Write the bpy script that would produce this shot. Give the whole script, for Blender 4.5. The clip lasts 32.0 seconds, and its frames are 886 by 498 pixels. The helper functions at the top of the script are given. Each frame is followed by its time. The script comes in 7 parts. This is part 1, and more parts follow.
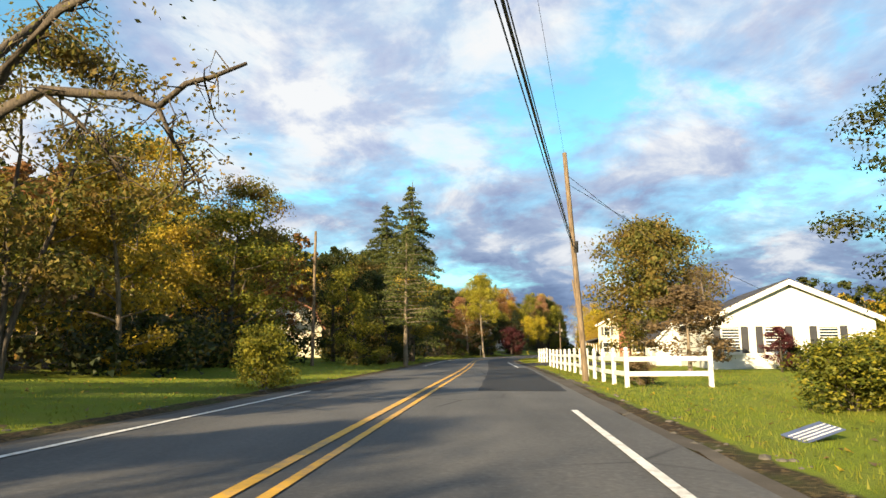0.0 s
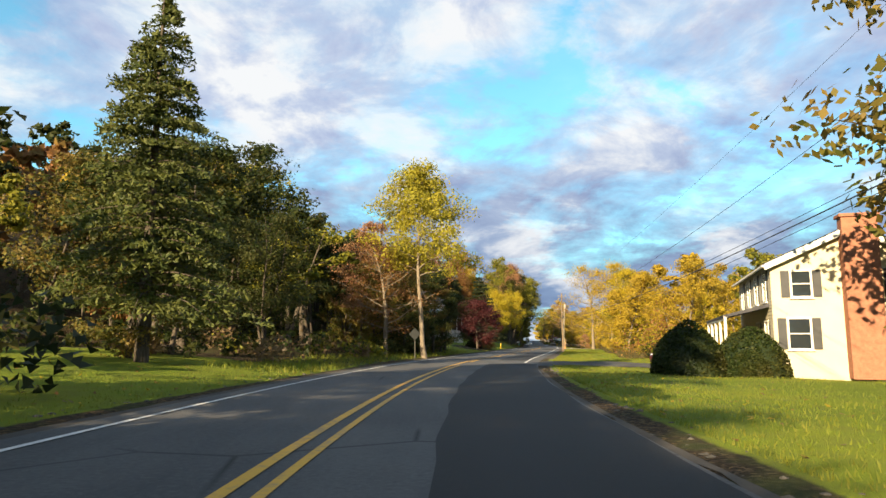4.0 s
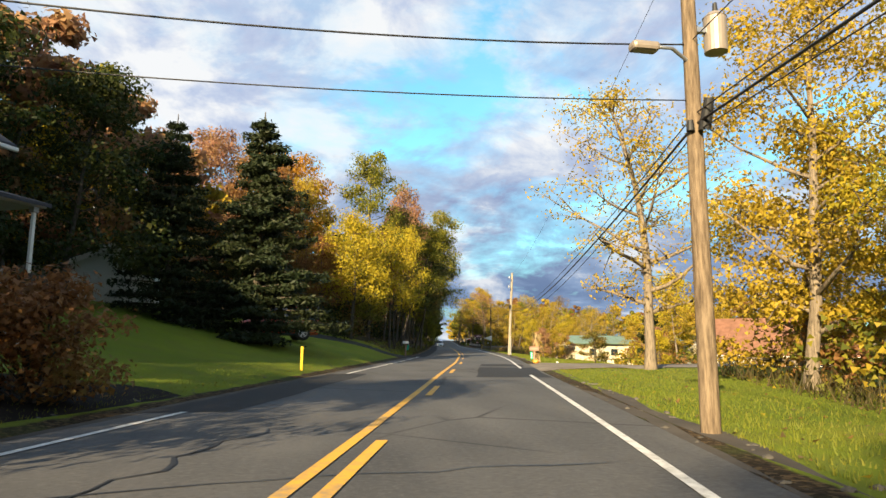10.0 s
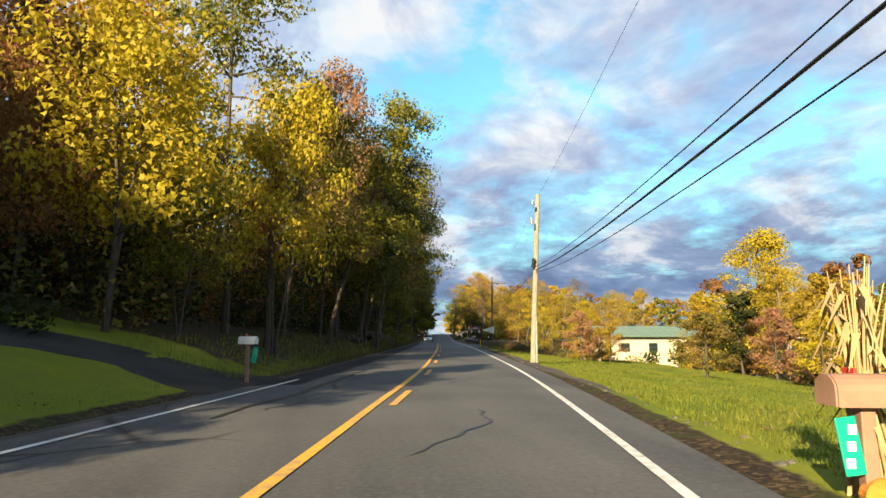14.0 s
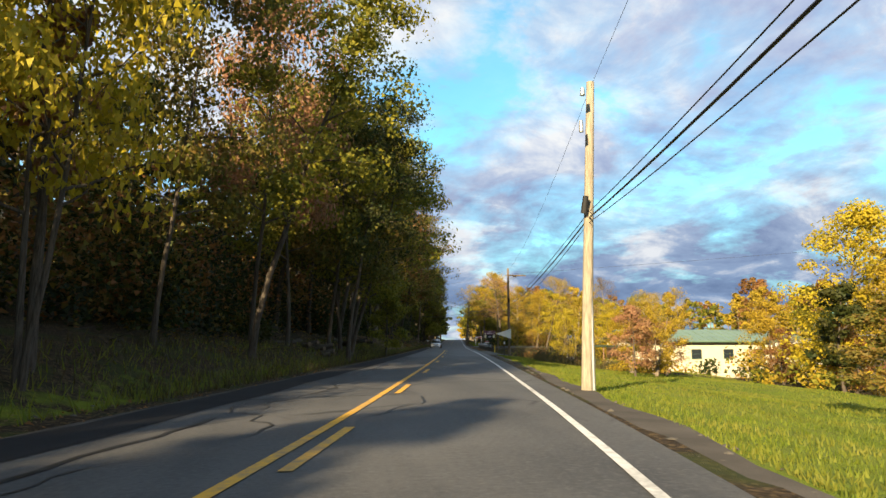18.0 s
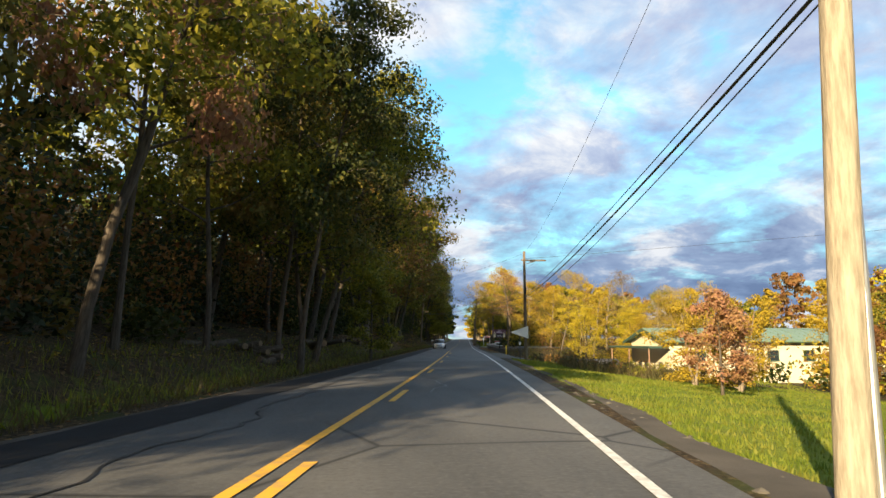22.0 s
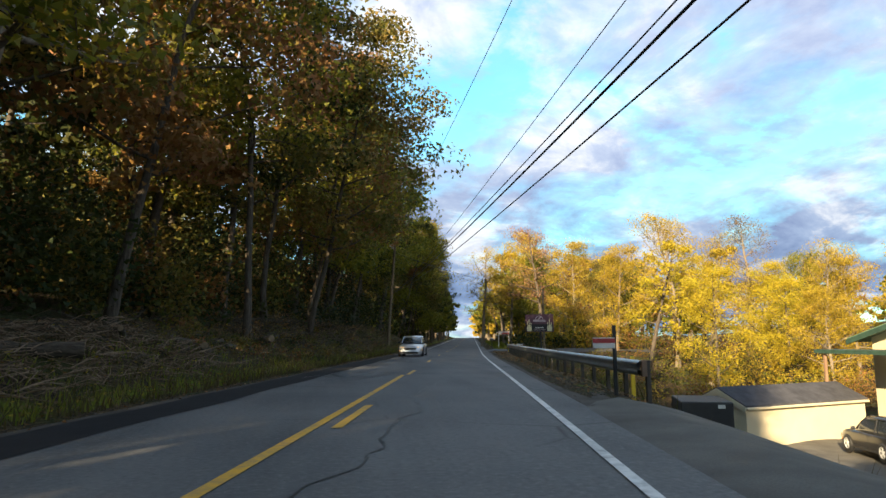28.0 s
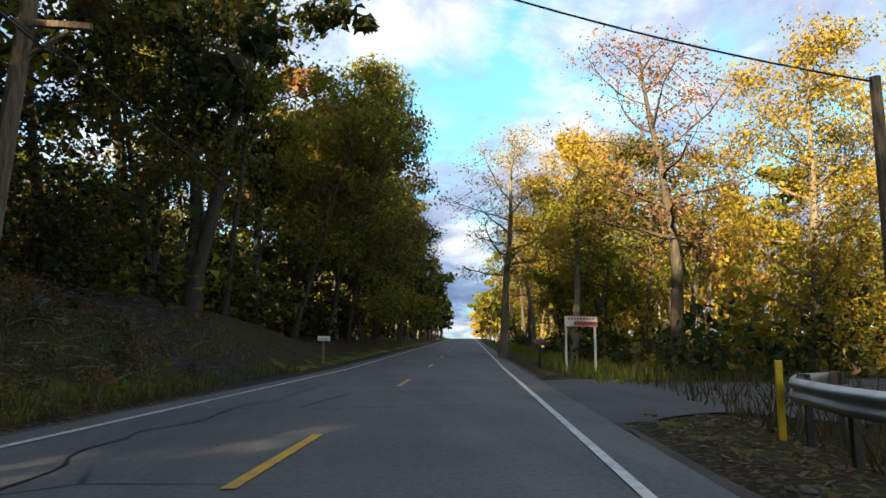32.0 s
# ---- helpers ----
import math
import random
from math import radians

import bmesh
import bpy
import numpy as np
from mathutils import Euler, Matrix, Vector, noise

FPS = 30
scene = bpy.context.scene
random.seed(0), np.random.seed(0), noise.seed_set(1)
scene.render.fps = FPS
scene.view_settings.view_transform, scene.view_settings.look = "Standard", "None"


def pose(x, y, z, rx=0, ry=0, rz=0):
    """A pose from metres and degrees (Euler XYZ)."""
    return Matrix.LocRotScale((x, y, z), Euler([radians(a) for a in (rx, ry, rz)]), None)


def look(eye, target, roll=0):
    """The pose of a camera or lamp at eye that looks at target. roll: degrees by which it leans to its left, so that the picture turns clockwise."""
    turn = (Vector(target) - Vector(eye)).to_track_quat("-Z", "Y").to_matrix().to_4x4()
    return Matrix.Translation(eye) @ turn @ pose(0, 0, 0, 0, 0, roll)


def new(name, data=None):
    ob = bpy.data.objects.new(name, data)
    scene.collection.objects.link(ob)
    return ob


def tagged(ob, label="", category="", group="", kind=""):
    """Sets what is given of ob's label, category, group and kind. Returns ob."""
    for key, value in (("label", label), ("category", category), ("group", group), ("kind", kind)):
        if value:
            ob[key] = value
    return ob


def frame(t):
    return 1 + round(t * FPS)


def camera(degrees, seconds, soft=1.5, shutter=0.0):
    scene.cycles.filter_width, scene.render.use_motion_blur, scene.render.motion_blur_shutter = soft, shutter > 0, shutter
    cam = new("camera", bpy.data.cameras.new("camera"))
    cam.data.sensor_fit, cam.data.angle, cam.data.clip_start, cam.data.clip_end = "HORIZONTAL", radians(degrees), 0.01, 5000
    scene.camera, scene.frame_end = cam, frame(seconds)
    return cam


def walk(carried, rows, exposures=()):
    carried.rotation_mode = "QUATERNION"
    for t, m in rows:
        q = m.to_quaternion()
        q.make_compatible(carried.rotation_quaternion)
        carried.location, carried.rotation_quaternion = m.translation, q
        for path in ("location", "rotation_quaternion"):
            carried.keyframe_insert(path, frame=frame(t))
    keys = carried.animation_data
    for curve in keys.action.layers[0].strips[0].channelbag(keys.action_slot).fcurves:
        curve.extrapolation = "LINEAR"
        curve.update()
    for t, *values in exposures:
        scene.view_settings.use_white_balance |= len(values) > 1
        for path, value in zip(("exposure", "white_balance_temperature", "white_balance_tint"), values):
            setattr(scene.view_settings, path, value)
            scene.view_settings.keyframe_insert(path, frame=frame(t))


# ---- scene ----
cam = camera(68.0, 32.0)
PATH = [
    (0, (-1.833, -78.786, 1.1), (-1.897, -76.811, 1.407), -0.1),
    (0.5, (-1.271, -70.542, 1.12), (-1.339, -68.567, 1.427), -0.1),
    (1, (-1.287, -62.886, 1.14), (-1.327, -60.909, 1.442), -0.2),
    (2, (-0.449, -45.768, 1.13), (-0.459, -43.79, 1.425), 0.6),
    (2.5, (0.111, -37.083, 1.15), (0.111, -35.106, 1.451), 0.3),
    (4.5, (1.253, -1.174, 1.2), (1.378, 0.803, 1.475), -0.0),
    (5, (2.186, 6.923, 1.18), (2.343, 8.898, 1.456), -0.3),
    (6, (4.341, 21.602, 1.16), (4.562, 23.571, 1.43), -0.6),
    (6.5, (5.512, 28.064, 1.148), (5.763, 30.03, 1.413), -0.3),
    (8, (10.236, 47.567, 1.15), (10.545, 49.523, 1.43), -0.4),
    (9, (12.727, 58.246, 1.211), (13.059, 60.198, 1.495), -0.2),
    (10, (15.214, 68.315, 1.178), (15.558, 70.265, 1.458), 0.5),
    (11.5, (18.982, 83.855, 1.154), (19.355, 85.799, 1.437), -0.2),
    (13, (21.939, 96.071, 1.252), (22.306, 98.019, 1.516), -0.2),
    (14, (23.405, 101.543, 1.235), (23.752, 103.495, 1.496), 0.0),
    (17, (26.439, 112.937, 1.186), (26.741, 114.895, 1.46), -0.4),
    (19, (27.484, 118.247, 1.212), (27.78, 120.205, 1.492), 0.2),
    (21, (28.475, 123.217, 1.249), (28.749, 125.179, 1.525), -0.0),
    (23, (30.289, 132.318, 1.24), (30.569, 134.279, 1.518), -0.2),
    (25, (32.931, 146.328, 1.242), (33.182, 148.292, 1.52), -0.4),
    (25.5, (33.738, 150.936, 1.22), (33.988, 152.902, 1.491), -0.4),
    (27.5, (37.998, 175.098, 1.19), (38.257, 177.063, 1.457), -0.1),
    (28, (39.12, 181.338, 1.184), (39.38, 183.302, 1.458), -0.3),
    (29, (40.972, 194.204, 1.189), (41.24, 196.167, 1.461), 0.1),
    (30, (43.436, 208.678, 1.19), (43.705, 210.64, 1.472), 0.3),
    (31, (46.009, 223.806, 1.204), (46.283, 225.768, 1.481), 0.2),
    (31.5, (47.384, 231.455, 1.195), (47.654, 233.417, 1.473), 0.3),
    (32, (48.767, 239.065, 1.209), (49.029, 241.028, 1.486), 0.3),
]
walk(cam, [(t, look(eye, target, roll)) for t, eye, target, roll in PATH], [(0, 1.7), (20, 1.7), (25, 1.92), (32, 1.98)])

# ---------------------------------------------------------------- light
SUN_TRAVEL = Vector((0.54, 0.84, -0.355)).normalized()
sun_az = math.atan2(-SUN_TRAVEL.x, -SUN_TRAVEL.y)
world = bpy.data.worlds.new("sky")
scene.world = world
world.use_nodes = True


class Nodes:
    """Short hand for building node trees."""

    def __init__(self, tree):
        self.t = tree
        self.t.nodes.clear()

    def add(self, kind, **kw):
        n = self.t.nodes.new(kind)
        for k, v in kw.items():
            if k.startswith("i_"):
                key = k[2:]
                n.inputs[int(key) if key.isdigit() else key.replace("_", " ")].default_value = v
            elif k == "blend_type":
                n.blend_type = v
            elif k == "operation":
                n.operation = v
            elif k == "data_type":
                n.data_type = v
            elif k == "sky_type":
                n.sky_type = v
            elif k == "feature":
                n.feature = v
            elif k == "wave_type":
                n.wave_type = v
            elif k == "attribute_name":
                n.attribute_name = v
            elif k == "normalize":
                n.normalize = v
        return n

    def link(self, a, b):
        self.t.links.new(a, b)

    def ramp(self, fac, stops, interp="LINEAR"):
        n = self.t.nodes.new("ShaderNodeValToRGB")
        cr = n.color_ramp
        cr.interpolation = interp
        while len(cr.elements) < len(stops):
            cr.elements.new(0.5)
        for e, (p, c) in zip(cr.elements, stops):
            e.position = p
            e.color = (*c, 1) if len(c) == 3 else c
        self.link(fac, n.inputs[0])
        return n.outputs[0]

    def mix(self, fac, a, b, blend="MIX"):
        n = self.t.nodes.new("ShaderNodeMix")
        n.data_type, n.blend_type = "RGBA", blend
        for sock, v in ((n.inputs[0], fac), (n.inputs[6], a), (n.inputs[7], b)):
            if isinstance(v, (int, float)):
                sock.default_value = v
            elif isinstance(v, (tuple, list)):
                sock.default_value = (*v, 1) if len(v) == 3 else v
            else:
                self.link(v, sock)
        return n.outputs[2]

    def math(self, op, a, b=0.0):
        n = self.t.nodes.new("ShaderNodeMath")
        n.operation = op
        for sock, v in zip(n.inputs, (a, b)):
            if isinstance(v, (int, float)):
                sock.default_value = v
            else:
                self.link(v, sock)
        return n.outputs[0]

    def noise(self, vec, scale, detail=4.0, rough=0.55, distort=0.0):
        n = self.t.nodes.new("ShaderNodeTexNoise")
        n.inputs["Scale"].default_value, n.inputs["Detail"].default_value = scale, detail
        n.inputs["Roughness"].default_value, n.inputs["Distortion"].default_value = rough, distort
        if vec is not None:
            self.link(vec, n.inputs["Vector"])
        return n.outputs["Fac"]


def build_sky():
    n = Nodes(world.node_tree)
    sky = n.add("ShaderNodeTexSky", sky_type="NISHITA")
    sky.sun_disc, sky.sun_elevation, sky.sun_rotation = False, radians(19.5), sun_az
    sky.air_density, sky.dust_density, sky.ozone_density = 1.0, 0.6, 2.5
    tc = n.add("ShaderNodeTexCoord")
    sep = n.add("ShaderNodeSeparateXYZ")
    n.link(tc.outputs["Generated"], sep.inputs[0])
    z = n.math("ADD", n.math("MAXIMUM", sep.outputs[2], 0.0), 0.30)
    comb = n.add("ShaderNodeCombineXYZ")
    n.link(n.math("DIVIDE", sep.outputs[0], z), comb.inputs[0])
    n.link(n.math("DIVIDE", sep.outputs[1], z), comb.inputs[1])
    comb.inputs[2].default_value = 4.3
    v = comb.outputs[0]
    big = n.noise(v, 1.7, 9, 0.58, 0.35)
    puff = n.noise(v, 3.4, 9, 0.6, 0.3)
    low = n.ramp(sep.outputs[2], [(0.08, (1, 1, 1)), (0.30, (0, 0, 0))])
    cover = n.math("ADD", big, n.math("MULTIPLY", low, 0.07))
    veil = n.noise(v, 5.5, 7, 0.62, 0.4)
    cover = n.math("ADD", cover, n.math("MULTIPLY", n.math("SUBTRACT", veil, 0.5), 0.35))
    mask = n.ramp(cover, [(0.38, (0.08, 0.08, 0.08)), (0.47, (0.7, 0.7, 0.7)), (0.58, (1, 1, 1))])
    high_cloud = n.ramp(puff, [(0.36, (2.15, 2.65, 4.1)), (0.50, (3.35, 3.85, 4.9)), (0.60, (5.5, 5.6, 5.7))])
    low_cloud = n.ramp(puff, [(0.38, (0.95, 1.4, 2.4)), (0.53, (1.55, 2.2, 3.4)), (0.66, (4.7, 4.9, 5.2))])
    shade = n.mix(low, high_cloud, low_cloud)
    blue = n.mix(1.0, sky.outputs[0], (1.1, 1.9, 1.66), "MULTIPLY")
    col = n.mix(mask, blue, shade)
    bg = n.add("ShaderNodeBackground")
    bg.inputs["Strength"].default_value = 0.052
    n.link(col, bg.inputs[0])
    out = n.add("ShaderNodeOutputWorld")
    n.link(bg.outputs[0], out.inputs[0])


build_sky()
sun = new("sun", bpy.data.lights.new("sun", "SUN"))
sun.data.energy, sun.data.angle, sun.data.color = 5.0, radians(0.6), (1.0, 0.79, 0.48)
sun.rotation_euler = SUN_TRAVEL.to_track_quat("-Z", "Y").to_euler()

# ---------------------------------------------------------------- materials


def material(name):
    m = bpy.data.materials.new(name)
    m.use_nodes = True
    n = Nodes(m.node_tree)
    bsdf = n.add("ShaderNodeBsdfPrincipled")
    out = n.add("ShaderNodeOutputMaterial")
    n.link(bsdf.outputs[0], out.inputs[0])
    return m, n, bsdf, out


def bump(n, bsdf, height, strength=0.4, dist=0.02):
    b = n.add("ShaderNodeBump")
    b.inputs["Strength"].default_value, b.inputs["Distance"].default_value = strength, dist
    n.link(height, b.inputs["Height"])
    n.link(b.outputs[0], bsdf.inputs["Normal"])


def plain(name, color, rough=0.6, metal=0.0, vary=0.25, scale=3.0, fine=60.0, dirt=0.15):
    """Paint, wood, metal and the like: a base colour with grain and blotches at two scales."""
    m, n, bsdf, _ = material(name)
    tc = n.add("ShaderNodeTexCoord")
    a, b = n.noise(tc.outputs["Object"], scale, 5), n.noise(tc.outputs["Object"], fine, 3)
    lo, hi = tuple(c * (1 - vary) for c in color), tuple(min(1, c * (1 + vary)) for c in color)
    col = n.ramp(a, [(0.3, lo), (0.7, hi)])
    col = n.mix(n.math("MULTIPLY", b, dirt), col, tuple(c * 0.4 for c in color))
    n.link(col, bsdf.inputs["Base Color"])
    bsdf.inputs["Roughness"].default_value, bsdf.inputs["Metallic"].default_value = rough, metal
    if rough > 0.7 and not metal:
        bsdf.inputs["Specular IOR Level"].default_value = 0.12
    bump(n, bsdf, b, 0.25, 0.005)
    return m


def leaf_material(name, stops, glow=0.45, depth=0.9):
    """Leaves in a range of colours, thin enough to let sun through."""
    m, n, bsdf, out = material(name)
    stops = [(p, tuple(x * depth for x in c)) for p, c in stops]
    geo, info = n.add("ShaderNodeNewGeometry"), n.add("ShaderNodeObjectInfo")
    fac = n.math("ADD", n.math("MULTIPLY", geo.outputs["Random Per Island"], 0.72), n.math("MULTIPLY", info.outputs["Random"], 0.28))
    col = n.ramp(fac, stops)
    tc = n.add("ShaderNodeTexCoord")
    patch = n.noise(tc.outputs["Object"], 0.55, 3)
    col = n.mix(n.ramp(patch, [(0.42, (0, 0, 0)), (0.66, (0.6, 0.6, 0.6))]), col, stops[-1][1])
    n.link(col, bsdf.inputs["Base Color"])
    bsdf.inputs["Roughness"].default_value = 0.62
    bsdf.inputs["Specular IOR Level"].default_value = 0.25
    tr = n.add("ShaderNodeBsdfTranslucent")
    n.link(col, tr.inputs[0])
    mixs = n.add("ShaderNodeMixShader")
    mixs.inputs[0].default_value = glow
    n.link(bsdf.outputs[0], mixs.inputs[1])
    n.link(tr.outputs[0], mixs.inputs[2])
    n.link(mixs.outputs[0], out.inputs[0])
    return m


LEAF = {
    "gold": leaf_material("leaf_gold", [(0.0, (0.146, 0.121, 0.0162)), (0.35, (0.34, 0.235, 0.0243)), (0.7, (0.486, 0.356, 0.0284)), (1.0, (0.421, 0.283, 0.0324))]),
    "olive": leaf_material("leaf_olive", [(0.0, (0.0486, 0.0689, 0.0122)), (0.45, (0.113, 0.121, 0.0243)), (0.8, (0.211, 0.178, 0.0324)), (1.0, (0.267, 0.138, 0.0405))], depth=0.9),
    "yellow": leaf_material("leaf_yellow", [(0.0, (0.243, 0.194, 0.0162)), (0.4, (0.421, 0.324, 0.0203)), (0.8, (0.535, 0.389, 0.0243)), (1.0, (0.405, 0.356, 0.0243))]),
    "salmon": leaf_material("leaf_salmon", [(0.0, (0.178, 0.081, 0.0486)), (0.5, (0.34, 0.162, 0.0972)), (0.85, (0.421, 0.235, 0.121)), (1.0, (0.356, 0.243, 0.081))]),
    "lime": leaf_material("leaf_lime", [(0.0, (0.0405, 0.0607, 0.00972)), (0.4, (0.13, 0.146, 0.0178)), (0.75, (0.34, 0.292, 0.0284)), (1.0, (0.243, 0.227, 0.0243))], depth=0.85),
    "green": leaf_material("leaf_green", [(0.0, (0.0162, 0.0324, 0.00729)), (0.5, (0.0405, 0.0689, 0.0138)), (0.85, (0.0851, 0.101, 0.0203)), (1.0, (0.113, 0.0972, 0.0211))], depth=0.62),
    "rust": leaf_material("leaf_rust", [(0.0, (0.113, 0.0486, 0.0203)), (0.4, (0.243, 0.105, 0.0324)), (0.75, (0.34, 0.162, 0.0648)), (1.0, (0.275, 0.194, 0.0486))], depth=0.85),
    "red": leaf_material("leaf_red", [(0.0, (0.0203, 0.00486, 0.00729)), (0.5, (0.0502, 0.00891, 0.0122)), (0.85, (0.105, 0.0194, 0.0194)), (1.0, (0.0689, 0.0138, 0.0146))], 0.3, depth=0.85),
    "orange": leaf_material("leaf_orange", [(0.0, (0.243, 0.105, 0.0162)), (0.5, (0.405, 0.194, 0.0162)), (0.85, (0.47, 0.259, 0.0243)), (1.0, (0.421, 0.219, 0.0243))]),
    "pine": leaf_material("leaf_pine", [(0.0, (0.0146, 0.0308, 0.013)), (0.5, (0.0324, 0.0551, 0.0194)), (1.0, (0.0607, 0.0729, 0.0243))], 0.2, depth=0.5),
    "hemlock": leaf_material("leaf_hemlock", [(0.0, (0.03, 0.05, 0.014)), (0.5, (0.075, 0.095, 0.022)), (0.85, (0.14, 0.15, 0.03)), (1.0, (0.11, 0.115, 0.03))], 0.3),
    "straw": leaf_material("leaf_straw_green", [(0.0, (0.12, 0.13, 0.016)), (0.4, (0.28, 0.255, 0.026)), (0.8, (0.43, 0.36, 0.034)), (1.0, (0.35, 0.32, 0.03))]),
    "grass": leaf_material("grass_blade", [(0.0, (0.09, 0.135, 0.014)), (0.5, (0.16, 0.2, 0.019)), (0.85, (0.225, 0.235, 0.025)), (1.0, (0.25, 0.22, 0.042))], 0.5, depth=0.95),
    "hay": leaf_material("dry_grass", [(0.0, (0.0583, 0.0583, 0.0175)), (0.4, (0.117, 0.0936, 0.035)), (0.8, (0.198, 0.146, 0.0642)), (1.0, (0.0936, 0.0994, 0.0292))], 0.4, depth=0.65),
    "dry": leaf_material("leaf_dry", [(0.0, (0.13, 0.0891, 0.0486)), (0.5, (0.219, 0.154, 0.081)), (1.0, (0.292, 0.194, 0.0891))], depth=0.75),
}


def bark_material(name, lo, hi):
    m, n, bsdf, _ = material(name)
    tc = n.add("ShaderNodeTexCoord")
    mp = n.add("ShaderNodeMapping")
    mp.inputs["Scale"].default_value = (9, 9, 1.2)
    n.link(tc.outputs["Object"], mp.inputs[0])
    a = n.noise(mp.outputs[0], 2.0, 6, 0.65)
    b = n.noise(tc.outputs["Object"], 0.7, 3)
    col = n.mix(n.math("MULTIPLY", b, 0.5), n.ramp(a, [(0.35, lo), (0.65, hi)]), tuple(c * 0.55 for c in hi))
    n.link(col, bsdf.inputs["Base Color"])
    bsdf.inputs["Roughness"].default_value = 0.9
    bsdf.inputs["Specular IOR Level"].default_value = 0.12
    bump(n, bsdf, a, 0.7, 0.03)
    return m


BARK = bark_material("bark", (0.032, 0.026, 0.021), (0.12, 0.098, 0.076))
BARK_PALE = bark_material("bark_pale", (0.085, 0.068, 0.05), (0.26, 0.21, 0.155))
POLE_WOOD = bark_material("pole_wood", (0.06, 0.043, 0.03), (0.24, 0.18, 0.12))


def ground_material():
    m, n, bsdf, _ = material("ground")
    tc = n.add("ShaderNodeTexCoord")
    v = tc.outputs["Object"]
    at = n.add("ShaderNodeAttribute", attribute_name="litter")
    big, mid, fine = n.noise(v, 0.12, 4), n.noise(v, 1.3, 5), n.noise(v, 22, 4, 0.7)
    grass = n.ramp(big, [(0.3, (0.105, 0.15, 0.014)), (0.55, (0.18, 0.22, 0.018)), (0.75, (0.26, 0.255, 0.025))])
    grass = n.mix(n.ramp(mid, [(0.42, (0, 0, 0)), (0.7, (0.55, 0.55, 0.55))]), grass, (0.15, 0.145, 0.036))
    grass = n.mix(n.math("MULTIPLY", fine, 0.5), grass, (0.045, 0.075, 0.014))
    vor = n.add("ShaderNodeTexVoronoi")
    vor.inputs["Scale"].default_value = 17.0
    n.link(v, vor.inputs["Vector"])
    sepc = n.add("ShaderNodeSeparateColor")
    n.link(vor.outputs["Color"], sepc.inputs[0])
    litter = n.ramp(sepc.outputs[0], [(0.0, (0.018, 0.013, 0.009)), (0.45, (0.046, 0.032, 0.019)), (0.75, (0.088, 0.058, 0.033)), (0.95, (0.16, 0.108, 0.052))])
    litter = n.mix(n.math("MULTIPLY", mid, 0.7), litter, (0.026, 0.022, 0.014))
    weed = n.ramp(n.noise(v, 0.6, 4), [(0.5, (0, 0, 0)), (0.62, (0.7, 0.7, 0.7))])
    litter = n.mix(weed, litter, (0.04, 0.052, 0.015))
    edge = n.math("ADD", at.outputs["Fac"], n.math("MULTIPLY", n.math("SUBTRACT", mid, 0.5), 0.7))
    col = n.mix(n.ramp(edge, [(0.42, (0, 0, 0)), (0.58, (1, 1, 1))]), grass, litter)
    n.link(col, bsdf.inputs["Base Color"])
    bsdf.inputs["Roughness"].default_value = 0.95
    bsdf.inputs["Specular IOR Level"].default_value = 0.1
    bump(n, bsdf, n.math("ADD", fine, mid), 0.8, 0.06)
    return m


def asphalt_material(name, lo, hi, crack=1.0):
    m, n, bsdf, _ = material(name)
    tc = n.add("ShaderNodeTexCoord")
    v = tc.outputs["Object"]
    mp = n.add("ShaderNodeMapping")
    mp.inputs["Rotation"].default_value = (0, 0, radians(11))
    mp.inputs["Scale"].default_value = (0.55, 0.06, 1)
    n.link(v, mp.inputs[0])
    lane, big, fine = n.noise(mp.outputs[0], 1.6, 4), n.noise(v, 0.35, 5), n.noise(v, 90, 3, 0.8)
    col = n.ramp(n.math("ADD", n.math("MULTIPLY", lane, 0.55), n.math("MULTIPLY", big, 0.45)), [(0.36, lo), (0.64, hi)])
    agg = n.noise(v, 14, 4, 0.75)
    col = n.mix(n.ramp(agg, [(0.52, (0, 0, 0)), (0.7, (0.55, 0.55, 0.55))]), col, tuple(c * 1.5 for c in hi))
    col = n.mix(n.ramp(agg, [(0.3, (0.6, 0.6, 0.6)), (0.46, (0, 0, 0))]), col, tuple(c * 0.5 for c in lo))
    col = n.mix(n.math("MULTIPLY", fine, 0.5), col, tuple(c * 0.45 for c in lo))
    if crack:
        wob = n.mix(0.35, v, n.add("ShaderNodeTexNoise", i_Scale=0.8).outputs["Color"], "ADD")
        vor = n.add("ShaderNodeTexVoronoi", feature="DISTANCE_TO_EDGE")
        vor.inputs["Scale"].default_value = 0.22
        n.link(wob, vor.inputs["Vector"])
        line = n.ramp(vor.outputs["Distance"], [(0.0, (1, 1, 1)), (0.012, (0, 0, 0))])
        where = n.ramp(n.noise(v, 0.13, 2), [(0.5, (0, 0, 0)), (0.58, (crack, crack, crack))])
        col = n.mix(n.math("MULTIPLY", line, where), col, (0.012, 0.012, 0.012))
    n.link(col, bsdf.inputs["Base Color"])
    bsdf.inputs["Roughness"].default_value = 0.82
    bump(n, bsdf, fine, 0.35, 0.006)
    bsdf.inputs["Specular IOR Level"].default_value = 0.35
    return m


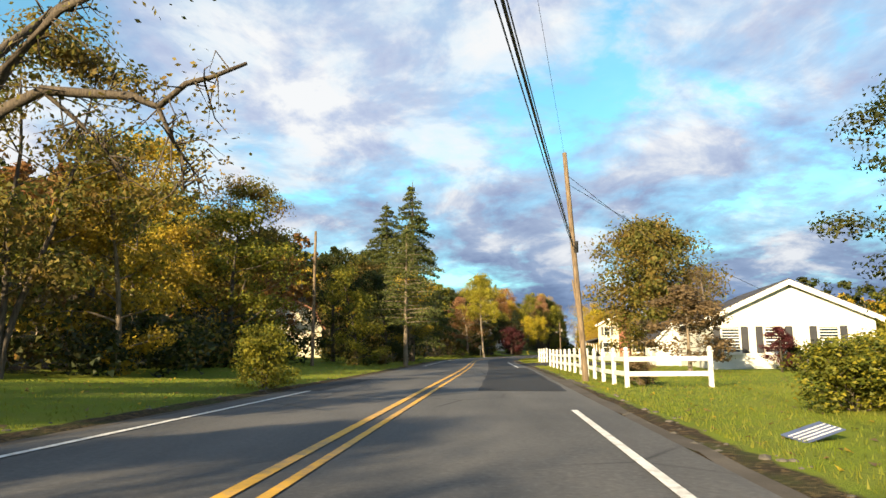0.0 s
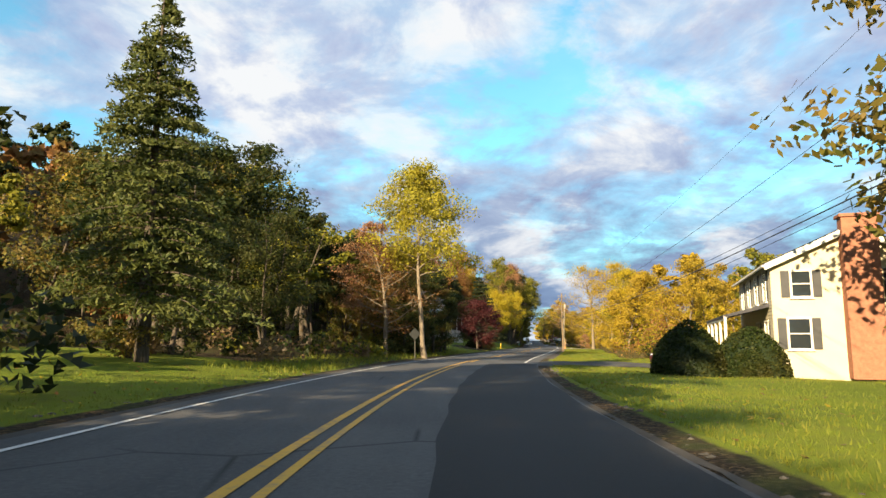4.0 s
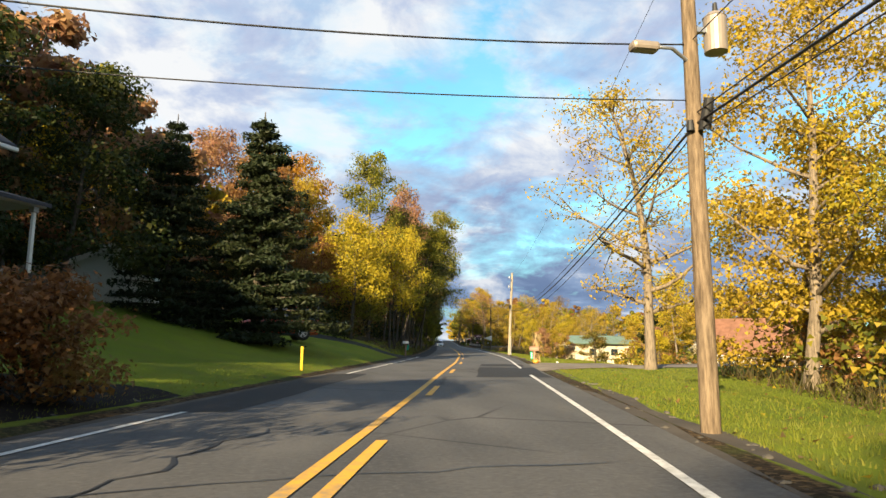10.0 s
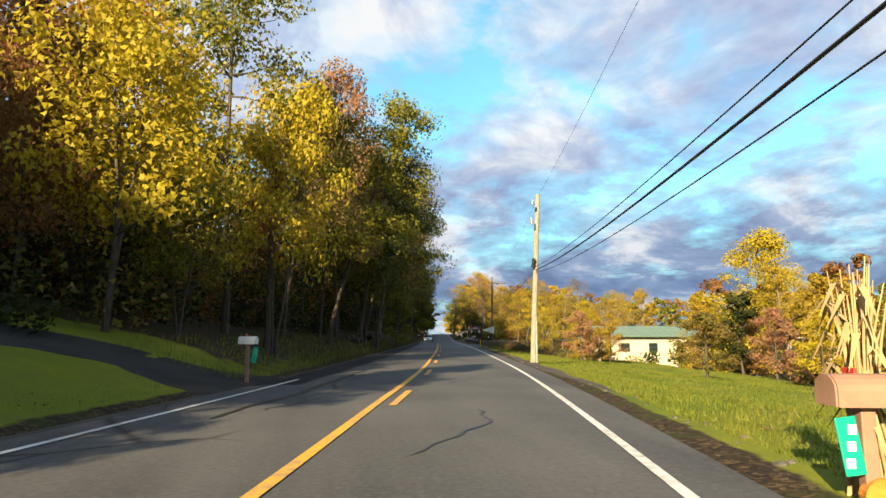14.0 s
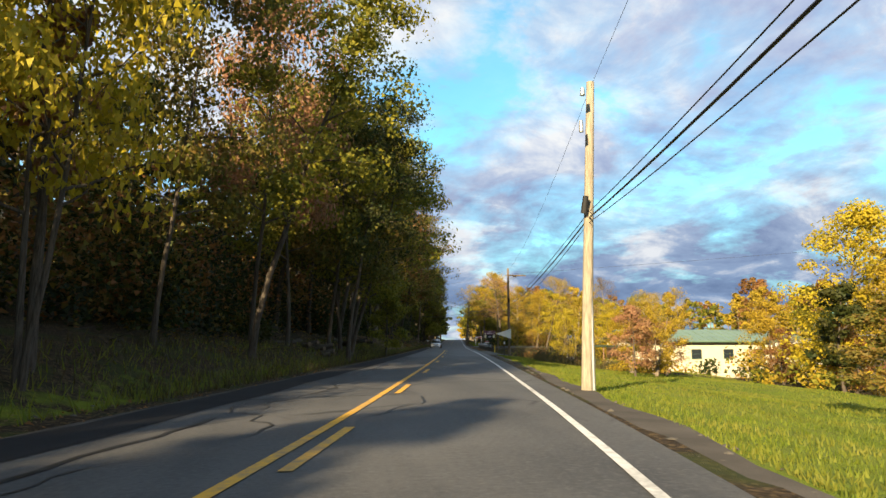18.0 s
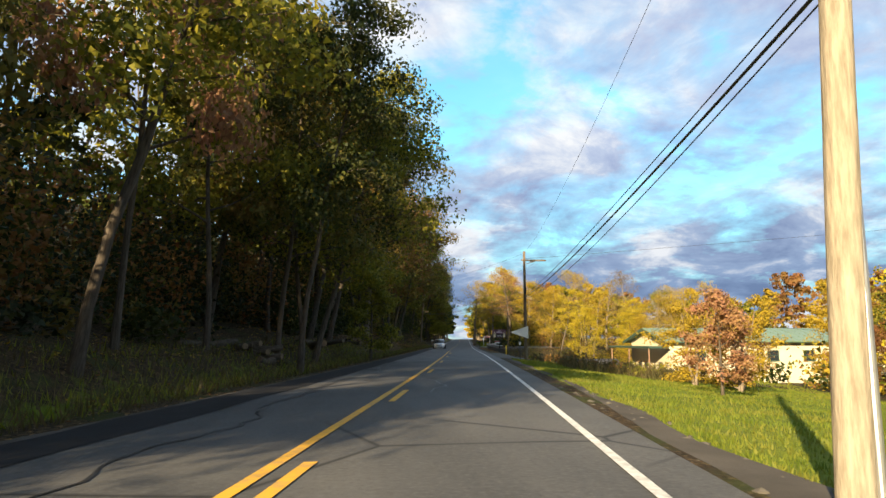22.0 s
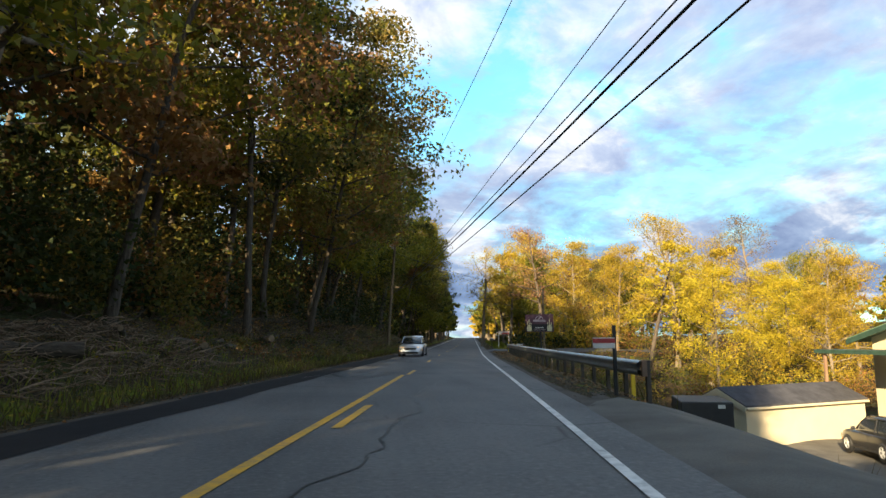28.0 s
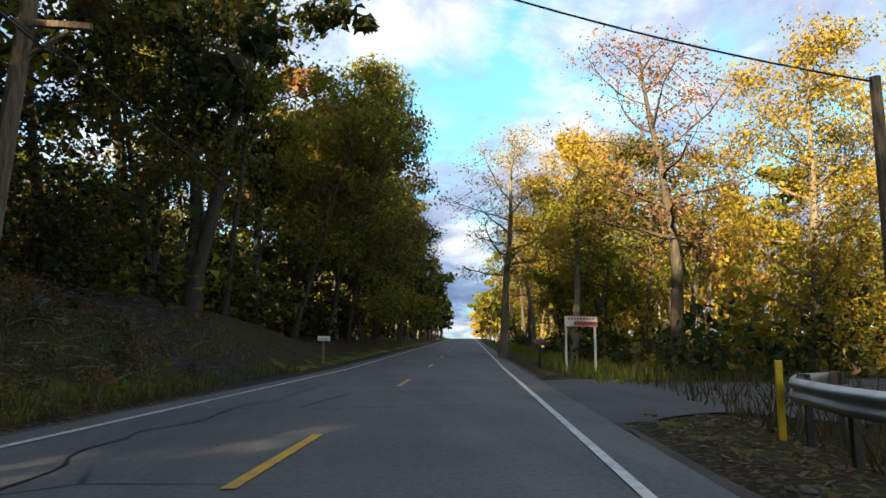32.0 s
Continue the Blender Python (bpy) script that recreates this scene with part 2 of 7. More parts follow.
GROUND = ground_material()
ASPHALT = asphalt_material("asphalt", (0.052, 0.052, 0.054), (0.112, 0.108, 0.105))
# lighter copy of ASPHALT: its colour makes up for the dim shaded stretch
PALE_ASPHALT = asphalt_material("pale_asphalt", (0.085, 0.085, 0.087), (0.165, 0.16, 0.155))
NEW_ASPHALT = asphalt_material("new_asphalt", (0.0085, 0.009, 0.0105), (0.016, 0.016, 0.0185), 0)
GRAVEL = plain("gravel", (0.15, 0.14, 0.125), 0.95, vary=0.35, scale=0.8, fine=45, dirt=0.9)
SHOULDER = plain("shoulder", (0.10, 0.088, 0.075), 0.95, vary=0.35, scale=0.9, fine=50, dirt=0.8)


def worn_paint(name, color):
    m, n, bsdf, _ = material(name)
    tc = n.add("ShaderNodeTexCoord")
    a, b = n.noise(tc.outputs["Object"], 5, 6, 0.7), n.noise(tc.outputs["Object"], 0.4, 2)
    worn = n.ramp(n.math("ADD", n.math("MULTIPLY", a, 0.75), n.math("MULTIPLY", b, 0.35)), [(0.5, (0, 0, 0)), (0.72, (0.75, 0.75, 0.75))])
    n.link(n.mix(worn, color, (0.14, 0.135, 0.13)), bsdf.inputs["Base Color"])
    bsdf.inputs["Roughness"].default_value = 0.7
    return m


WHITE_LINE = worn_paint("white_line", (0.62, 0.61, 0.58))
YELLOW_LINE = worn_paint("yellow_line", (0.62, 0.33, 0.02))
BLACK = plain("black_rubber", (0.015, 0.015, 0.016), 0.6)
WHITE_PAINT = plain("white_paint", (0.64, 0.62, 0.58), 0.55, vary=0.08, dirt=0.2)
STEEL = plain("galvanised_steel", (0.42, 0.43, 0.44), 0.42, 0.85, vary=0.2)

# ---------------------------------------------------------------- mesh helpers


def mesh_from(name, verts, faces, mats, smooth=False):
    me = bpy.data.meshes.new(name)
    me.from_pydata([tuple(v) for v in verts], [], [tuple(f) for f in faces])
    for m in mats if isinstance(mats, (list, tuple)) else [mats]:
        me.materials.append(m)
    if smooth:
        me.polygons.foreach_set("use_smooth", [True] * len(me.polygons))
    me.update()
    return me


def part(name, bm, mat, parent=None, label=""):
    """Links a bmesh (or a mesh) as one object, under a thing or a part."""
    if isinstance(bm, bpy.types.Mesh):
        me = bm
    else:
        me = bpy.data.meshes.new(name)
        bm.to_mesh(me)
        bm.free()
        me.materials.append(mat)
    ob = new(name, me)
    if parent:
        ob.parent = parent
    if label:
        ob["label"] = label
    return ob


def box(size, at=(0, 0, 0), bevel=0.0, rot=None, bm=None):
    """A box of that size with its centre at that place, edges rounded by bevel."""
    bm = bm or bmesh.new()
    m = Matrix.Translation(at) @ (rot or Matrix()) @ Matrix.Diagonal((*size, 1))
    r = bmesh.ops.create_cube(bm, size=1, matrix=m)
    if bevel:
        vs = set(r["verts"])
        bmesh.ops.bevel(bm, geom=[e for e in bm.edges if e.verts[0] in vs and e.verts[1] in vs], offset=bevel, segments=2, affect="EDGES", profile=0.5)
    return bm


def cyl(r1, r2, length, at=(0, 0, 0), rot=None, sides=14, bm=None):
    """A tapered round bar along z from its foot at that place."""
    bm = bm or bmesh.new()
    m = Matrix.Translation(at) @ (rot or Matrix()) @ Matrix.Translation((0, 0, length / 2))
    bmesh.ops.create_cone(bm, cap_ends=True, segments=sides, radius1=r1, radius2=r2, depth=length, matrix=m)
    return bm


def prism(outline, depth, bm=None, m=None):
    """An outline in x, z pushed along y from 0 to depth."""
    bm = bm or bmesh.new()
    m = m or Matrix()
    a = [bm.verts.new(m @ Vector((x, 0, z))) for x, z in outline]
    b = [bm.verts.new(m @ Vector((x, depth, z))) for x, z in outline]
    k = len(outline)
    bm.faces.new(a)
    bm.faces.new(b[::-1])
    for i in range(k):
        bm.faces.new((a[i], b[i], b[(i + 1) % k], a[(i + 1) % k]))
    bmesh.ops.recalc_face_normals(bm, faces=bm.faces)
    return bm


def tube(verts, faces, pts, radii, sides=6):
    """Adds a tapered tube along points to lists of verts and faces."""
    base, last = len(verts), len(pts) - 1
    for i, p in enumerate(pts):
        d = (Vector(pts[min(i + 1, last)]) - Vector(pts[max(i - 1, 0)])).normalized()
        u = d.orthogonal().normalized() if abs(d.z) < 0.9 else d.cross(Vector((0, 1, 0))).normalized()
        w = d.cross(u)
        for k in range(sides):
            a = 2 * math.pi * k / sides
            verts.append(Vector(p) + (u * math.cos(a) + w * math.sin(a)) * radii[i])
    for i in range(last):
        for k in range(sides):
            k2 = (k + 1) % sides
            faces.append((base + i * sides + k, base + i * sides + k2, base + (i + 1) * sides + k2, base + (i + 1) * sides + k))
    faces.append(tuple(base + last * sides + k for k in range(sides)))


def empty(name, m, label, category, group="", kind=""):
    ob = new(name)
    ob.empty_display_size = 0.3
    ob.matrix_basis = m
    return tagged(ob, label, category, group, kind)


# ---------------------------------------------------------------- the lie of the land
ROAD = [(-400, -18.7), (-200, -9.5), (-120, -5.8), (-78.8, -3.75), (-62.9, -3.0), (-45.8, -2.15), (-37, -1.65), (-18, -1.2), (-1.2, -0.6), (6.9, 0.2), (21.6, 2.4), (33.6, 4.7),
        (47.6, 8.4), (63.8, 12.4), (74, 15.05), (89.6, 18.67), (102, 21.64), (110, 23.65), (118.8, 25.85), (138.4, 29.5), (152.5, 32.13), (187.1, 38.17), (229.7, 45.07), (268, 52.0), (340, 64.6), (900, 162.6)]
_ry = np.array([p[0] for p in ROAD], float)
_rx = np.array([p[1] for p in ROAD], float)
_dense = np.arange(-400, 901, 2.0)
_dx = np.interp(_dense, _ry, _rx)
_dx = np.convolve(np.pad(_dx, 6, mode="reflect", reflect_type="odd"), np.ones(13) / 13, "valid")


def mid(y):
    return float(np.interp(y, _dense, _dx))


def slope(y):
    return (mid(y + 2) - mid(y - 2)) / 4


def road_z(y):
    return 0.0 if y < 268 else 0.011 * (y - 268) if y < 450 else 2.0 - 0.02 * (y - 450)


def step(a, b, v):
    t = min(1.0, max(0.0, (v - a) / (b - a)))
    return t * t * (3 - 2 * t)


def land(d, y):
    """Height of the ground at d metres to the right of the road's middle line, at y along it."""
    z = road_z(y)
    if abs(d) < 4.1:
        return z - 0.07
    n = noise.noise(Vector((d * 0.11, y * 0.07, 3.0))) * 0.35 + noise.noise(Vector((d * 0.4, y * 0.35, 7.0))) * 0.1
    far = min(1.0, (abs(d) - 4.1) / 6)
    if d < 0:
        e = -d - 4.4
        wood = step(112, 128, y) * (1 - 0.3 * step(262, 285, y))
        front = 1 - step(-30, 0, y)
        lawn = (1 - wood) * (0.06 + (0.10 * step(45, 66, y) + 0.07 * step(82, 98, y)) * (1 - step(118, 130, y))) * min(e, 14) * (1 - 0.55 * front)
        ridge = max(0.0, e - 26) * 0.36 * (1 - wood) * (0.35 + 0.65 * step(-60, 40, y))
        bank = wood * (0.55 * step(0, 3.5, e) + 0.27 * max(0.0, min(e, 7.0) - 1.5) + 0.17 * max(0.0, e - 7.0) + 0.25 * max(0.0, e - 30))
        cut = step(200, 232, y) * (1 - step(268, 285, y)) * 0.9 * step(1.0, 4.5, e)
        z += lawn + min(ridge, 34) + min(bank, 44) + cut
    else:
        e = d - 4.4
        meadow = step(100, 118, y) * (1 - step(176, 196, y))
        drop = step(172, 195, y) * (1 - step(232, 256, y))
        z += -0.10 * min(e, 27) * meadow - 0.04 * min(e, 22) * step(4, 22, y) * (1 - step(84, 104, y)) - drop * 4.1 * step(0.8, 7.0, e) - 0.02 * e * step(60, 90, e)
        z += -0.5 * step(262, 275, y) * step(2, 6, e)
        z += max(0.0, e - 70) * 0.09 * (1 - step(250, 420, e))
    return z - 0.02 + n * far - (0.03 if abs(d) < 4.6 else 0)


def at(d, y, lift=0.0):
    """The place d metres to the right of the road's middle line at y, on the ground."""
    k = math.hypot(1, slope(y))
    return Vector((mid(y) + d * k, y, land(d, y) + lift))


def spot(x, y, lift=0.0):
    """A place by its x and y, on the ground."""
    d = (x - mid(y)) / math.hypot(1, slope(y))
    return Vector((x, y, land(d, y) + lift))


def heading(y):
    return -math.degrees(math.atan(slope(y)))


def lay(name, ys, left, right, mat, lift, cols=1, curve=0.0):
    """A strip along the road between two offsets, lift metres above its surface."""
    verts, faces = [], []
    for y in ys:
        k = math.hypot(1, slope(y))
        a, b = left(y), right(y)
        for c in range(cols + 1):
            d = a + (b - a) * c / cols
            verts.append((mid(y) + d * k, y, road_z(y) + lift - curve * d * d))
    w = cols + 1
    for i in range(len(ys) - 1):
        for c in range(cols):
            faces.append((i * w + c, i * w + c + 1, (i + 1) * w + c + 1, (i + 1) * w + c))
    return new(name, mesh_from(name, verts, faces, mat, True))


def build_ground():
    ds = [-900, -500, -260, -160, -120, -95, -78, -65, -55, -47, -40, -35, -31, -28, -25, -22, -19.5, -17, -15, -13, -11.5, -10, -9, -8, -7, -6.2, -5.6, -5, -4.6, -4.1, -2,
          0, 2, 4.1, 4.6, 5, 5.6, 6.2, 7, 8, 9, 10, 11.5, 13, 15, 17, 19.5, 22, 25, 28, 32, 37, 43, 50, 58, 67, 78, 95, 120, 160, 260, 500, 900]
    ys = [-900, -600, -400, -300, -220, -170] + list(np.arange(-140, 470, 2.0)) + [480, 500, 530, 570, 640, 760, 900, 1200]
    verts, faces, lit = [], [], []
    for y in ys:
        for d in ds:
            yy = min(max(y, -390), 890)
            verts.append((mid(yy) + d, y, land(d, yy)))
            if d < 0:
                edge = -5.2 if y > 122 else -17 if y < -20 else -30
                v = 0.5 + (edge - d) * 0.12
                if 22 < y < 58:
                    v = max(v, 0.5 + (-5.0 - d) * 0.1)
            else:
                edge = 15 if -100 < y < -60 else 34 if y < 10 else 20 if y < 36 else 13 if y < 92 else 27 if y < 165 else 4.6 if y < 172 else 4.4
                if 165 < y < 182:
                    edge = 10
                v = 0.5 + (d - edge) * 0.12
            if abs(d) < 4.7:
                v = 0.75
            lit.append(min(1, max(0, v)))
    w = len(ds)
    for i in range(len(ys) - 1):
        for c in range(w - 1):
            faces.append((i * w + c, i * w + c + 1, (i + 1) * w + c + 1, (i + 1) * w + c))
    me = mesh_from("ground", verts, faces, GROUND, True)
    a = me.attributes.new("litter", "FLOAT", "POINT")
    a.data.foreach_set("value", lit)
    tagged(new("ground", me), "mown grass verges and leaf-strewn woodland floor", "ground", kind="structure")


build_ground()
YS = list(np.arange(-140, 460, 2.0)) + [500, 560, 640]
tagged(lay("road", [y for y in YS if y <= 168], lambda y: -4.0, lambda y: 4.1, ASPHALT, 0.0, 8, 0.0012), "grey worn asphalt two-lane road with cracks", "road", kind="structure")
# from y 168 on the road is coloured paler to brighten it in shade
tagged(lay("road", [y for y in YS if y >= 168], lambda y: -4.0, lambda y: 4.1, PALE_ASPHALT, 0.0, 8, 0.0012), "asphalt two-lane road coloured paler to brighten its shaded stretch, with sealed cracks", "road", kind="structure")


def crown_shift(y):
    """How far the painted centre lies to the right of the road's middle line."""
    return 0.21 * step(30, 46, y) * (1 - step(102, 116, y))


def strip_mesh(name, y0, y1, d0, d1, mat, lift, label, category, parent=None, kind="", wob=0.0, group=""):
    ys = list(np.arange(y0, y1, 1.5)) + [y1]
    move = crown_shift if mat is YELLOW_LINE else (lambda y: 0.0)
    ob = lay(name, ys, lambda y: d0 + move(y) + wob * math.sin(y * 1.3), lambda y: d1 + move(y) + wob * math.sin(y * 0.9 + 2), mat, lift, 2, 0.0012)
    return tagged(ob, label, category, group, kind)


for y0, y1, d0, d1 in ((-60, -34, 1.4, 3.9), (-34, -15, 1.4, 3.25), (-15, 26.6, 1.45, 4.05), (33, 61.5, 1.35, 3.3), (90.5, 99, 1.4, 4.0), (100.5, 103.5, 1.45, 3.7),
                       (80, 93, -4.0, -2.6), (-60, -52, -4.2, -3.0)):
    strip_mesh("asphalt_patch", y0, y1, d0, d1, NEW_ASPHALT, 0.006, "darker newer asphalt patch laid in the road", "road patch", kind="structure", wob=0.04)
STRIP_TAR = plain("fresh_tar", (0.022, 0.022, 0.024), 0.8, vary=0.2, scale=1.5, fine=90, dirt=0.15)
strip_mesh("asphalt_patch", 119, 236, -3.98, -2.85, STRIP_TAR, 0.009, "dark new asphalt strip along the road edge", "road patch", kind="structure", wob=0.06)
for name, y0, y1 in (("edge_line", -140, -66), ("edge_line", -34, -15), ("edge_line", 28, 92), ("edge_line", 98, 450)):
    strip_mesh(name, y0, y1, 3.3, 3.42, WHITE_LINE, 0.012, "worn white painted edge line", "road marking", kind="structure", group="road markings")
for y0, y1 in ((-140, -60), (-30, 80), (93, 121), (236, 450)):
    strip_mesh("edge_line", y0, y1, -3.42, -3.3, WHITE_LINE, 0.012, "worn white painted edge line", "road marking", kind="structure", group="road markings")
strip_mesh("centre_line", -140, 204, -0.245, -0.105, YELLOW_LINE, 0.012, "solid yellow centre line, scuffed", "road marking", kind="structure", group="road markings")
strip_mesh("centre_line", -140, 24, 0.10, 0.21, YELLOW_LINE, 0.012, "solid yellow centre line, scuffed", "road marking", kind="structure", group="road markings")
for y0 in (29.5, 42, 53.6, 63.4, 73.3, 82.9, 93.4, 103.6, 113.4, 122.2, 131.2, 141.0, 153.0, 165, 178, 190.6):
    strip_mesh("lane_dash", y0, y0 + 3.1, 0.085, 0.225, YELLOW_LINE, 0.012, "short yellow passing dash", "road marking", kind="structure", group="lane dashes")
for y0 in [204.3, 216.6, 230.5, 244.8] + [256.9 + 12.2 * k for k in range(14)]:
    strip_mesh("lane_dash", y0, y0 + 3.1, -0.09, 0.04, YELLOW_LINE, 0.012, "short yellow centre dash", "road marking", kind="structure", group="lane dashes")
strip_mesh("shoulder", -140, 20, 4.05, 5.0, SHOULDER, -0.012, "gravelly dirt shoulder beside the road", "shoulder", kind="structure", wob=0.15)
strip_mesh("shoulder", 32, 450, 4.05, 4.85, SHOULDER, -0.012, "gravelly dirt shoulder beside the road", "shoulder", kind="structure", wob=0.15)
strip_mesh("shoulder", -140, 450, -4.8, -3.95, SHOULDER, -0.012, "gravelly dirt shoulder beside the road", "shoulder", kind="structure", wob=0.15)

TAR = plain("crack_tar", (0.012, 0.012, 0.013), 0.5, vary=0.3)
rt = random.Random(9)


def crack(d0, y0, d1, y1, width, wob, label="dark sealed crack wandering over the asphalt"):
    """A wandering strip of crack sealer, width metres wide, between two places of the road."""
    verts, faces = [], []
    k = max(6, int(math.hypot(d1 - d0, y1 - y0) / 0.35))
    nx, ny = (y1 - y0), -(d1 - d0)
    ln = math.hypot(nx, ny)
    o = rt.uniform(0, 50)
    for i in range(k + 1):
        f = i / k
        off = wob * (noise.noise(Vector((o, f * ln * 0.35, 0))) + 0.5 * noise.noise(Vector((o, f * ln * 1.3, 5))))
        w = width * (0.5 + 0.9 * abs(noise.noise(Vector((o + 9, f * ln * 0.8, 2))))) * (1.0 if 0 < i < k else 0.2)
        for s in (-0.5, 0.5):
            d, y = d0 + (d1 - d0) * f + nx / ln * (off + s * w), y0 + (y1 - y0) * f + ny / ln * (off + s * w)
            verts.append((mid(y) + d * math.hypot(1, slope(y)), y, road_z(y) + 0.009 - 0.0012 * d * d))
    for i in range(k):
        faces.append((i * 2, i * 2 + 1, i * 2 + 3, i * 2 + 2))
    tagged(new("road_crack", mesh_from("road_crack", verts, faces, TAR)), label, "road crack", "road cracks", "structure")


for d0, y0, d1, y1, w, wb in ((-2.25, 112, -2.15, 127, 0.16, 0.25), (-1.7, 113, -1.9, 123, 0.05, 0.5), (-1.0, 124.5, -2.6, 129.5, 0.06, 0.6), (-2.0, 128, -1.7, 140, 0.05, 0.6), (-2.4, 140, -2.2, 160, 0.07, 0.4),
                              (0.9, 118, 1.8, 121, 0.04, 0.5), (-1.2, 127, 0.4, 127.6, 0.05, 0.4), (-2.2, 160, -2.0, 186, 0.05, 0.5), (-1.9, 200, -0.6, 206.5, 0.09, 0.7), (-3.0, 203, -1.4, 209, 0.10, 0.9), (-2.4, 211, -1.2, 220, 0.10, 0.8),
                              (-2.6, 214, -2.1, 232, 0.07, 0.6), (-0.8, 222, 1.0, 223, 0.05, 0.3), (-2.8, 73.5, 2.9, 75.0, 0.04, 0.5), (-1.9, 72, -1.2, 78, 0.06, 0.8), (-3.2, 88, 3.2, 88.8, 0.05, 0.3), (-3.2, 100.6, 3.8, 101.2, 0.05, 0.25),
                              (-3.0, 12.5, -0.6, 14.5, 0.05, 0.5), (1.0, 26.5, 1.7, 26.7, 0.12, 0.1), (-3.0, -52, -0.4, -50.5, 0.05, 0.4), (-2.6, -66, -2.4, -54, 0.05, 0.5), (0.6, -44, 1.2, -30, 0.045, 0.4), (-2.9, -36, 0.9, -35, 0.045, 0.4),
                              (-2.2, 32, -1.8, 52, 0.05, 0.5), (0.7, 44, 2.9, 45, 0.045, 0.3), (-3.1, 58, 3.1, 59.2, 0.045, 0.4), (-2.3, 238, -2.0, 262, 0.06, 0.5), (0.8, 186, 1.2, 204, 0.04, 0.4),
                              (0.2, 149.2, 1.0, 146.2, 0.07, 0.6), (1.0, 146.2, 0.6, 143.4, 0.09, 0.5), (0.9, 108.5, 2.2, 112.5, 0.06, 0.7), (0.4, 126.5, 0.9, 130.5, 0.06, 0.6)):
    crack(d0, y0, d1, y1, w, wb)

# ---------------------------------------------------------------- trees


def leaf_verts(centres, size, rng, droop=0.0, k=4, out=None):
    """Leaves of k corners round the centres, turned at random, or roughly facing the directions out."""
    n = len(centres)
    if out is None:
        u = rng.normal(size=(n, 3))
        u[:, 2] = u[:, 2] * 0.6 - droop
        u /= np.linalg.norm(u, axis=1)[:, None]
        w = np.cross(u, rng.normal(size=(n, 3)))
    else:
        face = out + rng.normal(size=(n, 3)) * 0.42 + np.array([0, 0, 0.25])
        face /= np.linalg.norm(face, axis=1)[:, None] + 1e-9
        u = np.cross(face, rng.normal(size=(n, 3)))
        u /= np.linalg.norm(u, axis=1)[:, None] + 1e-9
        w = np.cross(face, u)
    w /= np.linalg.norm(w, axis=1)[:, None] + 1e-9
    s = size * (0.7 + 0.6 * rng.random((n, 1)))
    c = np.asarray(centres)
    if k == 3:
        return np.stack([c - u * s, c + w * s * 0.75 + u * s * 0.6, c - w * s * 0.75 + u * s * 0.6], 1).reshape(-1, 3)
    v = np.stack([c - u * s, c + w * s * 0.55, c + u * s, c - w * s * 0.55], 1).reshape(-1, 3)
    return v


def crown_mesh(name, v, mat, k=4):
    n = len(v) // k
    me = bpy.data.meshes.new(name)
    me.vertices.add(n * k)
    me.vertices.foreach_set("co", v.astype(np.float32).ravel())
    me.loops.add(n * k)
    me.loops.foreach_set("vertex_index", np.arange(n * k, dtype=np.int32))
    me.polygons.add(n)
    me.polygons.foreach_set("loop_start", np.arange(0, n * k, k, dtype=np.int32))
    me.update(calc_edges=True)
    me.materials.append(mat)
    return me


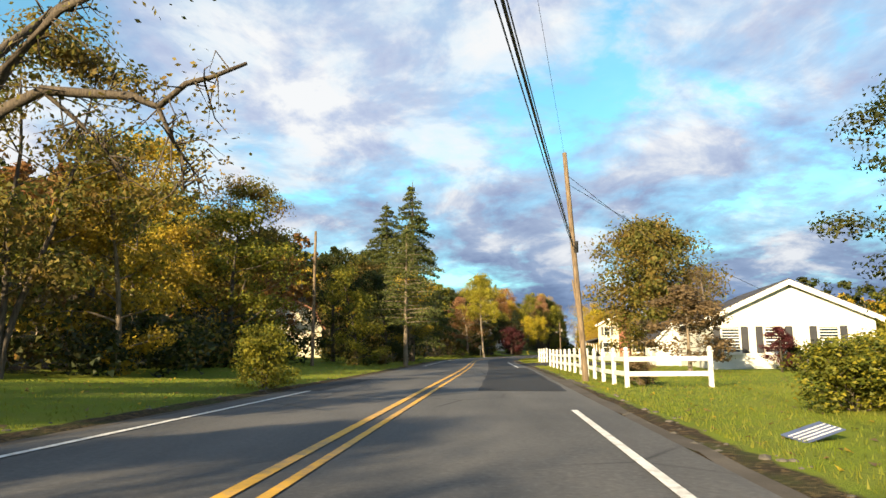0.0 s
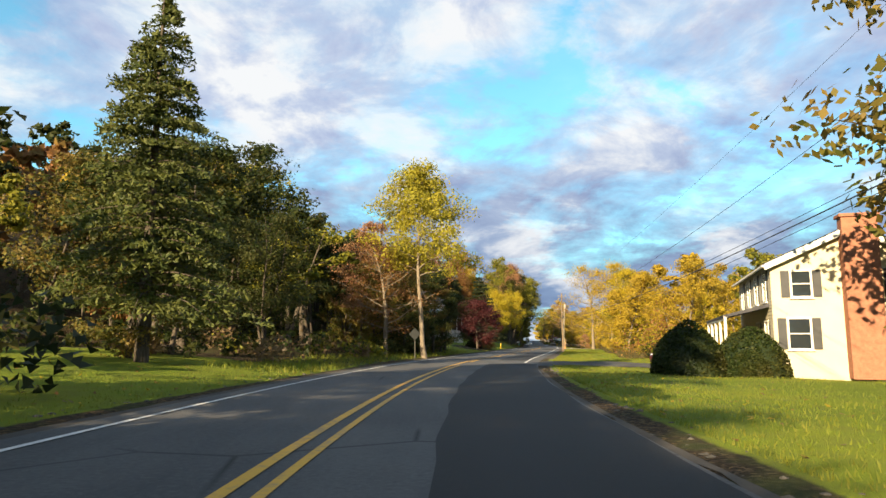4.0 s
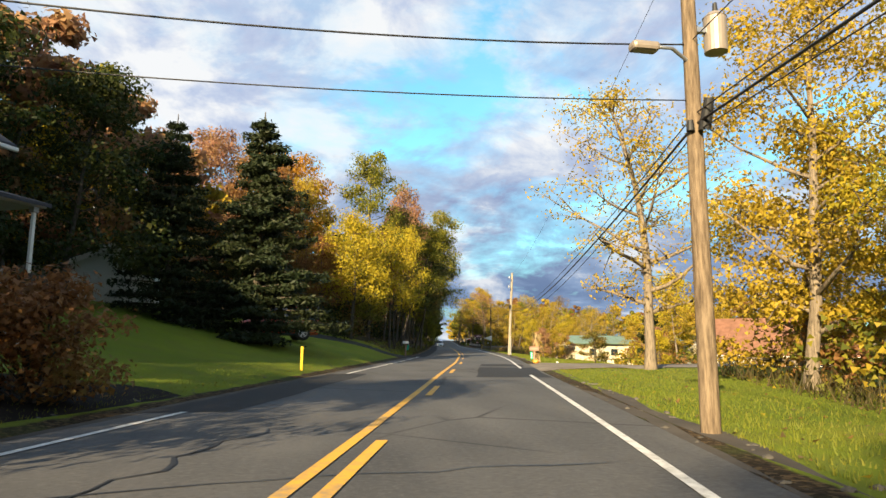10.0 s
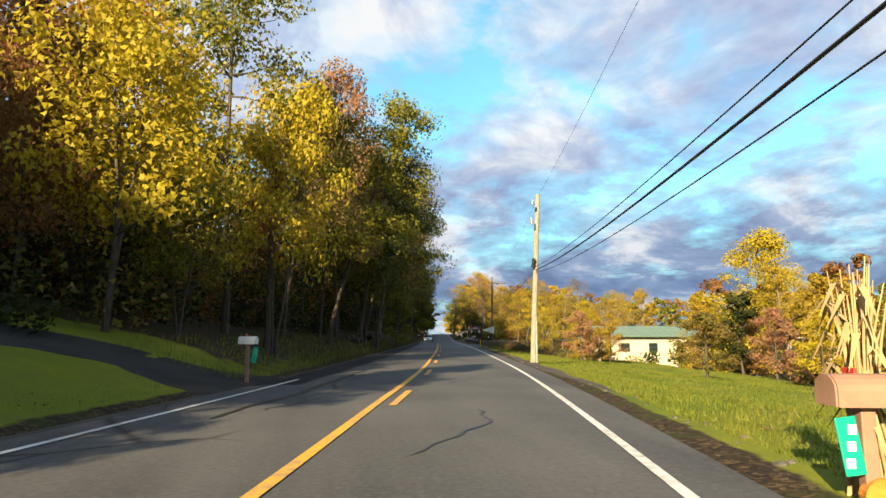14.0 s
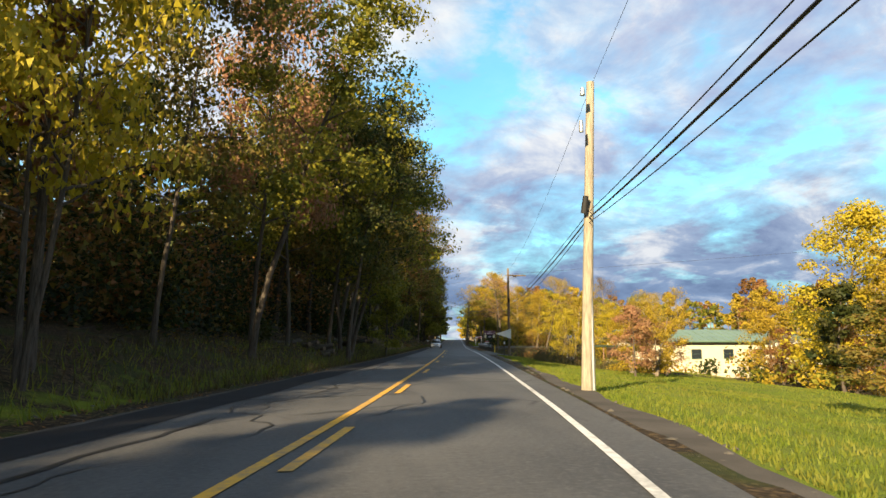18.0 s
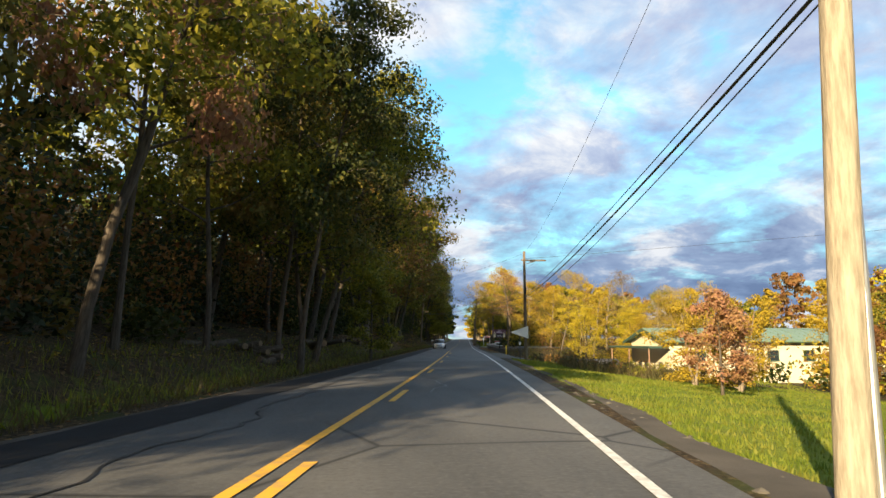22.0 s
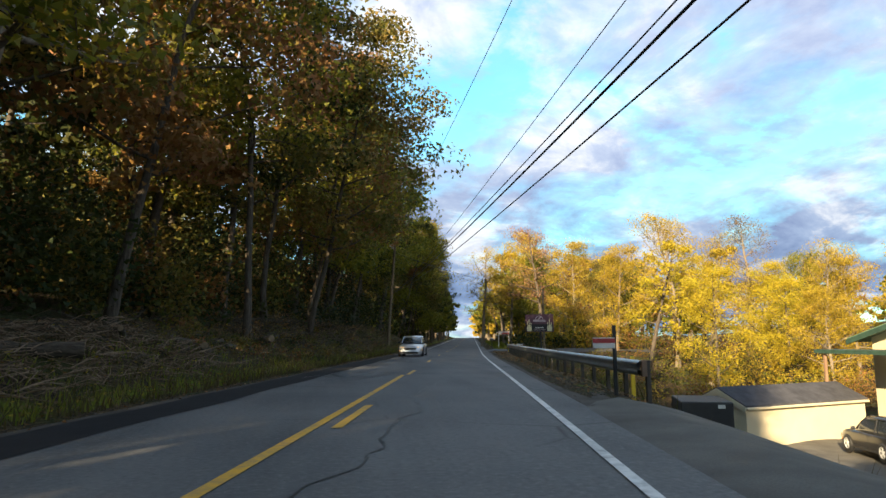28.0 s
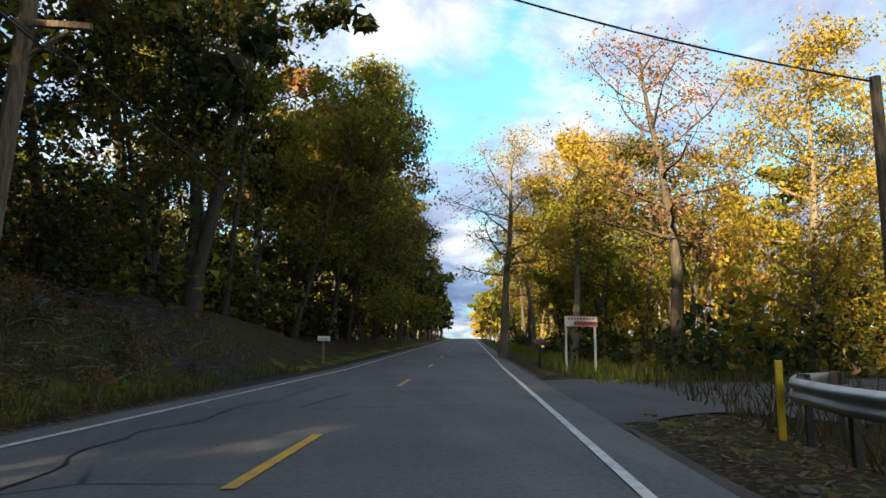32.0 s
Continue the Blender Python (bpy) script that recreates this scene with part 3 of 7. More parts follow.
def grow(seed, height, radius, base=0.3, leaves=3000, size=0.28, limbs=11, lean=0.0, trunk=0.0, tall=1.0, forks=1, clump=0.72, sub=4, up=0.55, thick=1.0, k=4, shell=0.33):
    """A broad-leaved tree: trunk and limb tubes, and leaf centres in clumps at the ends of the limbs."""
    rng = np.random.default_rng(seed)
    verts, faces, ends = [], [], []
    r0 = trunk or height * 0.017
    stems = []
    for f in range(forks):
        a = rng.uniform(0, 6.28)
        pts, p = [], Vector((0.25 * r0 * math.cos(a), 0.25 * r0 * math.sin(a), -0.4))
        d = Vector((math.cos(a) * 0.16 * (forks > 1) + lean, math.sin(a) * 0.16 * (forks > 1), 1)).normalized()
        steps = 9
        for i in range(steps + 1):
            pts.append(p.copy())
            d = (d + Vector((rng.normal() * 0.06, rng.normal() * 0.06, 0.05))).normalized()
            p = p + d * (height * 0.93 / steps)
        rad = [r0 * (1.35 if i == 0 else 1.0) * (1 - 0.86 * (i / steps) ** 1.15) for i in range(steps + 1)]
        tube(verts, faces, pts, rad, 8 if k == 4 else 6)
        stems.append((pts, rad))
    for i in range(limbs * forks):
        pts, rad = stems[i % forks]
        h = base + (0.97 - base) * ((i // forks + rng.random()) / limbs)
        fi = h * 9 / 0.97
        j = min(8, int(fi))
        root = pts[j].lerp(pts[j + 1], min(1, fi - j))
        rel = (h - base) / (1 - base)
        prof = (math.sin(math.pi * min(1, 0.18 + rel * 0.82)) ** 0.6) * (1 - 0.25 * rel)
        length = radius * prof * rng.uniform(0.75, 1.12)
        a = i * 2.4 + rng.normal() * 0.4
        d = Vector((math.cos(a), math.sin(a), up * (0.4 + rel * tall) + rng.normal() * 0.12)).normalized()
        lp, p = [], root.copy()
        for s in range(6):
            lp.append(p.copy())
            p = p + d * (length / 5)
            d = (d + Vector((rng.normal() * 0.16, rng.normal() * 0.16, rng.normal() * 0.14 + 0.03))).normalized()
        lr = max(0.025, rad[j] * 0.5 * thick)
        tube(verts, faces, lp, [lr * (1 - 0.82 * s / 5) for s in range(6)], 4 if size < 0.2 else 3)
        ends.append((lp[-1], 1.0))
        ends.append((lp[4], 0.85))
        for b in range(sub):
            s = rng.integers(2, 6)
            q = lp[s - 1].lerp(lp[s], rng.random())
            dd = (Vector((rng.normal(), rng.normal(), rng.normal() * 0.6 + 0.25))).normalized()
            ln = length * rng.uniform(0.22, 0.45)
            q2 = q + dd * ln * 0.5 + Vector((rng.normal() * 0.1, rng.normal() * 0.1, 0.05))
            q3 = q + dd * ln
            tube(verts, faces, [q, q2, q3], [lr * 0.35, lr * 0.22, lr * 0.08], 3)
            ends.append((q3, 0.9))
            ends.append((q2, 0.6))
    e = np.array([tuple(p) for p, _ in ends])
    wt = np.array([w for _, w in ends])
    pick = rng.choice(len(e), size=leaves, p=wt / wt.sum())
    cl = clump * radius * 0.22 * (0.6 + 0.8 * rng.random(len(e)))
    off = rng.normal(size=(leaves, 3))
    off /= np.linalg.norm(off, axis=1)[:, None] + 1e-9
    out = off.copy()
    off *= rng.random((leaves, 1)) ** shell
    cen = e[pick] + off * cl[pick][:, None] * np.array([1.15, 1.15, 0.75])
    return verts, faces, leaf_verts(cen, size, rng, 0.0, k, out), k


def conifer(seed, height, radius, leaves=4000, size=0.22, gap=0.0, droop=0.35, bare=0.05):
    """A spruce: straight trunk, whorls of drooping boughs thick with needles."""
    rng = np.random.default_rng(seed)
    verts, faces, cen = [], [], []
    tube(verts, faces, [(0, 0, -0.4 + (height + 0.3) * i / 6) for i in range(7)], [height * 0.016 * (1.05 - i / 6) + 0.012 for i in range(7)], 8)
    rows = int(height * 1.9)
    per = max(3, leaves // (rows * 7))
    for r in range(rows):
        rel = r / rows
        z = height * (bare + (0.985 - bare) * rel)
        reach = radius * (1 - rel) ** 0.8 * rng.uniform(0.78, 1.1) + 0.12
        nb = 8 if rel < 0.8 else 5
        for b in range(nb):
            if rng.random() < gap:
                continue
            a = rng.uniform(0, 6.28)
            ln = reach * rng.uniform(0.7, 1.12)
            pts = []
            for s in range(4):
                f = s / 3
                pts.append(Vector((math.cos(a) * ln * f, math.sin(a) * ln * f, z - droop * ln * f * f * 0.75 + 0.10 * ln * f)))
            tube(verts, faces, pts, [0.045 * (1 - rel) + 0.012, 0.03 * (1 - rel) + 0.01, 0.014, 0.006], 4)
            k = max(6, int(per * (0.4 + ln / radius * 1.4)))
            f = rng.random(k) ** 0.75
            base = np.stack([np.cos(a) * ln * f, np.sin(a) * ln * f, z - droop * ln * f * f * 0.75 + 0.10 * ln * f], 1)
            side = rng.normal(size=(k, 1)) * (0.10 + 0.16 * ln) * (1.1 - f[:, None] * 0.75)
            base += side * np.array([-math.sin(a), math.cos(a), 0]) + rng.normal(size=(k, 3)) * [0.05, 0.05, 0.07]
            base[:, 2] -= np.abs(side[:, 0]) * 0.25 + rng.random(k) * 0.15
            cen.append(base)
    c = np.concatenate(cen)
    v = leaf_verts(c, size, rng, 0.5).reshape(-1, 4, 3)
    middle = v.mean(1)
    v[:, 1] = middle + (v[:, 1] - middle) * 0.6
    v[:, 3] = middle + (v[:, 3] - middle) * 0.6
    return verts, faces, v.reshape(-1, 3), 4


TREES = {}


def tree_kind(key, shape, color, bark=None):
    """Keeps the trunk and crown meshes of one kind of tree."""
    verts, faces, lv, k = shape
    TREES[key] = (mesh_from("trunk", verts, faces, bark or BARK, True), crown_mesh("crown", lv, LEAF[color], k))


def recolour(key, old, color, bark=None):
    t, c = TREES[old]
    c = c.copy()
    c.materials.clear()
    c.materials.append(LEAF[color])
    if bark:
        t = t.copy()
        t.materials.clear()
        t.materials.append(bark)
    TREES[key] = (t, c)


def tree_meshes(key):
    """Trunk and crown of a kind of tree, coloured when first asked for."""
    if key not in TREES:
        shape, color = key.rsplit("_", 1)
        recolour(key, shape, color, BARK_PALE if color in ("gold", "dry") else None)
    return TREES[key]


def tree_pose(p, scale=1.0, turn=0.0, wide=1.0, tilt=(0, 0)):
    return Matrix.Translation(p) @ Matrix.Rotation(radians(tilt[1]), 4, "Y") @ Matrix.Rotation(radians(tilt[0]), 4, "X") @ Matrix.Rotation(radians(turn), 4, "Z") @ Matrix.Diagonal((scale * wide, scale * wide, scale, 1))


def plant(key, p, scale=1.0, turn=0.0, label="autumn broad-leaved tree at the roadside", name="tree", category="tree", group="", wide=1.0, tilt=(0, 0)):
    ob = empty(name, tree_pose(p, scale, turn, wide, tilt), label, category, group)
    t, c = tree_meshes(key)
    part("trunk", t, None, ob)
    part("crown", c, None, ob)
    return ob


def grove(label, rows):
    """Woodland whose trees cannot be told apart: all crowns in one mesh, all trunks in another."""
    for which, name in ((0, "grove_trunks"), (1, "grove_leaves")):
        co_all, loops, starts, mats, index, base, first = [], [], [], [], [], 0, 0
        for key, m in rows:
            me = tree_meshes(key)[which]
            k = me.polygons[0].loop_total if which else 0
            co = np.empty(len(me.vertices) * 3, np.float32)
            me.vertices.foreach_get("co", co)
            a = np.array(m)
            co = co.reshape(-1, 3)
            if which:
                q = co.reshape(-1, k, 3)[::2]
                q = q.mean(1, keepdims=True) + (q - q.mean(1, keepdims=True)) * 1.35
                co = q.reshape(-1, 3)
                lp, st = np.arange(len(co), dtype=np.int32), np.arange(0, len(co), k, dtype=np.int32)
            else:
                lp, st = np.empty(len(me.loops), np.int32), np.empty(len(me.polygons), np.int32)
                me.loops.foreach_get("vertex_index", lp)
                me.polygons.foreach_get("loop_start", st)
            co_all.append(co @ a[:3, :3].T + a[:3, 3])
            loops.append(lp + base)
            starts.append(st + first)
            base, first = base + len(co), first + len(lp)
            if me.materials[0] not in mats:
                mats.append(me.materials[0])
            index.append(np.full(len(st), mats.index(me.materials[0]), np.int32))
        big = bpy.data.meshes.new(name)
        big.vertices.add(base)
        big.vertices.foreach_set("co", np.concatenate(co_all).astype(np.float32).ravel())
        big.loops.add(first)
        big.loops.foreach_set("vertex_index", np.concatenate(loops))
        st = np.concatenate(starts)
        big.polygons.add(len(st))
        big.polygons.foreach_set("loop_start", st)
        for m_ in mats:
            big.materials.append(m_)
        big.polygons.foreach_set("material_index", np.concatenate(index))
        big.update(calc_edges=True)
        tagged(new(name, big), label if which else "trunks and limbs of the " + label, "woodland", kind="stuff")


tree_kind("oak_a", grow(1, 15, 5.2, 0.30, 4000, 0.235, 11, sub=3, k=3), "gold")
tree_kind("oak_b", grow(2, 17, 4.8, 0.40, 3700, 0.235, 7, sub=3, forks=2, k=3), "gold")
tree_kind("oak_c", grow(3, 13, 4.8, 0.20, 4000, 0.225, 11, sub=3, k=3), "gold")
tree_kind("slim_a", grow(4, 18, 3.6, 0.42, 2900, 0.235, 9, sub=3, up=0.8, k=3), "gold")
tree_kind("slim_b", grow(5, 16, 3.2, 0.45, 2700, 0.22, 9, sub=3, up=0.9, lean=0.08, k=3), "gold")
tree_kind("thin_a", grow(6, 15, 3.8, 0.4, 4200, 0.11, 13, sub=5, k=3), "gold")
tree_kind("edge_a", grow(31, 12, 4.3, 0.07, 8600, 0.115, 15, sub=4, up=0.45, clump=0.85, k=3), "gold")
tree_kind("edge_b", grow(32, 9, 3.4, 0.05, 7600, 0.1, 8, sub=4, forks=2, up=0.6, clump=0.85, k=3), "gold")
tree_kind("hemlock_a", conifer(12, 12.6, 3.9, 9000, 0.12, 0.3, 0.12, 0.3), "hemlock", BARK_PALE)
tree_kind("near_a", grow(21, 18, 5.8, 0.26, 10500, 0.12, 17, sub=3, trunk=0.16, clump=0.86, shell=0.22, k=3), "gold")
tree_kind("near_b", grow(22, 20, 5.4, 0.36, 10000, 0.12, 16, sub=3, lean=0.10, trunk=0.16, clump=0.86, shell=0.22, k=3), "gold")
tree_kind("near_c", grow(23, 16, 5.4, 0.22, 10500, 0.118, 10, sub=3, forks=2, trunk=0.14, clump=0.86, shell=0.22, k=3), "gold")
tree_kind("crown_a", grow(41, 18, 5.6, 0.30, 9500, 0.145, 18, sub=2, trunk=0.16, clump=1.05, shell=0.2, k=3), "gold")
tree_kind("crown_b", grow(42, 12, 4.4, 0.30, 8000, 0.125, 15, sub=2, trunk=0.12, clump=1.1, shell=0.2, forks=2, k=3), "gold")
tree_kind("crown_c", grow(43, 17, 5.8, 0.14, 12000, 0.15, 26, sub=2, trunk=0.2, clump=1.0, shell=0.2, up=0.5, k=3), "gold")
tree_kind("broad_pine", grow(44, 20, 5.0, 0.34, 11000, 0.125, 26, sub=2, trunk=0.2, clump=0.92, shell=0.25, up=0.05, tall=0.5, k=3), "lime")
tree_kind("fine_a", grow(46, 13, 4.4, 0.14, 15000, 0.072, 20, sub=4, clump=0.9, shell=0.26, k=3), "gold")
tree_kind("bare_a", grow(24, 17, 5.0, 0.36, 4200, 0.085, 20, sub=9), "gold")
tree_kind("vine_a", grow(28, 15.5, 5.4, 0.2, 6500, 0.09, 22, sub=10, trunk=0.27, thick=1.2), "gold", BARK_PALE)
tree_kind("round_a", grow(25, 17, 8.6, 0.10, 26000, 0.21, 34, sub=8, up=0.5, clump=0.85), "olive")
tree_kind("maple_a", grow(26, 13.5, 4.2, 0.43, 22000, 0.088, 21, sub=7, up=0.7, lean=0.03, trunk=0.17, clump=0.8), "straw", BARK_PALE)
tree_kind("redmaple", grow(27, 6.6, 4.5, 0.22, 24000, 0.085, 20, sub=7, up=0.55, trunk=0.2), "red")
tree_kind("young", grow(7, 6, 2.1, 0.22, 6000, 0.085, 13, clump=0.95, k=3), "gold")
tree_kind("bush_a", grow(8, 2.6, 1.7, 0.06, 6000, 0.065, 9, forks=3, up=0.9, trunk=0.05, clump=0.95, k=3), "green")
tree_kind("spruce_a", conifer(10, 16, 4.2, 14000, 0.16, 0.12, 0.45), "pine")
tree_kind("spruce_old", conifer(10, 16, 4.2, 22000, 0.13, 0.16, 0.42, 0.16), "hemlock")
tree_kind("fir_a", conifer(11, 10, 3.2, 24000, 0.11, droop=0.1, bare=0.02), "pine")
# ---------------------------------------------------------------- woods
rnd = random.Random(5)


def wood(count, y0, y1, d0, d1, kinds, gap, smin, smax, label, group, keep=(), wide=(0.95, 1.1), lean=0.0, joined=False):
    """Trees scattered over a stretch beside the road, none nearer than gap to another."""
    placed, rows = list(keep), []
    tries = 0
    made = 0
    while made < count and tries < count * 30:
        tries += 1
        y, d = rnd.uniform(y0, y1), d0 + (d1 - d0) * rnd.random() ** 1.5
        p = at(d, y)
        if any((p.x - q[0]) ** 2 + (p.y - q[1]) ** 2 < gap * gap for q in placed):
            continue
        placed.append((p.x, p.y))
        key, size, turn, broad, tilt = rnd.choice(kinds), rnd.uniform(smin, smax), rnd.uniform(0, 360), rnd.uniform(*wide), (rnd.uniform(-4, 4), rnd.uniform(-4, 4) + lean * rnd.uniform(0.3, 1.4))
        if joined:
            rows.append((key, tree_pose(p, size, turn, broad, tilt)))
        else:
            plant(key, p, size, turn, label, group=group, wide=broad, tilt=tilt)
        made += 1
    if joined:
        grove(label, rows)
    return placed


GREENS = ["oak_a_green", "oak_b_green", "oak_c_green", "oak_b_lime", "slim_a_green"]
GOLDS = ["oak_a_gold", "oak_b_gold", "oak_c_lime", "slim_a_gold", "thin_a_gold", "oak_a_lime", "oak_c_gold"]
MIXED = ["oak_a_lime", "oak_b_green", "oak_c_gold", "slim_a_lime", "oak_b_rust", "slim_b_green", "oak_a_green", "oak_c_rust", "slim_a_green"]
DARK = ["oak_b_green", "slim_a_green", "slim_b_green", "oak_c_green", "slim_a_lime", "slim_b_lime", "oak_b_rust", "oak_b_lime"]
NEAR = ["near_a_green", "near_b_green", "near_a_lime", "near_b_lime", "near_c_green", "near_c_lime"]

EDGE = ["edge_a_green", "edge_b_green", "edge_a_olive", "edge_b_olive", "edge_b_green"]
EDGEGOLD = ["edge_a_gold", "edge_b_gold", "edge_a_yellow", "edge_b_yellow", "edge_a_gold", "edge_b_yellow", "edge_a_gold"]

near = wood(11, -58, -30, -14, -22, ["edge_a_olive", "edge_a_gold", "edge_b_rust", "edge_a_lime", "near_c_olive", "edge_b_olive", "near_c_gold"], 3.6, 0.75, 1.0, "dense dark leafy tree at the edge of the lawn", "woodland by the lawn", [(-7.8, -59)])
wood(4, -70, -60, -16, -36, MIXED + GREENS, 5.0, 0.7, 1.0, "dense autumn woodland tree with browning leaves", "woodland by the lawn", near)
near = wood(9, -54, -20, -24, -46, MIXED, 5.0, 0.75, 1.0, "autumn woodland tree behind the lawn", "woodland by the lawn", near)
wood(4, -18, 12, -32, -46, MIXED, 5.0, 0.5, 0.65, "autumn woodland tree behind the lawn", "woodland by the lawn", near)
mass = wood(5, 14, 33, -10.5, -15, ["near_c_green", "edge_a_green", "edge_a_olive"], 4.0, 0.46, 0.58, "dark leafy tree in the roadside woods", "woodland by the lawn", [(1.6, 38.7), (-2.6, 40)], (1.1, 1.3))
wood(5, 42, 54, -6.6, -8.4, EDGE, 2.8, 0.38, 0.52, "bushy dark tree close beside the road", "woodland by the lawn", mass)
# tall woods behind the near trees, added to shade the house and road beyond
TALL = ["near_b_green", "near_a_green", "near_b_lime", "near_a_olive"]
tall = wood(9, 38, 52, -24, -32, TALL, 3.6, 0.85, 1.0, "tall dark woodland beside the lawn, added to shade house and road", "", [], (1.1, 1.3), joined=True)
wood(7, 52, 66, -27, -35, TALL, 3.6, 0.95, 1.1, "tall dark woodland beside the lawn, added to shade house and road", "", tall, (1.1, 1.3), joined=True)
# three added trees out of view, casting shade on the grey house and road
for tx, ty, ts in ((-5.2, 66.0, 0.52), (-2.0, 63.5, 0.48), (-8.5, 70.0, 0.58)):
    plant("near_b_green", spot(tx, ty), ts, tx * 50, "unseen tree added to shade the grey house and road", group="woodland by the lawn", wide=1.2)
mass = wood(12, 26, 62, -14, -27, MIXED + GREENS, 4.2, 0.55, 0.75, "leafy roadside woodland tree in early autumn", "woodland by the lawn", mass, (1.1, 1.3))
# added trees that keep the sun off the grey house's gable
wood(5, 62, 80, -24, -31, ["edge_a_green", "near_c_green", "near_a_green"], 3.6, 0.66, 0.8, "tall tree added beside the grey house to shade its gable", "woodland by the lawn")
wood(10, 43, 60, -9.0, -14, EDGE + ["edge_b_rust", "edge_a_olive", "edge_a_rust"], 3.3, 0.55, 0.72, "bushy tree below the taller woods", "woodland by the lawn", mass)
HILL = GREENS + ["oak_a_lime", "oak_c_gold", "oak_a_olive", "oak_a_green", "oak_c_lime", "oak_c_salmon"]
hill = wood(10, 66, 82, -28, -44, HILL, 4.4, 0.75, 0.9, "hillside woodland, green turning gold", "", joined=True)
hill = wood(26, 84, 120, -27, -46, HILL, 3.9, 0.82, 1.04, "hillside woodland, green turning gold", "", hill, joined=True)
plant("oak_c_yellow", at(-24.5, 112.0), 1.0, 40, "bright golden tree below the dark hillside", group="hillside woods")
plant("oak_c_gold", at(-21.5, 118.0), 0.95, 140, "bright golden tree below the dark hillside", group="hillside woods")
BEND = [("crown_b_yellow", 17.2, 121.8, 0.86, 0.9), ("broad_pine_lime", 19.2, 131.0, 0.97, 0.85), ("crown_b_yellow", 21.4, 128.6, 0.98, 0.58), ("crown_a_salmon", 23.0, 146.0, 1.06, 0.62),
        ("slim_b_salmon", 21.0, 129.7, 0.6, 0.8), ("crown_b_rust", 14.6, 122.0, 0.66, 0.75), ("crown_a_olive", 21.2, 137.5, 0.8, 0.8), ("crown_a_lime", 24.2, 152.0, 0.9, 0.85),
        ("crown_a_orange", 10.2, 140.0, 1.06, 1.0), ("crown_a_salmon", 4.0, 131.0, 0.98, 1.0), ("crown_a_gold", 13.2, 134.5, 0.84, 0.8), ("near_a_green", 27.0, 161.0, 1.0, 0.8), ("crown_a_olive", 26.2, 156.0, 0.86, 0.9),
        ("crown_b_lime", 18.6, 124.6, 0.5, 0.8), ("crown_a_rust", 8.0, 127.0, 0.84, 0.9)]
BEND_WORDS = {"yellow": "bright yellow", "lime": "yellow-green", "salmon": "salmon pink", "rust": "dark rusty", "olive": "olive green", "orange": "orange", "gold": "golden", "green": "dark green"}
left = [(24.0, 142.0), (27.6, 154.5)]
for kind_, x_, y_, s_, w_ in BEND:
    q_ = spot(x_, y_)
    left.append((q_.x, q_.y))
    plant(kind_, q_, s_, y_ * 37 % 360, ("tall " if s_ > 0.7 else "small ") + BEND_WORDS[kind_.rsplit("_", 1)[1]] + (" pine among the hillside woods" if "pine" in kind_ else " tree on the wooded hillside"), group="hillside woods", wide=w_, tilt=(0, 2))
left = wood(6, 120, 130, -14, -19, ["near_a_green", "near_c_green", "edge_b_rust", "near_b_rust"], 3.4, 0.5, 0.68, "dark lower tree at the foot of the woods", "hillside woods", left)
left = wood(5, 118, 132, -18, -24, ["crown_a_salmon", "near_c_orange", "crown_a_rust", "crown_a_olive"], 3.6, 0.66, 0.84, "hillside tree in salmon and rust leaf", "hillside woods", left)
left = wood(16, 116, 160, -17, -32, ["oak_a_salmon", "oak_c_olive", "oak_a_gold", "oak_b_olive", "oak_a_rust", "oak_b_green", "oak_c_rust"], 4.2, 0.7, 0.9, "tall hillside tree in salmon and rust leaf", "hillside woods", left)
left = wood(9, 150, 200, -8.2, -10.4, ["near_a_olive", "near_b_lime", "near_c_lime", "bare_a_gold", "near_a_green", "near_b_gold", "near_b_green"], 4.4, 1.0, 1.2, "tall shaded roadside tree leaning over the road", "hillside woods", left, (1.0, 1.2), 5)
left = wood(7, 198, 228, -7.8, -10.5, ["near_a_olive", "near_c_green", "near_b_lime", "near_a_rust", "near_b_green", "bare_a_rust"], 4.0, 1.05, 1.25, "tall shaded roadside tree on the bank", "hillside woods", left, (1.0, 1.12), 1)
left = wood(8, 228, 262, -8.5, -12, NEAR + ["near_b_rust", "near_a_lime"], 3.8, 1.1, 1.3, "tall shaded roadside tree on the bank", "hillside woods", left, (1.0, 1.15), 1)
left = wood(8, 150, 186, -12, -24, DARK, 4.2, 0.7, 0.9, "tall shaded hillside tree with a bare lower trunk", "hillside woods", left, (1.0, 1.25), 2)
left = wood(18, 186, 262, -10.5, -24, DARK, 4.0, 0.8, 1.0, "tall shaded hillside tree with a bare lower trunk", "hillside woods", left, (1.0, 1.25), 2)
wood(9, 256, 292, -8.5, -13, ["near_a_lime", "near_b_gold", "near_c_olive", "bare_a_gold", "near_b_lime"], 4.0, 0.9, 1.1, "tall tree with a sunlit golden top above the shaded road", "hillside woods", left)
wood(7, 276, 335, -7.4, -8.8, ["crown_a_olive", "crown_c_lime", "crown_a_gold", "crown_c_green"], 6.0, 1.0, 1.15, "tall tree arching over the shaded road", "hillside woods", left, (0.85, 1.0), 2)
wood(8, 208, 264, -17, -28, ["near_a_green", "near_c_olive", "edge_a_green", "near_b_green"], 4.0, 0.8, 1.05, "dense dark tree high on the bank", "hillside woods", [])
# added woods out of view behind the start, shading the lawn and road
wood(20, -128, -76, -10.5, -22, ["edge_a_green", "edge_a_olive", "near_a_green", "near_c_olive"], 4.2, 0.62, 0.78, "unseen dark woodland added behind the start to shade lawn and road", "", joined=True)
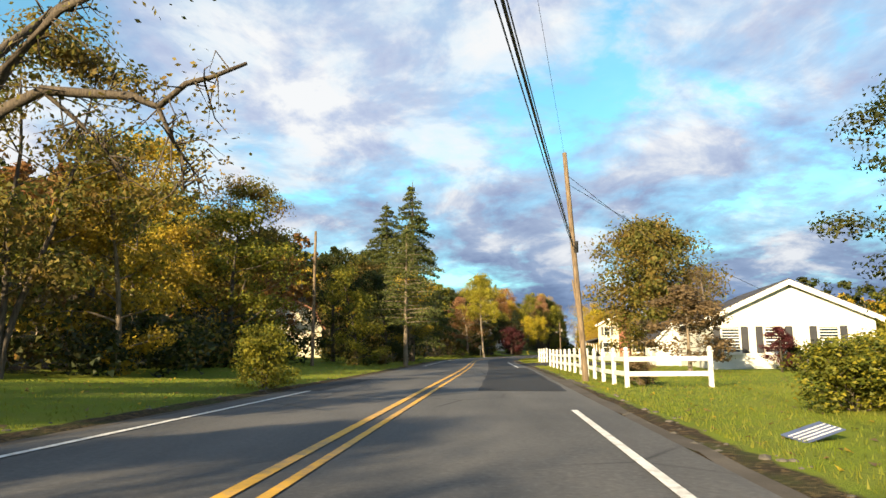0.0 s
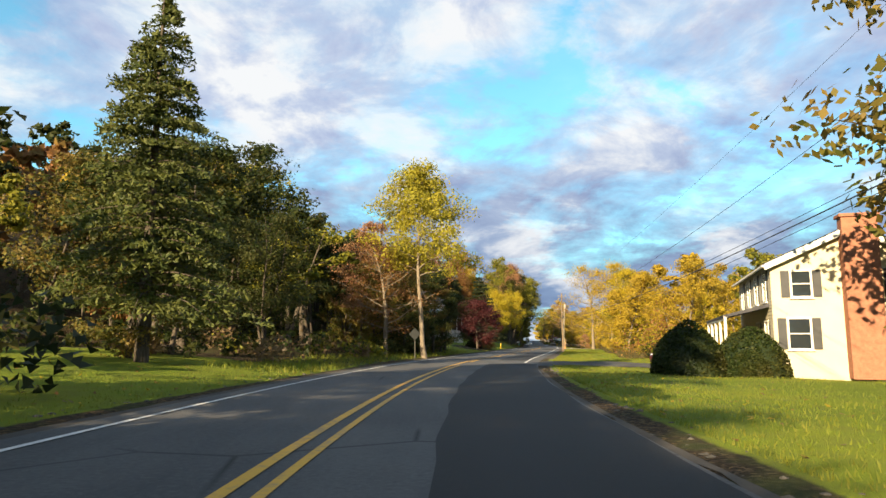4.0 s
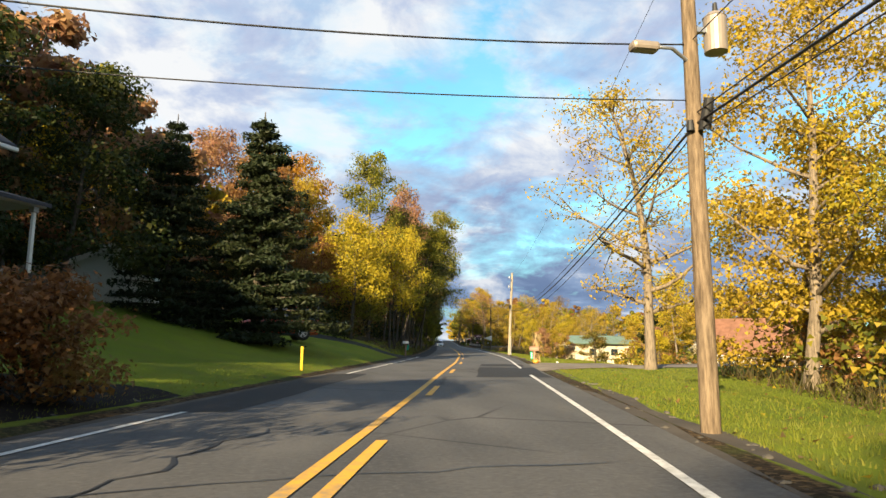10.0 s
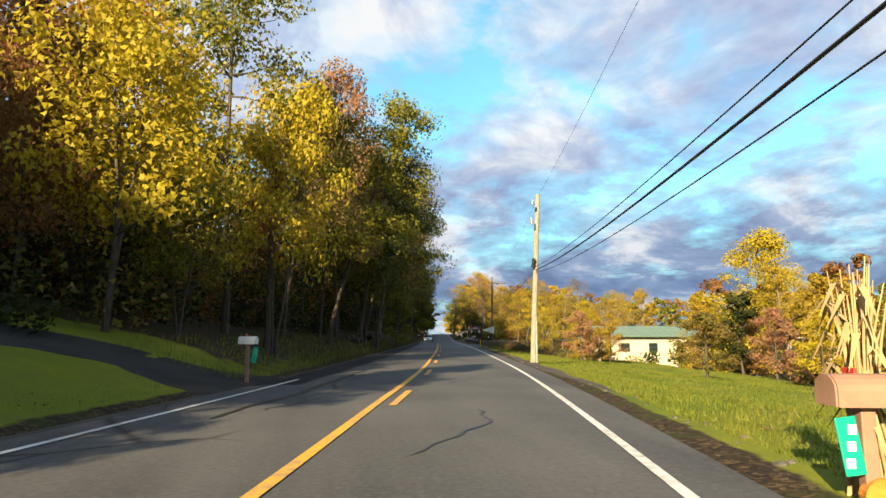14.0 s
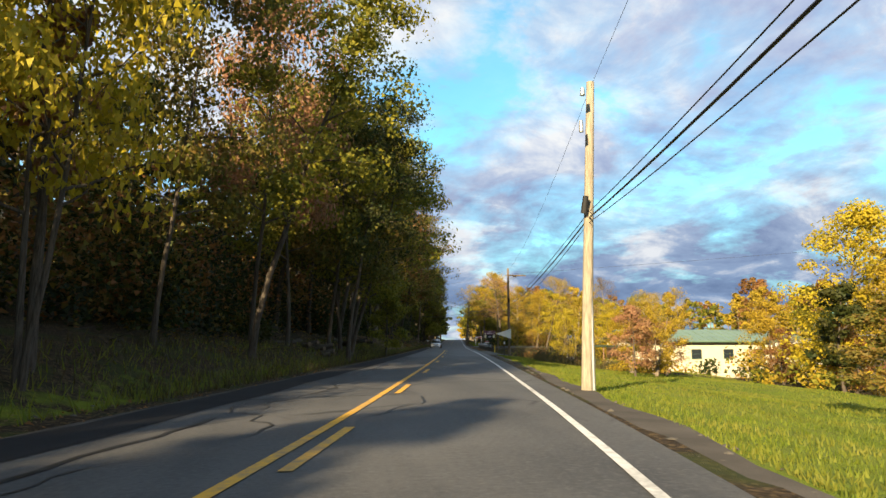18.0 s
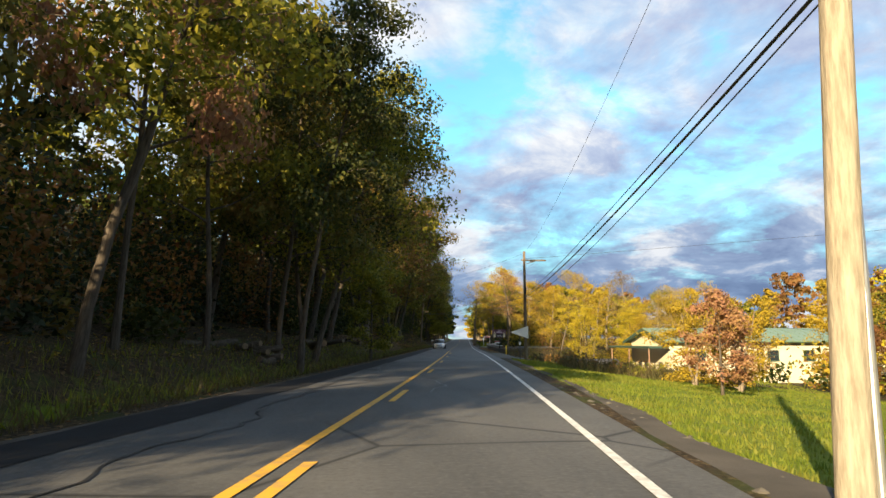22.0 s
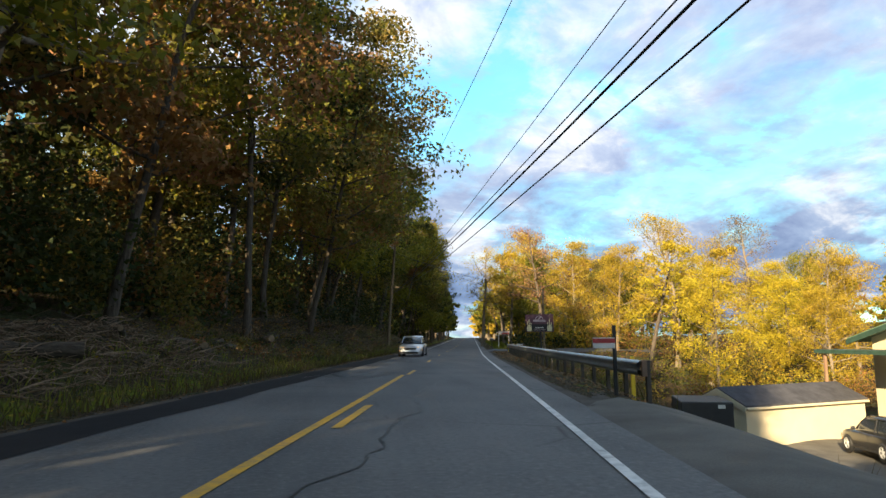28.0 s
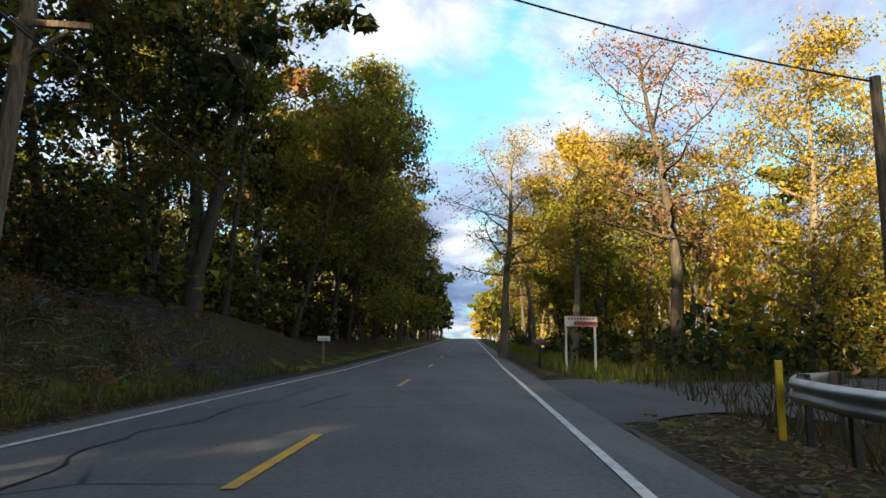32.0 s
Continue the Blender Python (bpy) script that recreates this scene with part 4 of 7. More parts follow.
wood(22, 264, 400, -9.5, -20, DARK + ["oak_a_olive", "oak_b_green", "oak_b_rust"], 4.2, 1.0, 1.25, "tall hillside woodland lining the road", "", left, (0.9, 1.05), 0, True)
edge = wood(9, 60, 93, 12, 16, EDGEGOLD, 3.6, 0.62, 0.85, "sunlit golden tree at the wood's edge", "roadside woods", [(29.7, 96.8)])
edge = wood(5, 44, 58, 15, 21, EDGEGOLD + ["edge_a_olive"], 4.0, 0.55, 0.75, "sunlit golden tree at the wood's edge", "roadside woods", edge)
wood(12, 40, 94, 17, 32, GOLDS, 4.4, 0.6, 0.9, "sunlit golden tree in the roadside wood", "roadside woods", edge)
wood(10, 125, 182, 34, 55, GOLDS + ["oak_c_olive", "edge_a_lime", "edge_a_gold"], 6, 0.55, 0.8, "sunlit golden tree beyond the lawn", "valley woods")
wood(8, 134, 180, 28, 36, ["edge_a_gold", "edge_b_olive", "edge_b_rust", "thin_a_gold", "edge_b_gold"], 4.5, 0.55, 0.75, "sunlit small tree beyond the lawn", "valley woods")
wood(18, 222, 262, 17, 45, ["fine_a_yellow", "thin_a_yellow", "fine_a_gold", "thin_a_gold", "bare_a_gold", "fine_a_lime", "bare_a_gold"], 4.8, 0.75, 1.0, "golden tree in the valley below the road", "valley woods", [(63.5, 222), (60, 214), (57, 214), (68, 222)])
wood(19, 266, 345, 8.5, 17, ["thin_a_gold", "thin_a_olive", "near_c_lime", "bare_a_salmon", "thin_a_lime", "bare_a_gold", "near_a_olive", "near_b_gold"], 4.0, 0.85, 1.1, "golden autumn tree along the road", "roadside woods", [(58.3, 266)])
wood(18, 284, 400, 12, 32, GOLDS + ["oak_b_rust", "thin_a_dry", "thin_a_rust", "oak_b_lime", "oak_a_salmon"], 5.0, 0.85, 1.1, "golden autumn woodland along the road", "", [(58.3, 266)], joined=True)

wood(9, 101, 117, -20, -27, ["oak_c_salmon", "oak_a_lime", "oak_c_gold", "oak_a_olive"], 4.0, 0.95, 1.1, "tall hillside tree turning gold and salmon", "hillside woods")

# trees that stand out
plant("round_a", spot(23.6, 6.5), 1.08, 30, "large round-headed green tree on a front lawn")
plant("maple_a", spot(1.7, 38.7), 1.14, 0, "tall maple with a pale trunk and yellowing crown")
plant("vine_a_rust", spot(-1.4, 40.5), 0.62, 40, "gnarled small tree with sparse brown leaves", wide=1.15)
plant("near_a_salmon", spot(-3.6, 43.0), 0.62, 100, "orange-brown tree in the roadside thicket", wide=1.1)
plant("near_c_olive", spot(-0.6, 46.5), 0.5, 30, "dark olive tree behind the tall maple", wide=1.1)
for ex, ey, es in ((2.6, 50.5, 0.56), (1.0, 54.5, 0.62), (3.9, 56.5, 0.5), (-0.8, 50.0, 0.66), (3.4, 53.5, 0.46)):
    plant("edge_a_green" if ey > 52 else "edge_a_olive", spot(ex, ey), es, ex * 70, "dense dark tree close beside the road", group="woodland by the lawn", wide=1.15)
plant("redmaple", spot(8.8, 73.2), 0.92, 10, "dark red ornamental maple before the grey house", wide=0.8)
plant("fir_a", spot(11.9, 101.0), 1.15, 0, "dense dark green spruce on the lawn", wide=1.22)
plant("fir_a", spot(7.9, 100.5), 1.0, 70, "dense dark green spruce on the lawn")
for tx, ty, ts in ((66.5, 263.0, 1.12), (71.0, 266.0, 0.98), (69.0, 258.0, 0.8)):
    plant("fine_a_gold" if ts > 1 else "fine_a_olive", spot(tx, ty), ts, ty * 41 % 360, "sunlit golden tree at the wood by the side road", group="roadside woods")
plant("spruce_a", spot(8.4, 137.0), 1.25, 50, "tall dark spruce rising out of the hillside woods", wide=0.8)
for tx, ty, ts in ((1.2, 92.5, 0.72), (-2.6, 95.0, 0.85), (-2.0, 88.5, 0.8), (4.4, 97.5, 0.66)):
    plant("crown_c_green", spot(tx, ty), ts, ty * 31 % 360, "dense dark tree beside the spruces", group="hillside woods", wide=1.05)
plant("hemlock_a", spot(-6.3, -28.6), 0.86, 0, "open-crowned hemlock with a pale bare trunk")
plant("spruce_old", spot(-7.3, -10.4), 1.2, 0, "tall old spruce with drooping boughs", wide=1.05)
plant("spruce_old", spot(-10.8, -4.0), 1.14, 80, "tall old spruce with drooping boughs", wide=1.3)
plant("spruce_old", spot(-9.2, 15.0), 0.95, 200, "tall dark spruce with drooping boughs by the verge")
plant("spruce_a", spot(-31.0, -8.0), 0.85, 140, "tall spruce standing behind the lawn")
plant("near_c_gold", spot(-7.2, -17.0), 0.55, 80, "yellow-brown tree in front of the spruces")
plant("edge_a_lime", spot(-9.8, -30.0), 0.66, 80, "yellow-green tree at the edge of the lawn")
plant("edge_a_green", spot(-12.6, -25.0), 0.82, 10, "dark leafy tree at the edge of the lawn")
plant("edge_a_olive", spot(-12.0, -17.0), 0.85, 200, "olive-leaved tree before the old house")
plant("edge_a_green", spot(-8.6, -20.5), 0.72, 100, "dark leafy tree beside the road")
plant("oak_c_orange", spot(-27, -2.0), 0.62, 20, "orange autumn tree behind the lawn")
plant("oak_a_orange", spot(-16, 4.0), 0.6, 20, "orange autumn tree behind the spruces")
plant("bush_a_lime", spot(-7.8, -59.0), 0.74, 20, "rounded yellow-green shrub on the verge", "shrub", "shrub", wide=0.95)
plant("young_dry", spot(9.1, -46.0), 0.74, 20, "dark brown-leaved ornamental tree behind the fence", wide=1.6)
plant("young_red", spot(14.8, -43.2), 0.42, 20, "small dark red ornamental tree by the white house", wide=1.2)
plant("bare_a_dry", spot(15.2, -31.5), 0.42, 70, "low weeping tree with tan bare branches", wide=1.25)
plant("bush_a_lime", spot(9.0, -35.0), 0.36, 70, "yellow flowering shrub behind the fence", "shrub", "shrub", wide=1.6)
plant("bush_a_lime", spot(5.0, -66.8), 0.5, 20, "leafy yellow-green shrub on the lawn", "shrub", "shrub", wide=1.5)
plant("bush_a_lime", spot(6.0, -65.8), 0.56, 120, "leafy yellow-green shrub on the lawn", "shrub", "shrub", wide=1.4)
plant("bush_a_green", spot(6.9, -66.6), 0.56, 220, "leafy green shrub on the lawn", "shrub", "shrub", wide=1.4)
for bx, by in ((15.8, -42.6), (17.4, -42.2), (14.4, -36.0)):
    plant("bush_a_green", spot(bx, by), 0.55, bx * 30, "dark green shrub by the white house", "shrub", "shrub", "shrubs by the white house", 1.1)
plant("bush_a_dry", spot(4.2, -55.6), 0.42, 0, "small bare brown shrub by the fence", "shrub", "shrub", wide=0.9)
for tx, ty, ts, tc in ((29.8, 86.5, 1.06, "gold"), (32.0, 81.5, 0.95, "yellow"), (30.5, 79.0, 0.75, "lime")):
    plant("fine_a_" + tc, spot(tx, ty), ts, ty * 29 % 360, "tall sunlit " + {"gold": "golden", "yellow": "yellow", "lime": "yellow-green"}[tc] + " tree at the wood's edge", group="roadside woods")
plant("vine_a", spot(30.0, 97.0), 0.95, 20, "half-bare tree hung with yellow vines")


def old_tree():
    """An old leaning tree whose long twisted limb hangs over the verge."""
    rb = np.random.default_rng(77)
    foot = at(-11.4, -63.5)
    ob = empty("tree", Matrix.Translation(foot), "old tree with a long twisted limb over the verge", "tree")
    vs, fs, ends = [], [], []
    tube(vs, fs, [(0, 0, -0.4), (0.1, 0, 2.2), (-0.1, 0.1, 4.4), (0.2, 0, 6.4), (0.0, 0.2, 8.6), (-0.4, 0.4, 11.0)], [0.42, 0.33, 0.3, 0.25, 0.18, 0.06], 10)
    limbs = [[(0, 0, 5.4), (1.1, 0, 6.7), (2.1, 0, 7.2), (3.6, -0.2, 7.0), (4.5, -0.3, 6.9), (5.2, -0.3, 6.6), (5.9, -0.4, 7.15), (6.5, -0.4, 7.3), (7.4, -0.5, 7.6)],
             [(5.2, -0.3, 6.6), (5.5, -0.3, 6.0), (5.9, -0.4, 5.3), (6.0, -0.4, 4.5)], [(2.2, 0, 7.1), (3.0, 0.2, 6.4), (3.7, 0.3, 5.7), (4.0, 0.4, 5.0)],
             [(0.1, 0, 5.8), (1.4, -0.4, 7.6), (3.0, -1.0, 8.8), (4.6, -1.4, 9.2), (6.2, -1.6, 9.6)],
             [(0, 0, 6.6), (-1.2, 0.6, 8.0), (-2.4, 1.0, 9.6), (-3.4, 1.2, 10.6)], [(0.1, 0, 7.6), (1.2, 0.8, 9.4), (2.0, 1.6, 11.0)]]
    for lp in limbs:
        k = len(lp) - 1
        tube(vs, fs, lp, [(0.15 if lp[0][0] < 1 else 0.05) * (1 - 0.8 * i / k) + 0.015 for i in range(k + 1)], 7)
        for _ in range(26):
            f = rb.uniform(0.25, 1) * k
            a = min(k - 1, int(f))
            q = Vector(lp[a]).lerp(Vector(lp[a + 1]), f - a)
            d = Vector((rb.normal() * 0.7 + 0.3, rb.normal() * 0.7, rb.normal() * 0.8))
            q2 = q + d * 0.5
            q3 = q2 + Vector((d.x * 0.4 + rb.normal() * 0.2, d.y * 0.4 + rb.normal() * 0.2, -abs(rb.normal()) * 0.5))
            tube(vs, fs, [q, q2, q3], [0.03, 0.018, 0.006], 4)
            ends += [q2, q3, q3]
    part("trunk", mesh_from("trunk", vs, fs, BARK, True), None, ob)
    e = np.array([tuple(q) for q in ends])
    c = e[rb.integers(len(e), size=1500)] + rb.normal(size=(1500, 3)) * 0.28
    part("crown", crown_mesh("crown", leaf_verts(c, 0.075, rb), LEAF["olive"]), None, ob)


old_tree()
plant("near_c_green", at(14.6, -60.5), 0.6, 20, "green tree reaching over the lawn")
plant("near_c_yellow", at(13.5, 73.0), 0.72, 20, "tall yellow-green tree at the wood's edge")
plant("crown_c_yellow", spot(66.0, 163.0), 0.9, 10, "bright yellow tree beyond the meadow")
plant("oak_c_green", spot(62.0, 158.0), 0.62, 10, "green tree beyond the meadow")
plant("young_yellow", spot(50.0, 133.5), 0.75, 10, "small bright yellow tree on the lawn")
plant("young_salmon", spot(56.5, 146.0), 0.95, 10, "small red-leaved tree on the lawn")
plant("young_olive", spot(42.2, 132.0), 0.58, 10, "small spreading young tree on the lawn", wide=1.5)
plant("young_salmon", spot(42.8, 150.0), 0.68, 10, "small pinkish-brown young tree on the lawn")
plant("edge_b_gold", spot(46.0, 154.0), 0.5, 10, "golden-brown bushy tree at the end of the lawn")
plant("edge_b_gold", spot(46.9, 159.4), 0.5, 80, "golden bushy tree at the end of the lawn", wide=1.25)
plant("edge_b_salmon", spot(48.8, 158.2), 0.45, 80, "pinkish bushy tree at the end of the lawn", wide=1.2)

plant("bare_a_salmon", spot(64.0, 269.0), 1.05, 10, "tall oak with thinning russet crown", wide=1.15)
plant("thin_a_gold", spot(61.5, 277.0), 1.05, 70, "golden tree beyond the side road")
plant("bare_a_gold", spot(58.8, 283.0), 0.95, 130, "tall half-bare golden tree beyond the side road", wide=1.1)
plant("bare_a_gold", spot(72.0, 246.0), 0.98, 10, "tall half-bare pale-limbed tree")
plant("bare_a_dry", spot(82.0, 249.0), 0.95, 60, "tall half-bare pale-limbed tree")
plant("young_lime", spot(30.6, 170.0), 1.0, 60, "young yellow-green maple under the tall trees")
plant("near_b_lime", spot(23.6, 142.0), 0.85, 250, "tall tree leaning far over the road verge", tilt=(3, 12))
plant("near_b_green", spot(27.4, 153.5), 0.84, 240, "slender roadside tree with paired pale trunks", wide=0.9, tilt=(0, 5))
plant("near_a_lime", spot(27.5, 160.0), 0.9, 60, "tall roadside tree arching over the road", wide=1.02, tilt=(0, 5))


def hedge(x, y, r, h, label):
    """A clipped round evergreen: a shell of small leaves over a dark core."""
    ob = empty("hedge", Matrix.Translation(spot(x, y)), label, "hedge", "clipped hedges")
    rng = np.random.default_rng(int(abs(x) * 10))
    v = rng.normal(size=(5000, 3))
    v /= np.linalg.norm(v, axis=1)[:, None]
    v[:, 2] = np.abs(v[:, 2])
    k = 1 + 0.06 * np.sin(v[:, 0] * 5 + 1) * np.cos(v[:, 1] * 4)
    c = v * k[:, None] * np.array([r, r, h]) * (0.93 + 0.07 * rng.random((5000, 1)))
    part("foliage", crown_mesh("foliage", leaf_verts(c, 0.075, rng), LEAF["green"]), None, ob)
    bm = bmesh.new()
    bmesh.ops.create_icosphere(bm, subdivisions=3, radius=0.93, matrix=Matrix.Diagonal((r, r, h, 1)))
    part("core", bm, LEAF["pine"], ob)
    return ob


hedge(13.7, 21.0, 1.7, 2.5, "large clipped round evergreen hedge by the house")
hedge(16.5, 20.6, 1.7, 2.3, "large clipped round evergreen hedge by the house")
hedge(15.6, 19.0, 0.9, 1.2, "small clipped evergreen hedge by the house")
hedge(8.9, 78.4, 1.1, 1.3, "dark rounded shrub under the red maple")
hedge(-3.5, 76.6, 0.8, 0.9, "dark rounded shrub against the grey house")
plant("bush_a_rust", spot(10.7, 79.8), 0.85, 40, "flowering hydrangea gone brown and pink", "shrub", "shrub", wide=1.1)

# ---------------------------------------------------------------- undergrowth, distant woods and grass


def many_mesh(name, verts, index, colors):
    me = crown_mesh(name, verts, LEAF[colors[0]], 3)
    for c in colors[1:]:
        me.materials.append(LEAF[c])
    me.polygons.foreach_set("material_index", np.asarray(index, np.int32))
    me.update()
    return me


def thicket(label, y0, y1, d0, d1, count, h, per, size, colors, seed, wide=1.0, power=1.0):
    """Bushy undergrowth: clumps of leaves rooted all over a stretch of ground."""
    rng = np.random.default_rng(seed)
    cen, idx = [], []
    for _ in range(count):
        y, d = rng.uniform(y0, y1), d0 + (d1 - d0) * rng.random() ** power
        p = at(float(d), float(y))
        hh = h * rng.uniform(0.45, 1.15)
        r = hh * rng.uniform(0.5, 0.85) * wide
        v = rng.normal(size=(per, 3))
        v *= (rng.random((per, 1)) ** 0.4) / np.linalg.norm(v, axis=1)[:, None]
        c = v * np.array([r, r, hh * 0.52]) + np.array([p.x, p.y, p.z + hh * 0.46])
        cen.append(c)
        idx += [rng.integers(len(colors))] * per
    verts = leaf_verts(np.concatenate(cen), size, rng, 0.0, 3)
    ob = new("undergrowth", many_mesh("undergrowth", verts, idx, colors))
    return tagged(ob, label, "undergrowth", kind="stuff")


def far_wood(label, y0, y1, d0, d1, count, kinds, smin, smax, seed, keep=3):
    """Woodland too far off to tell its trees apart: crowns and stems in one mesh."""
    rng = np.random.default_rng(seed)
    parts_, idx, tv, tf = [], [], [], []
    colors = ["gold", "lime", "green", "rust"]
    for _ in range(count):
        y, d = float(rng.uniform(y0, y1)), float(d0 + (d1 - d0) * rng.random() ** 1.5)
        p = at(d, y)
        shape, col = kinds[rng.integers(len(kinds))]
        me = TREES[shape][1]
        co = np.empty(len(me.vertices) * 3, np.float32)
        me.vertices.foreach_get("co", co)
        q = co.reshape(-1, 3, 3)[:: keep]
        mid_ = q.mean(1, keepdims=True)
        q = mid_ + (q - mid_) * (2.0 if keep < 8 else 2.5)
        s, a = rng.uniform(smin, smax), rng.uniform(0, 6.28)
        R = np.array([[math.cos(a), -math.sin(a), 0], [math.sin(a), math.cos(a), 0], [0, 0, 1]]) * s
        parts_.append((q.reshape(-1, 3) @ R.T) + np.array(p))
        idx += [colors.index(col)] * len(q)
        tube(tv, tf, [p - Vector((0, 0, 0.5)), p + Vector((0.3, 0.1, 5 * s)), p + Vector((0.2, 0.3, 11 * s))], [0.26 * s, 0.2 * s, 0.08 * s], 5)
    ob = new("distant_wood", many_mesh("distant_wood", np.concatenate(parts_), idx, colors))
    tagged(ob, label, "woodland", kind="stuff")
    tagged(new("distant_trunks", mesh_from("distant_trunks", tv, tf, BARK_PALE, True)), "stems of the distant woodland", "woodland", kind="stuff")


far_wood("wooded hillside in green and gold", -130, 120, -38, -120, 230, [("oak_a", "green"), ("oak_c", "lime"), ("oak_c", "gold"), ("oak_b", "green"), ("oak_a", "rust")], 0.8, 1.1, 1, 9)
far_wood("dark wooded hillside above the road", 118, 420, -28, -80, 150, [("oak_a", "green"), ("oak_b", "green"), ("oak_c", "lime"), ("oak_b", "lime"), ("oak_a", "rust")], 0.6, 0.8, 2, 6)
far_wood("golden woods across the valley", 40, 330, 48, 150, 150, [("oak_a", "gold"), ("oak_c", "gold"), ("oak_c", "lime"), ("oak_a", "lime"), ("oak_b", "rust")], 0.7, 1.0, 3, 6)
far_wood("golden woods beside the road ahead", 296, 440, 22, 60, 60, [("oak_a", "gold"), ("oak_b", "gold"), ("oak_c", "lime"), ("oak_b", "rust")], 0.85, 1.15, 4, 6)
far_wood("wooded ridge far ahead", 420, 560, -60, -6, 50, [("oak_a", "green"), ("oak_b", "lime"), ("oak_c", "gold")], 0.9, 1.2, 5, 6)
far_wood("wooded ridge far ahead", 420, 560, 7, 70, 50, [("oak_a", "gold"), ("oak_b", "lime"), ("oak_c", "gold")], 0.9, 1.2, 6, 6)
far_wood("woods behind the houses", -130, 40, 46, 120, 60, [("oak_a", "gold"), ("oak_c", "lime"), ("oak_b", "green")], 0.55, 0.8, 7, 6)

far_wood("dark trees closing in on the road far ahead", 300, 450, -5.5, -15, 42, [("oak_a", "green"), ("oak_b", "green"), ("oak_c", "lime")], 0.7, 0.95, 8, 6)
far_wood("autumn trees closing in on the road far ahead", 345, 460, 5.5, 15, 30, [("oak_b", "lime"), ("oak_a", "gold"), ("oak_c", "green")], 0.6, 0.85, 9, 6)

thicket("dark leafy undergrowth under the trees", -125, -60, -14, -30, 90, 2.6, 60, 0.2, ["green", "green", "pine", "dry"], 11)
thicket("dark shrubs at the edge of the lawn", -54, -28, -12, -18, 50, 3.4, 160, 0.16, ["green", "pine", "green", "olive"], 10)
thicket("dark leafy undergrowth under the spruces", -20, 4, -6.5, -16, 45, 3.0, 120, 0.16, ["green", "pine", "olive"], 9)
thicket("dark leafy undergrowth under the trees", -58, 16, -20, -34, 70, 2.4, 60, 0.2, ["green", "green", "lime"], 12)
thicket("brambly undergrowth below the maple", 20, 58, -5.6, -24, 110, 1.7, 70, 0.15, ["green", "lime", "green", "dry"], 13)
thicket("shrubs at the foot of the hill", 62, 118, -30, -46, 90, 3.0, 130, 0.14, ["green", "green", "lime"], 14)
thicket("leafy undergrowth on the hillside", 118, 262, -8.5, -34, 260, 2.6, 130, 0.12, ["green", "green", "pine", "pine", "olive"], 15, power=1.3)
thicket("leafy undergrowth on the hillside", 262, 400, -8, -30, 130, 3.0, 50, 0.24, ["green", "green", "lime"], 16)
thicket("low shrubs along the verge", -33, -8, -6.6, -9, 40, 1.1, 110, 0.1, ["green", "olive", "dry"], 8)
thicket("low brown and green weeds on the cut bank", 205, 258, -5.4, -10, 260, 0.75, 70, 0.05, ["hay", "rust", "olive", "dry", "green"], 28)
thicket("dense dark thicket behind the trunks", 180, 330, -17, -30, 170, 9.0, 320, 0.2, ["green", "pine", "green", "olive"], 29, 0.6)
thicket("dark understory of shaded saplings", 124, 262, -9.5, -17, 300, 6.5, 420, 0.115, ["green", "pine", "olive", "green", "rust"], 26, 0.5)
thicket("dark saplings along the shaded road", 262, 400, -8.5, -18, 170, 6.5, 200, 0.2, ["green", "pine", "olive", "green"], 27, 0.55)
thicket("sapling thicket in the shade of the hillside", 128, 262, -12, -30, 130, 6.5, 220, 0.13, ["green", "green", "pine", "rust"], 17, 0.55)
thicket("sunlit brush at the wood's edge", 40, 94, 11.5, 26, 130, 2.8, 140, 0.115, ["lime", "green", "gold", "rust"], 18)
thicket("saplings and vines at the wood's edge", 42, 94, 14, 30, 60, 6.0, 380, 0.12, ["lime", "gold", "yellow", "rust"], 19, 0.6)
thicket("sunlit brush below the meadow", 112, 182, 24, 42, 120, 2.6, 80, 0.18, ["lime", "green", "gold", "rust"], 20)
thicket("sunlit brush below the meadow", 112, 182, 30, 55, 60, 5.5, 120, 0.24, ["lime", "gold", "gold", "green"], 21, 0.7)
thicket("dry weeds before the workshop", 166, 190, 7.5, 18, 130, 1.1, 60, 0.11, ["hay", "hay", "lime", "rust"], 22)
thicket("golden saplings in the hollow", 214, 262, 13, 42, 80, 5.0, 460, 0.085, ["gold", "lime", "olive", "rust"], 23, 0.7)
thicket("shaded brush along the wood", 256, 380, 8.5, 26, 170, 2.4, 60, 0.2, ["green", "lime", "green", "hay"], 24)
thicket("leafy saplings along the wood", 258, 380, 10, 28, 60, 6.0, 120, 0.24, ["lime", "gold", "green"], 25, 0.6)


def turf(label, y0, y1, d0, d1, count, h, wide, color, seed, power=1.0):
    """Upright blades of grass scattered over the ground."""
    rng = np.random.default_rng(seed)
    ys, ds = rng.uniform(y0, y1, count), d0 + (d1 - d0) * rng.random(count) ** power
    base = np.array([tuple(at(float(d), float(y))) for d, y in zip(ds, ys)])
    lean = rng.normal(size=(count, 2)) * 0.35
    hh = h * (0.5 + rng.random(count))
    tip = base + np.stack([lean[:, 0] * hh, lean[:, 1] * hh, hh], 1)
    a = rng.uniform(0, 6.28, count)
    side = np.stack([np.cos(a), np.sin(a), 0 * a], 1) * (wide * (0.6 + 0.8 * rng.random(count)))[:, None]
    v = np.stack([base - [0, 0, 0.02] - side * 0.8, base - [0, 0, 0.02] + side * 0.8, tip], 1).reshape(-1, 3)
    return tagged(new("grass", crown_mesh("grass", v, LEAF[color], 3)), label, "grass", kind="stuff")


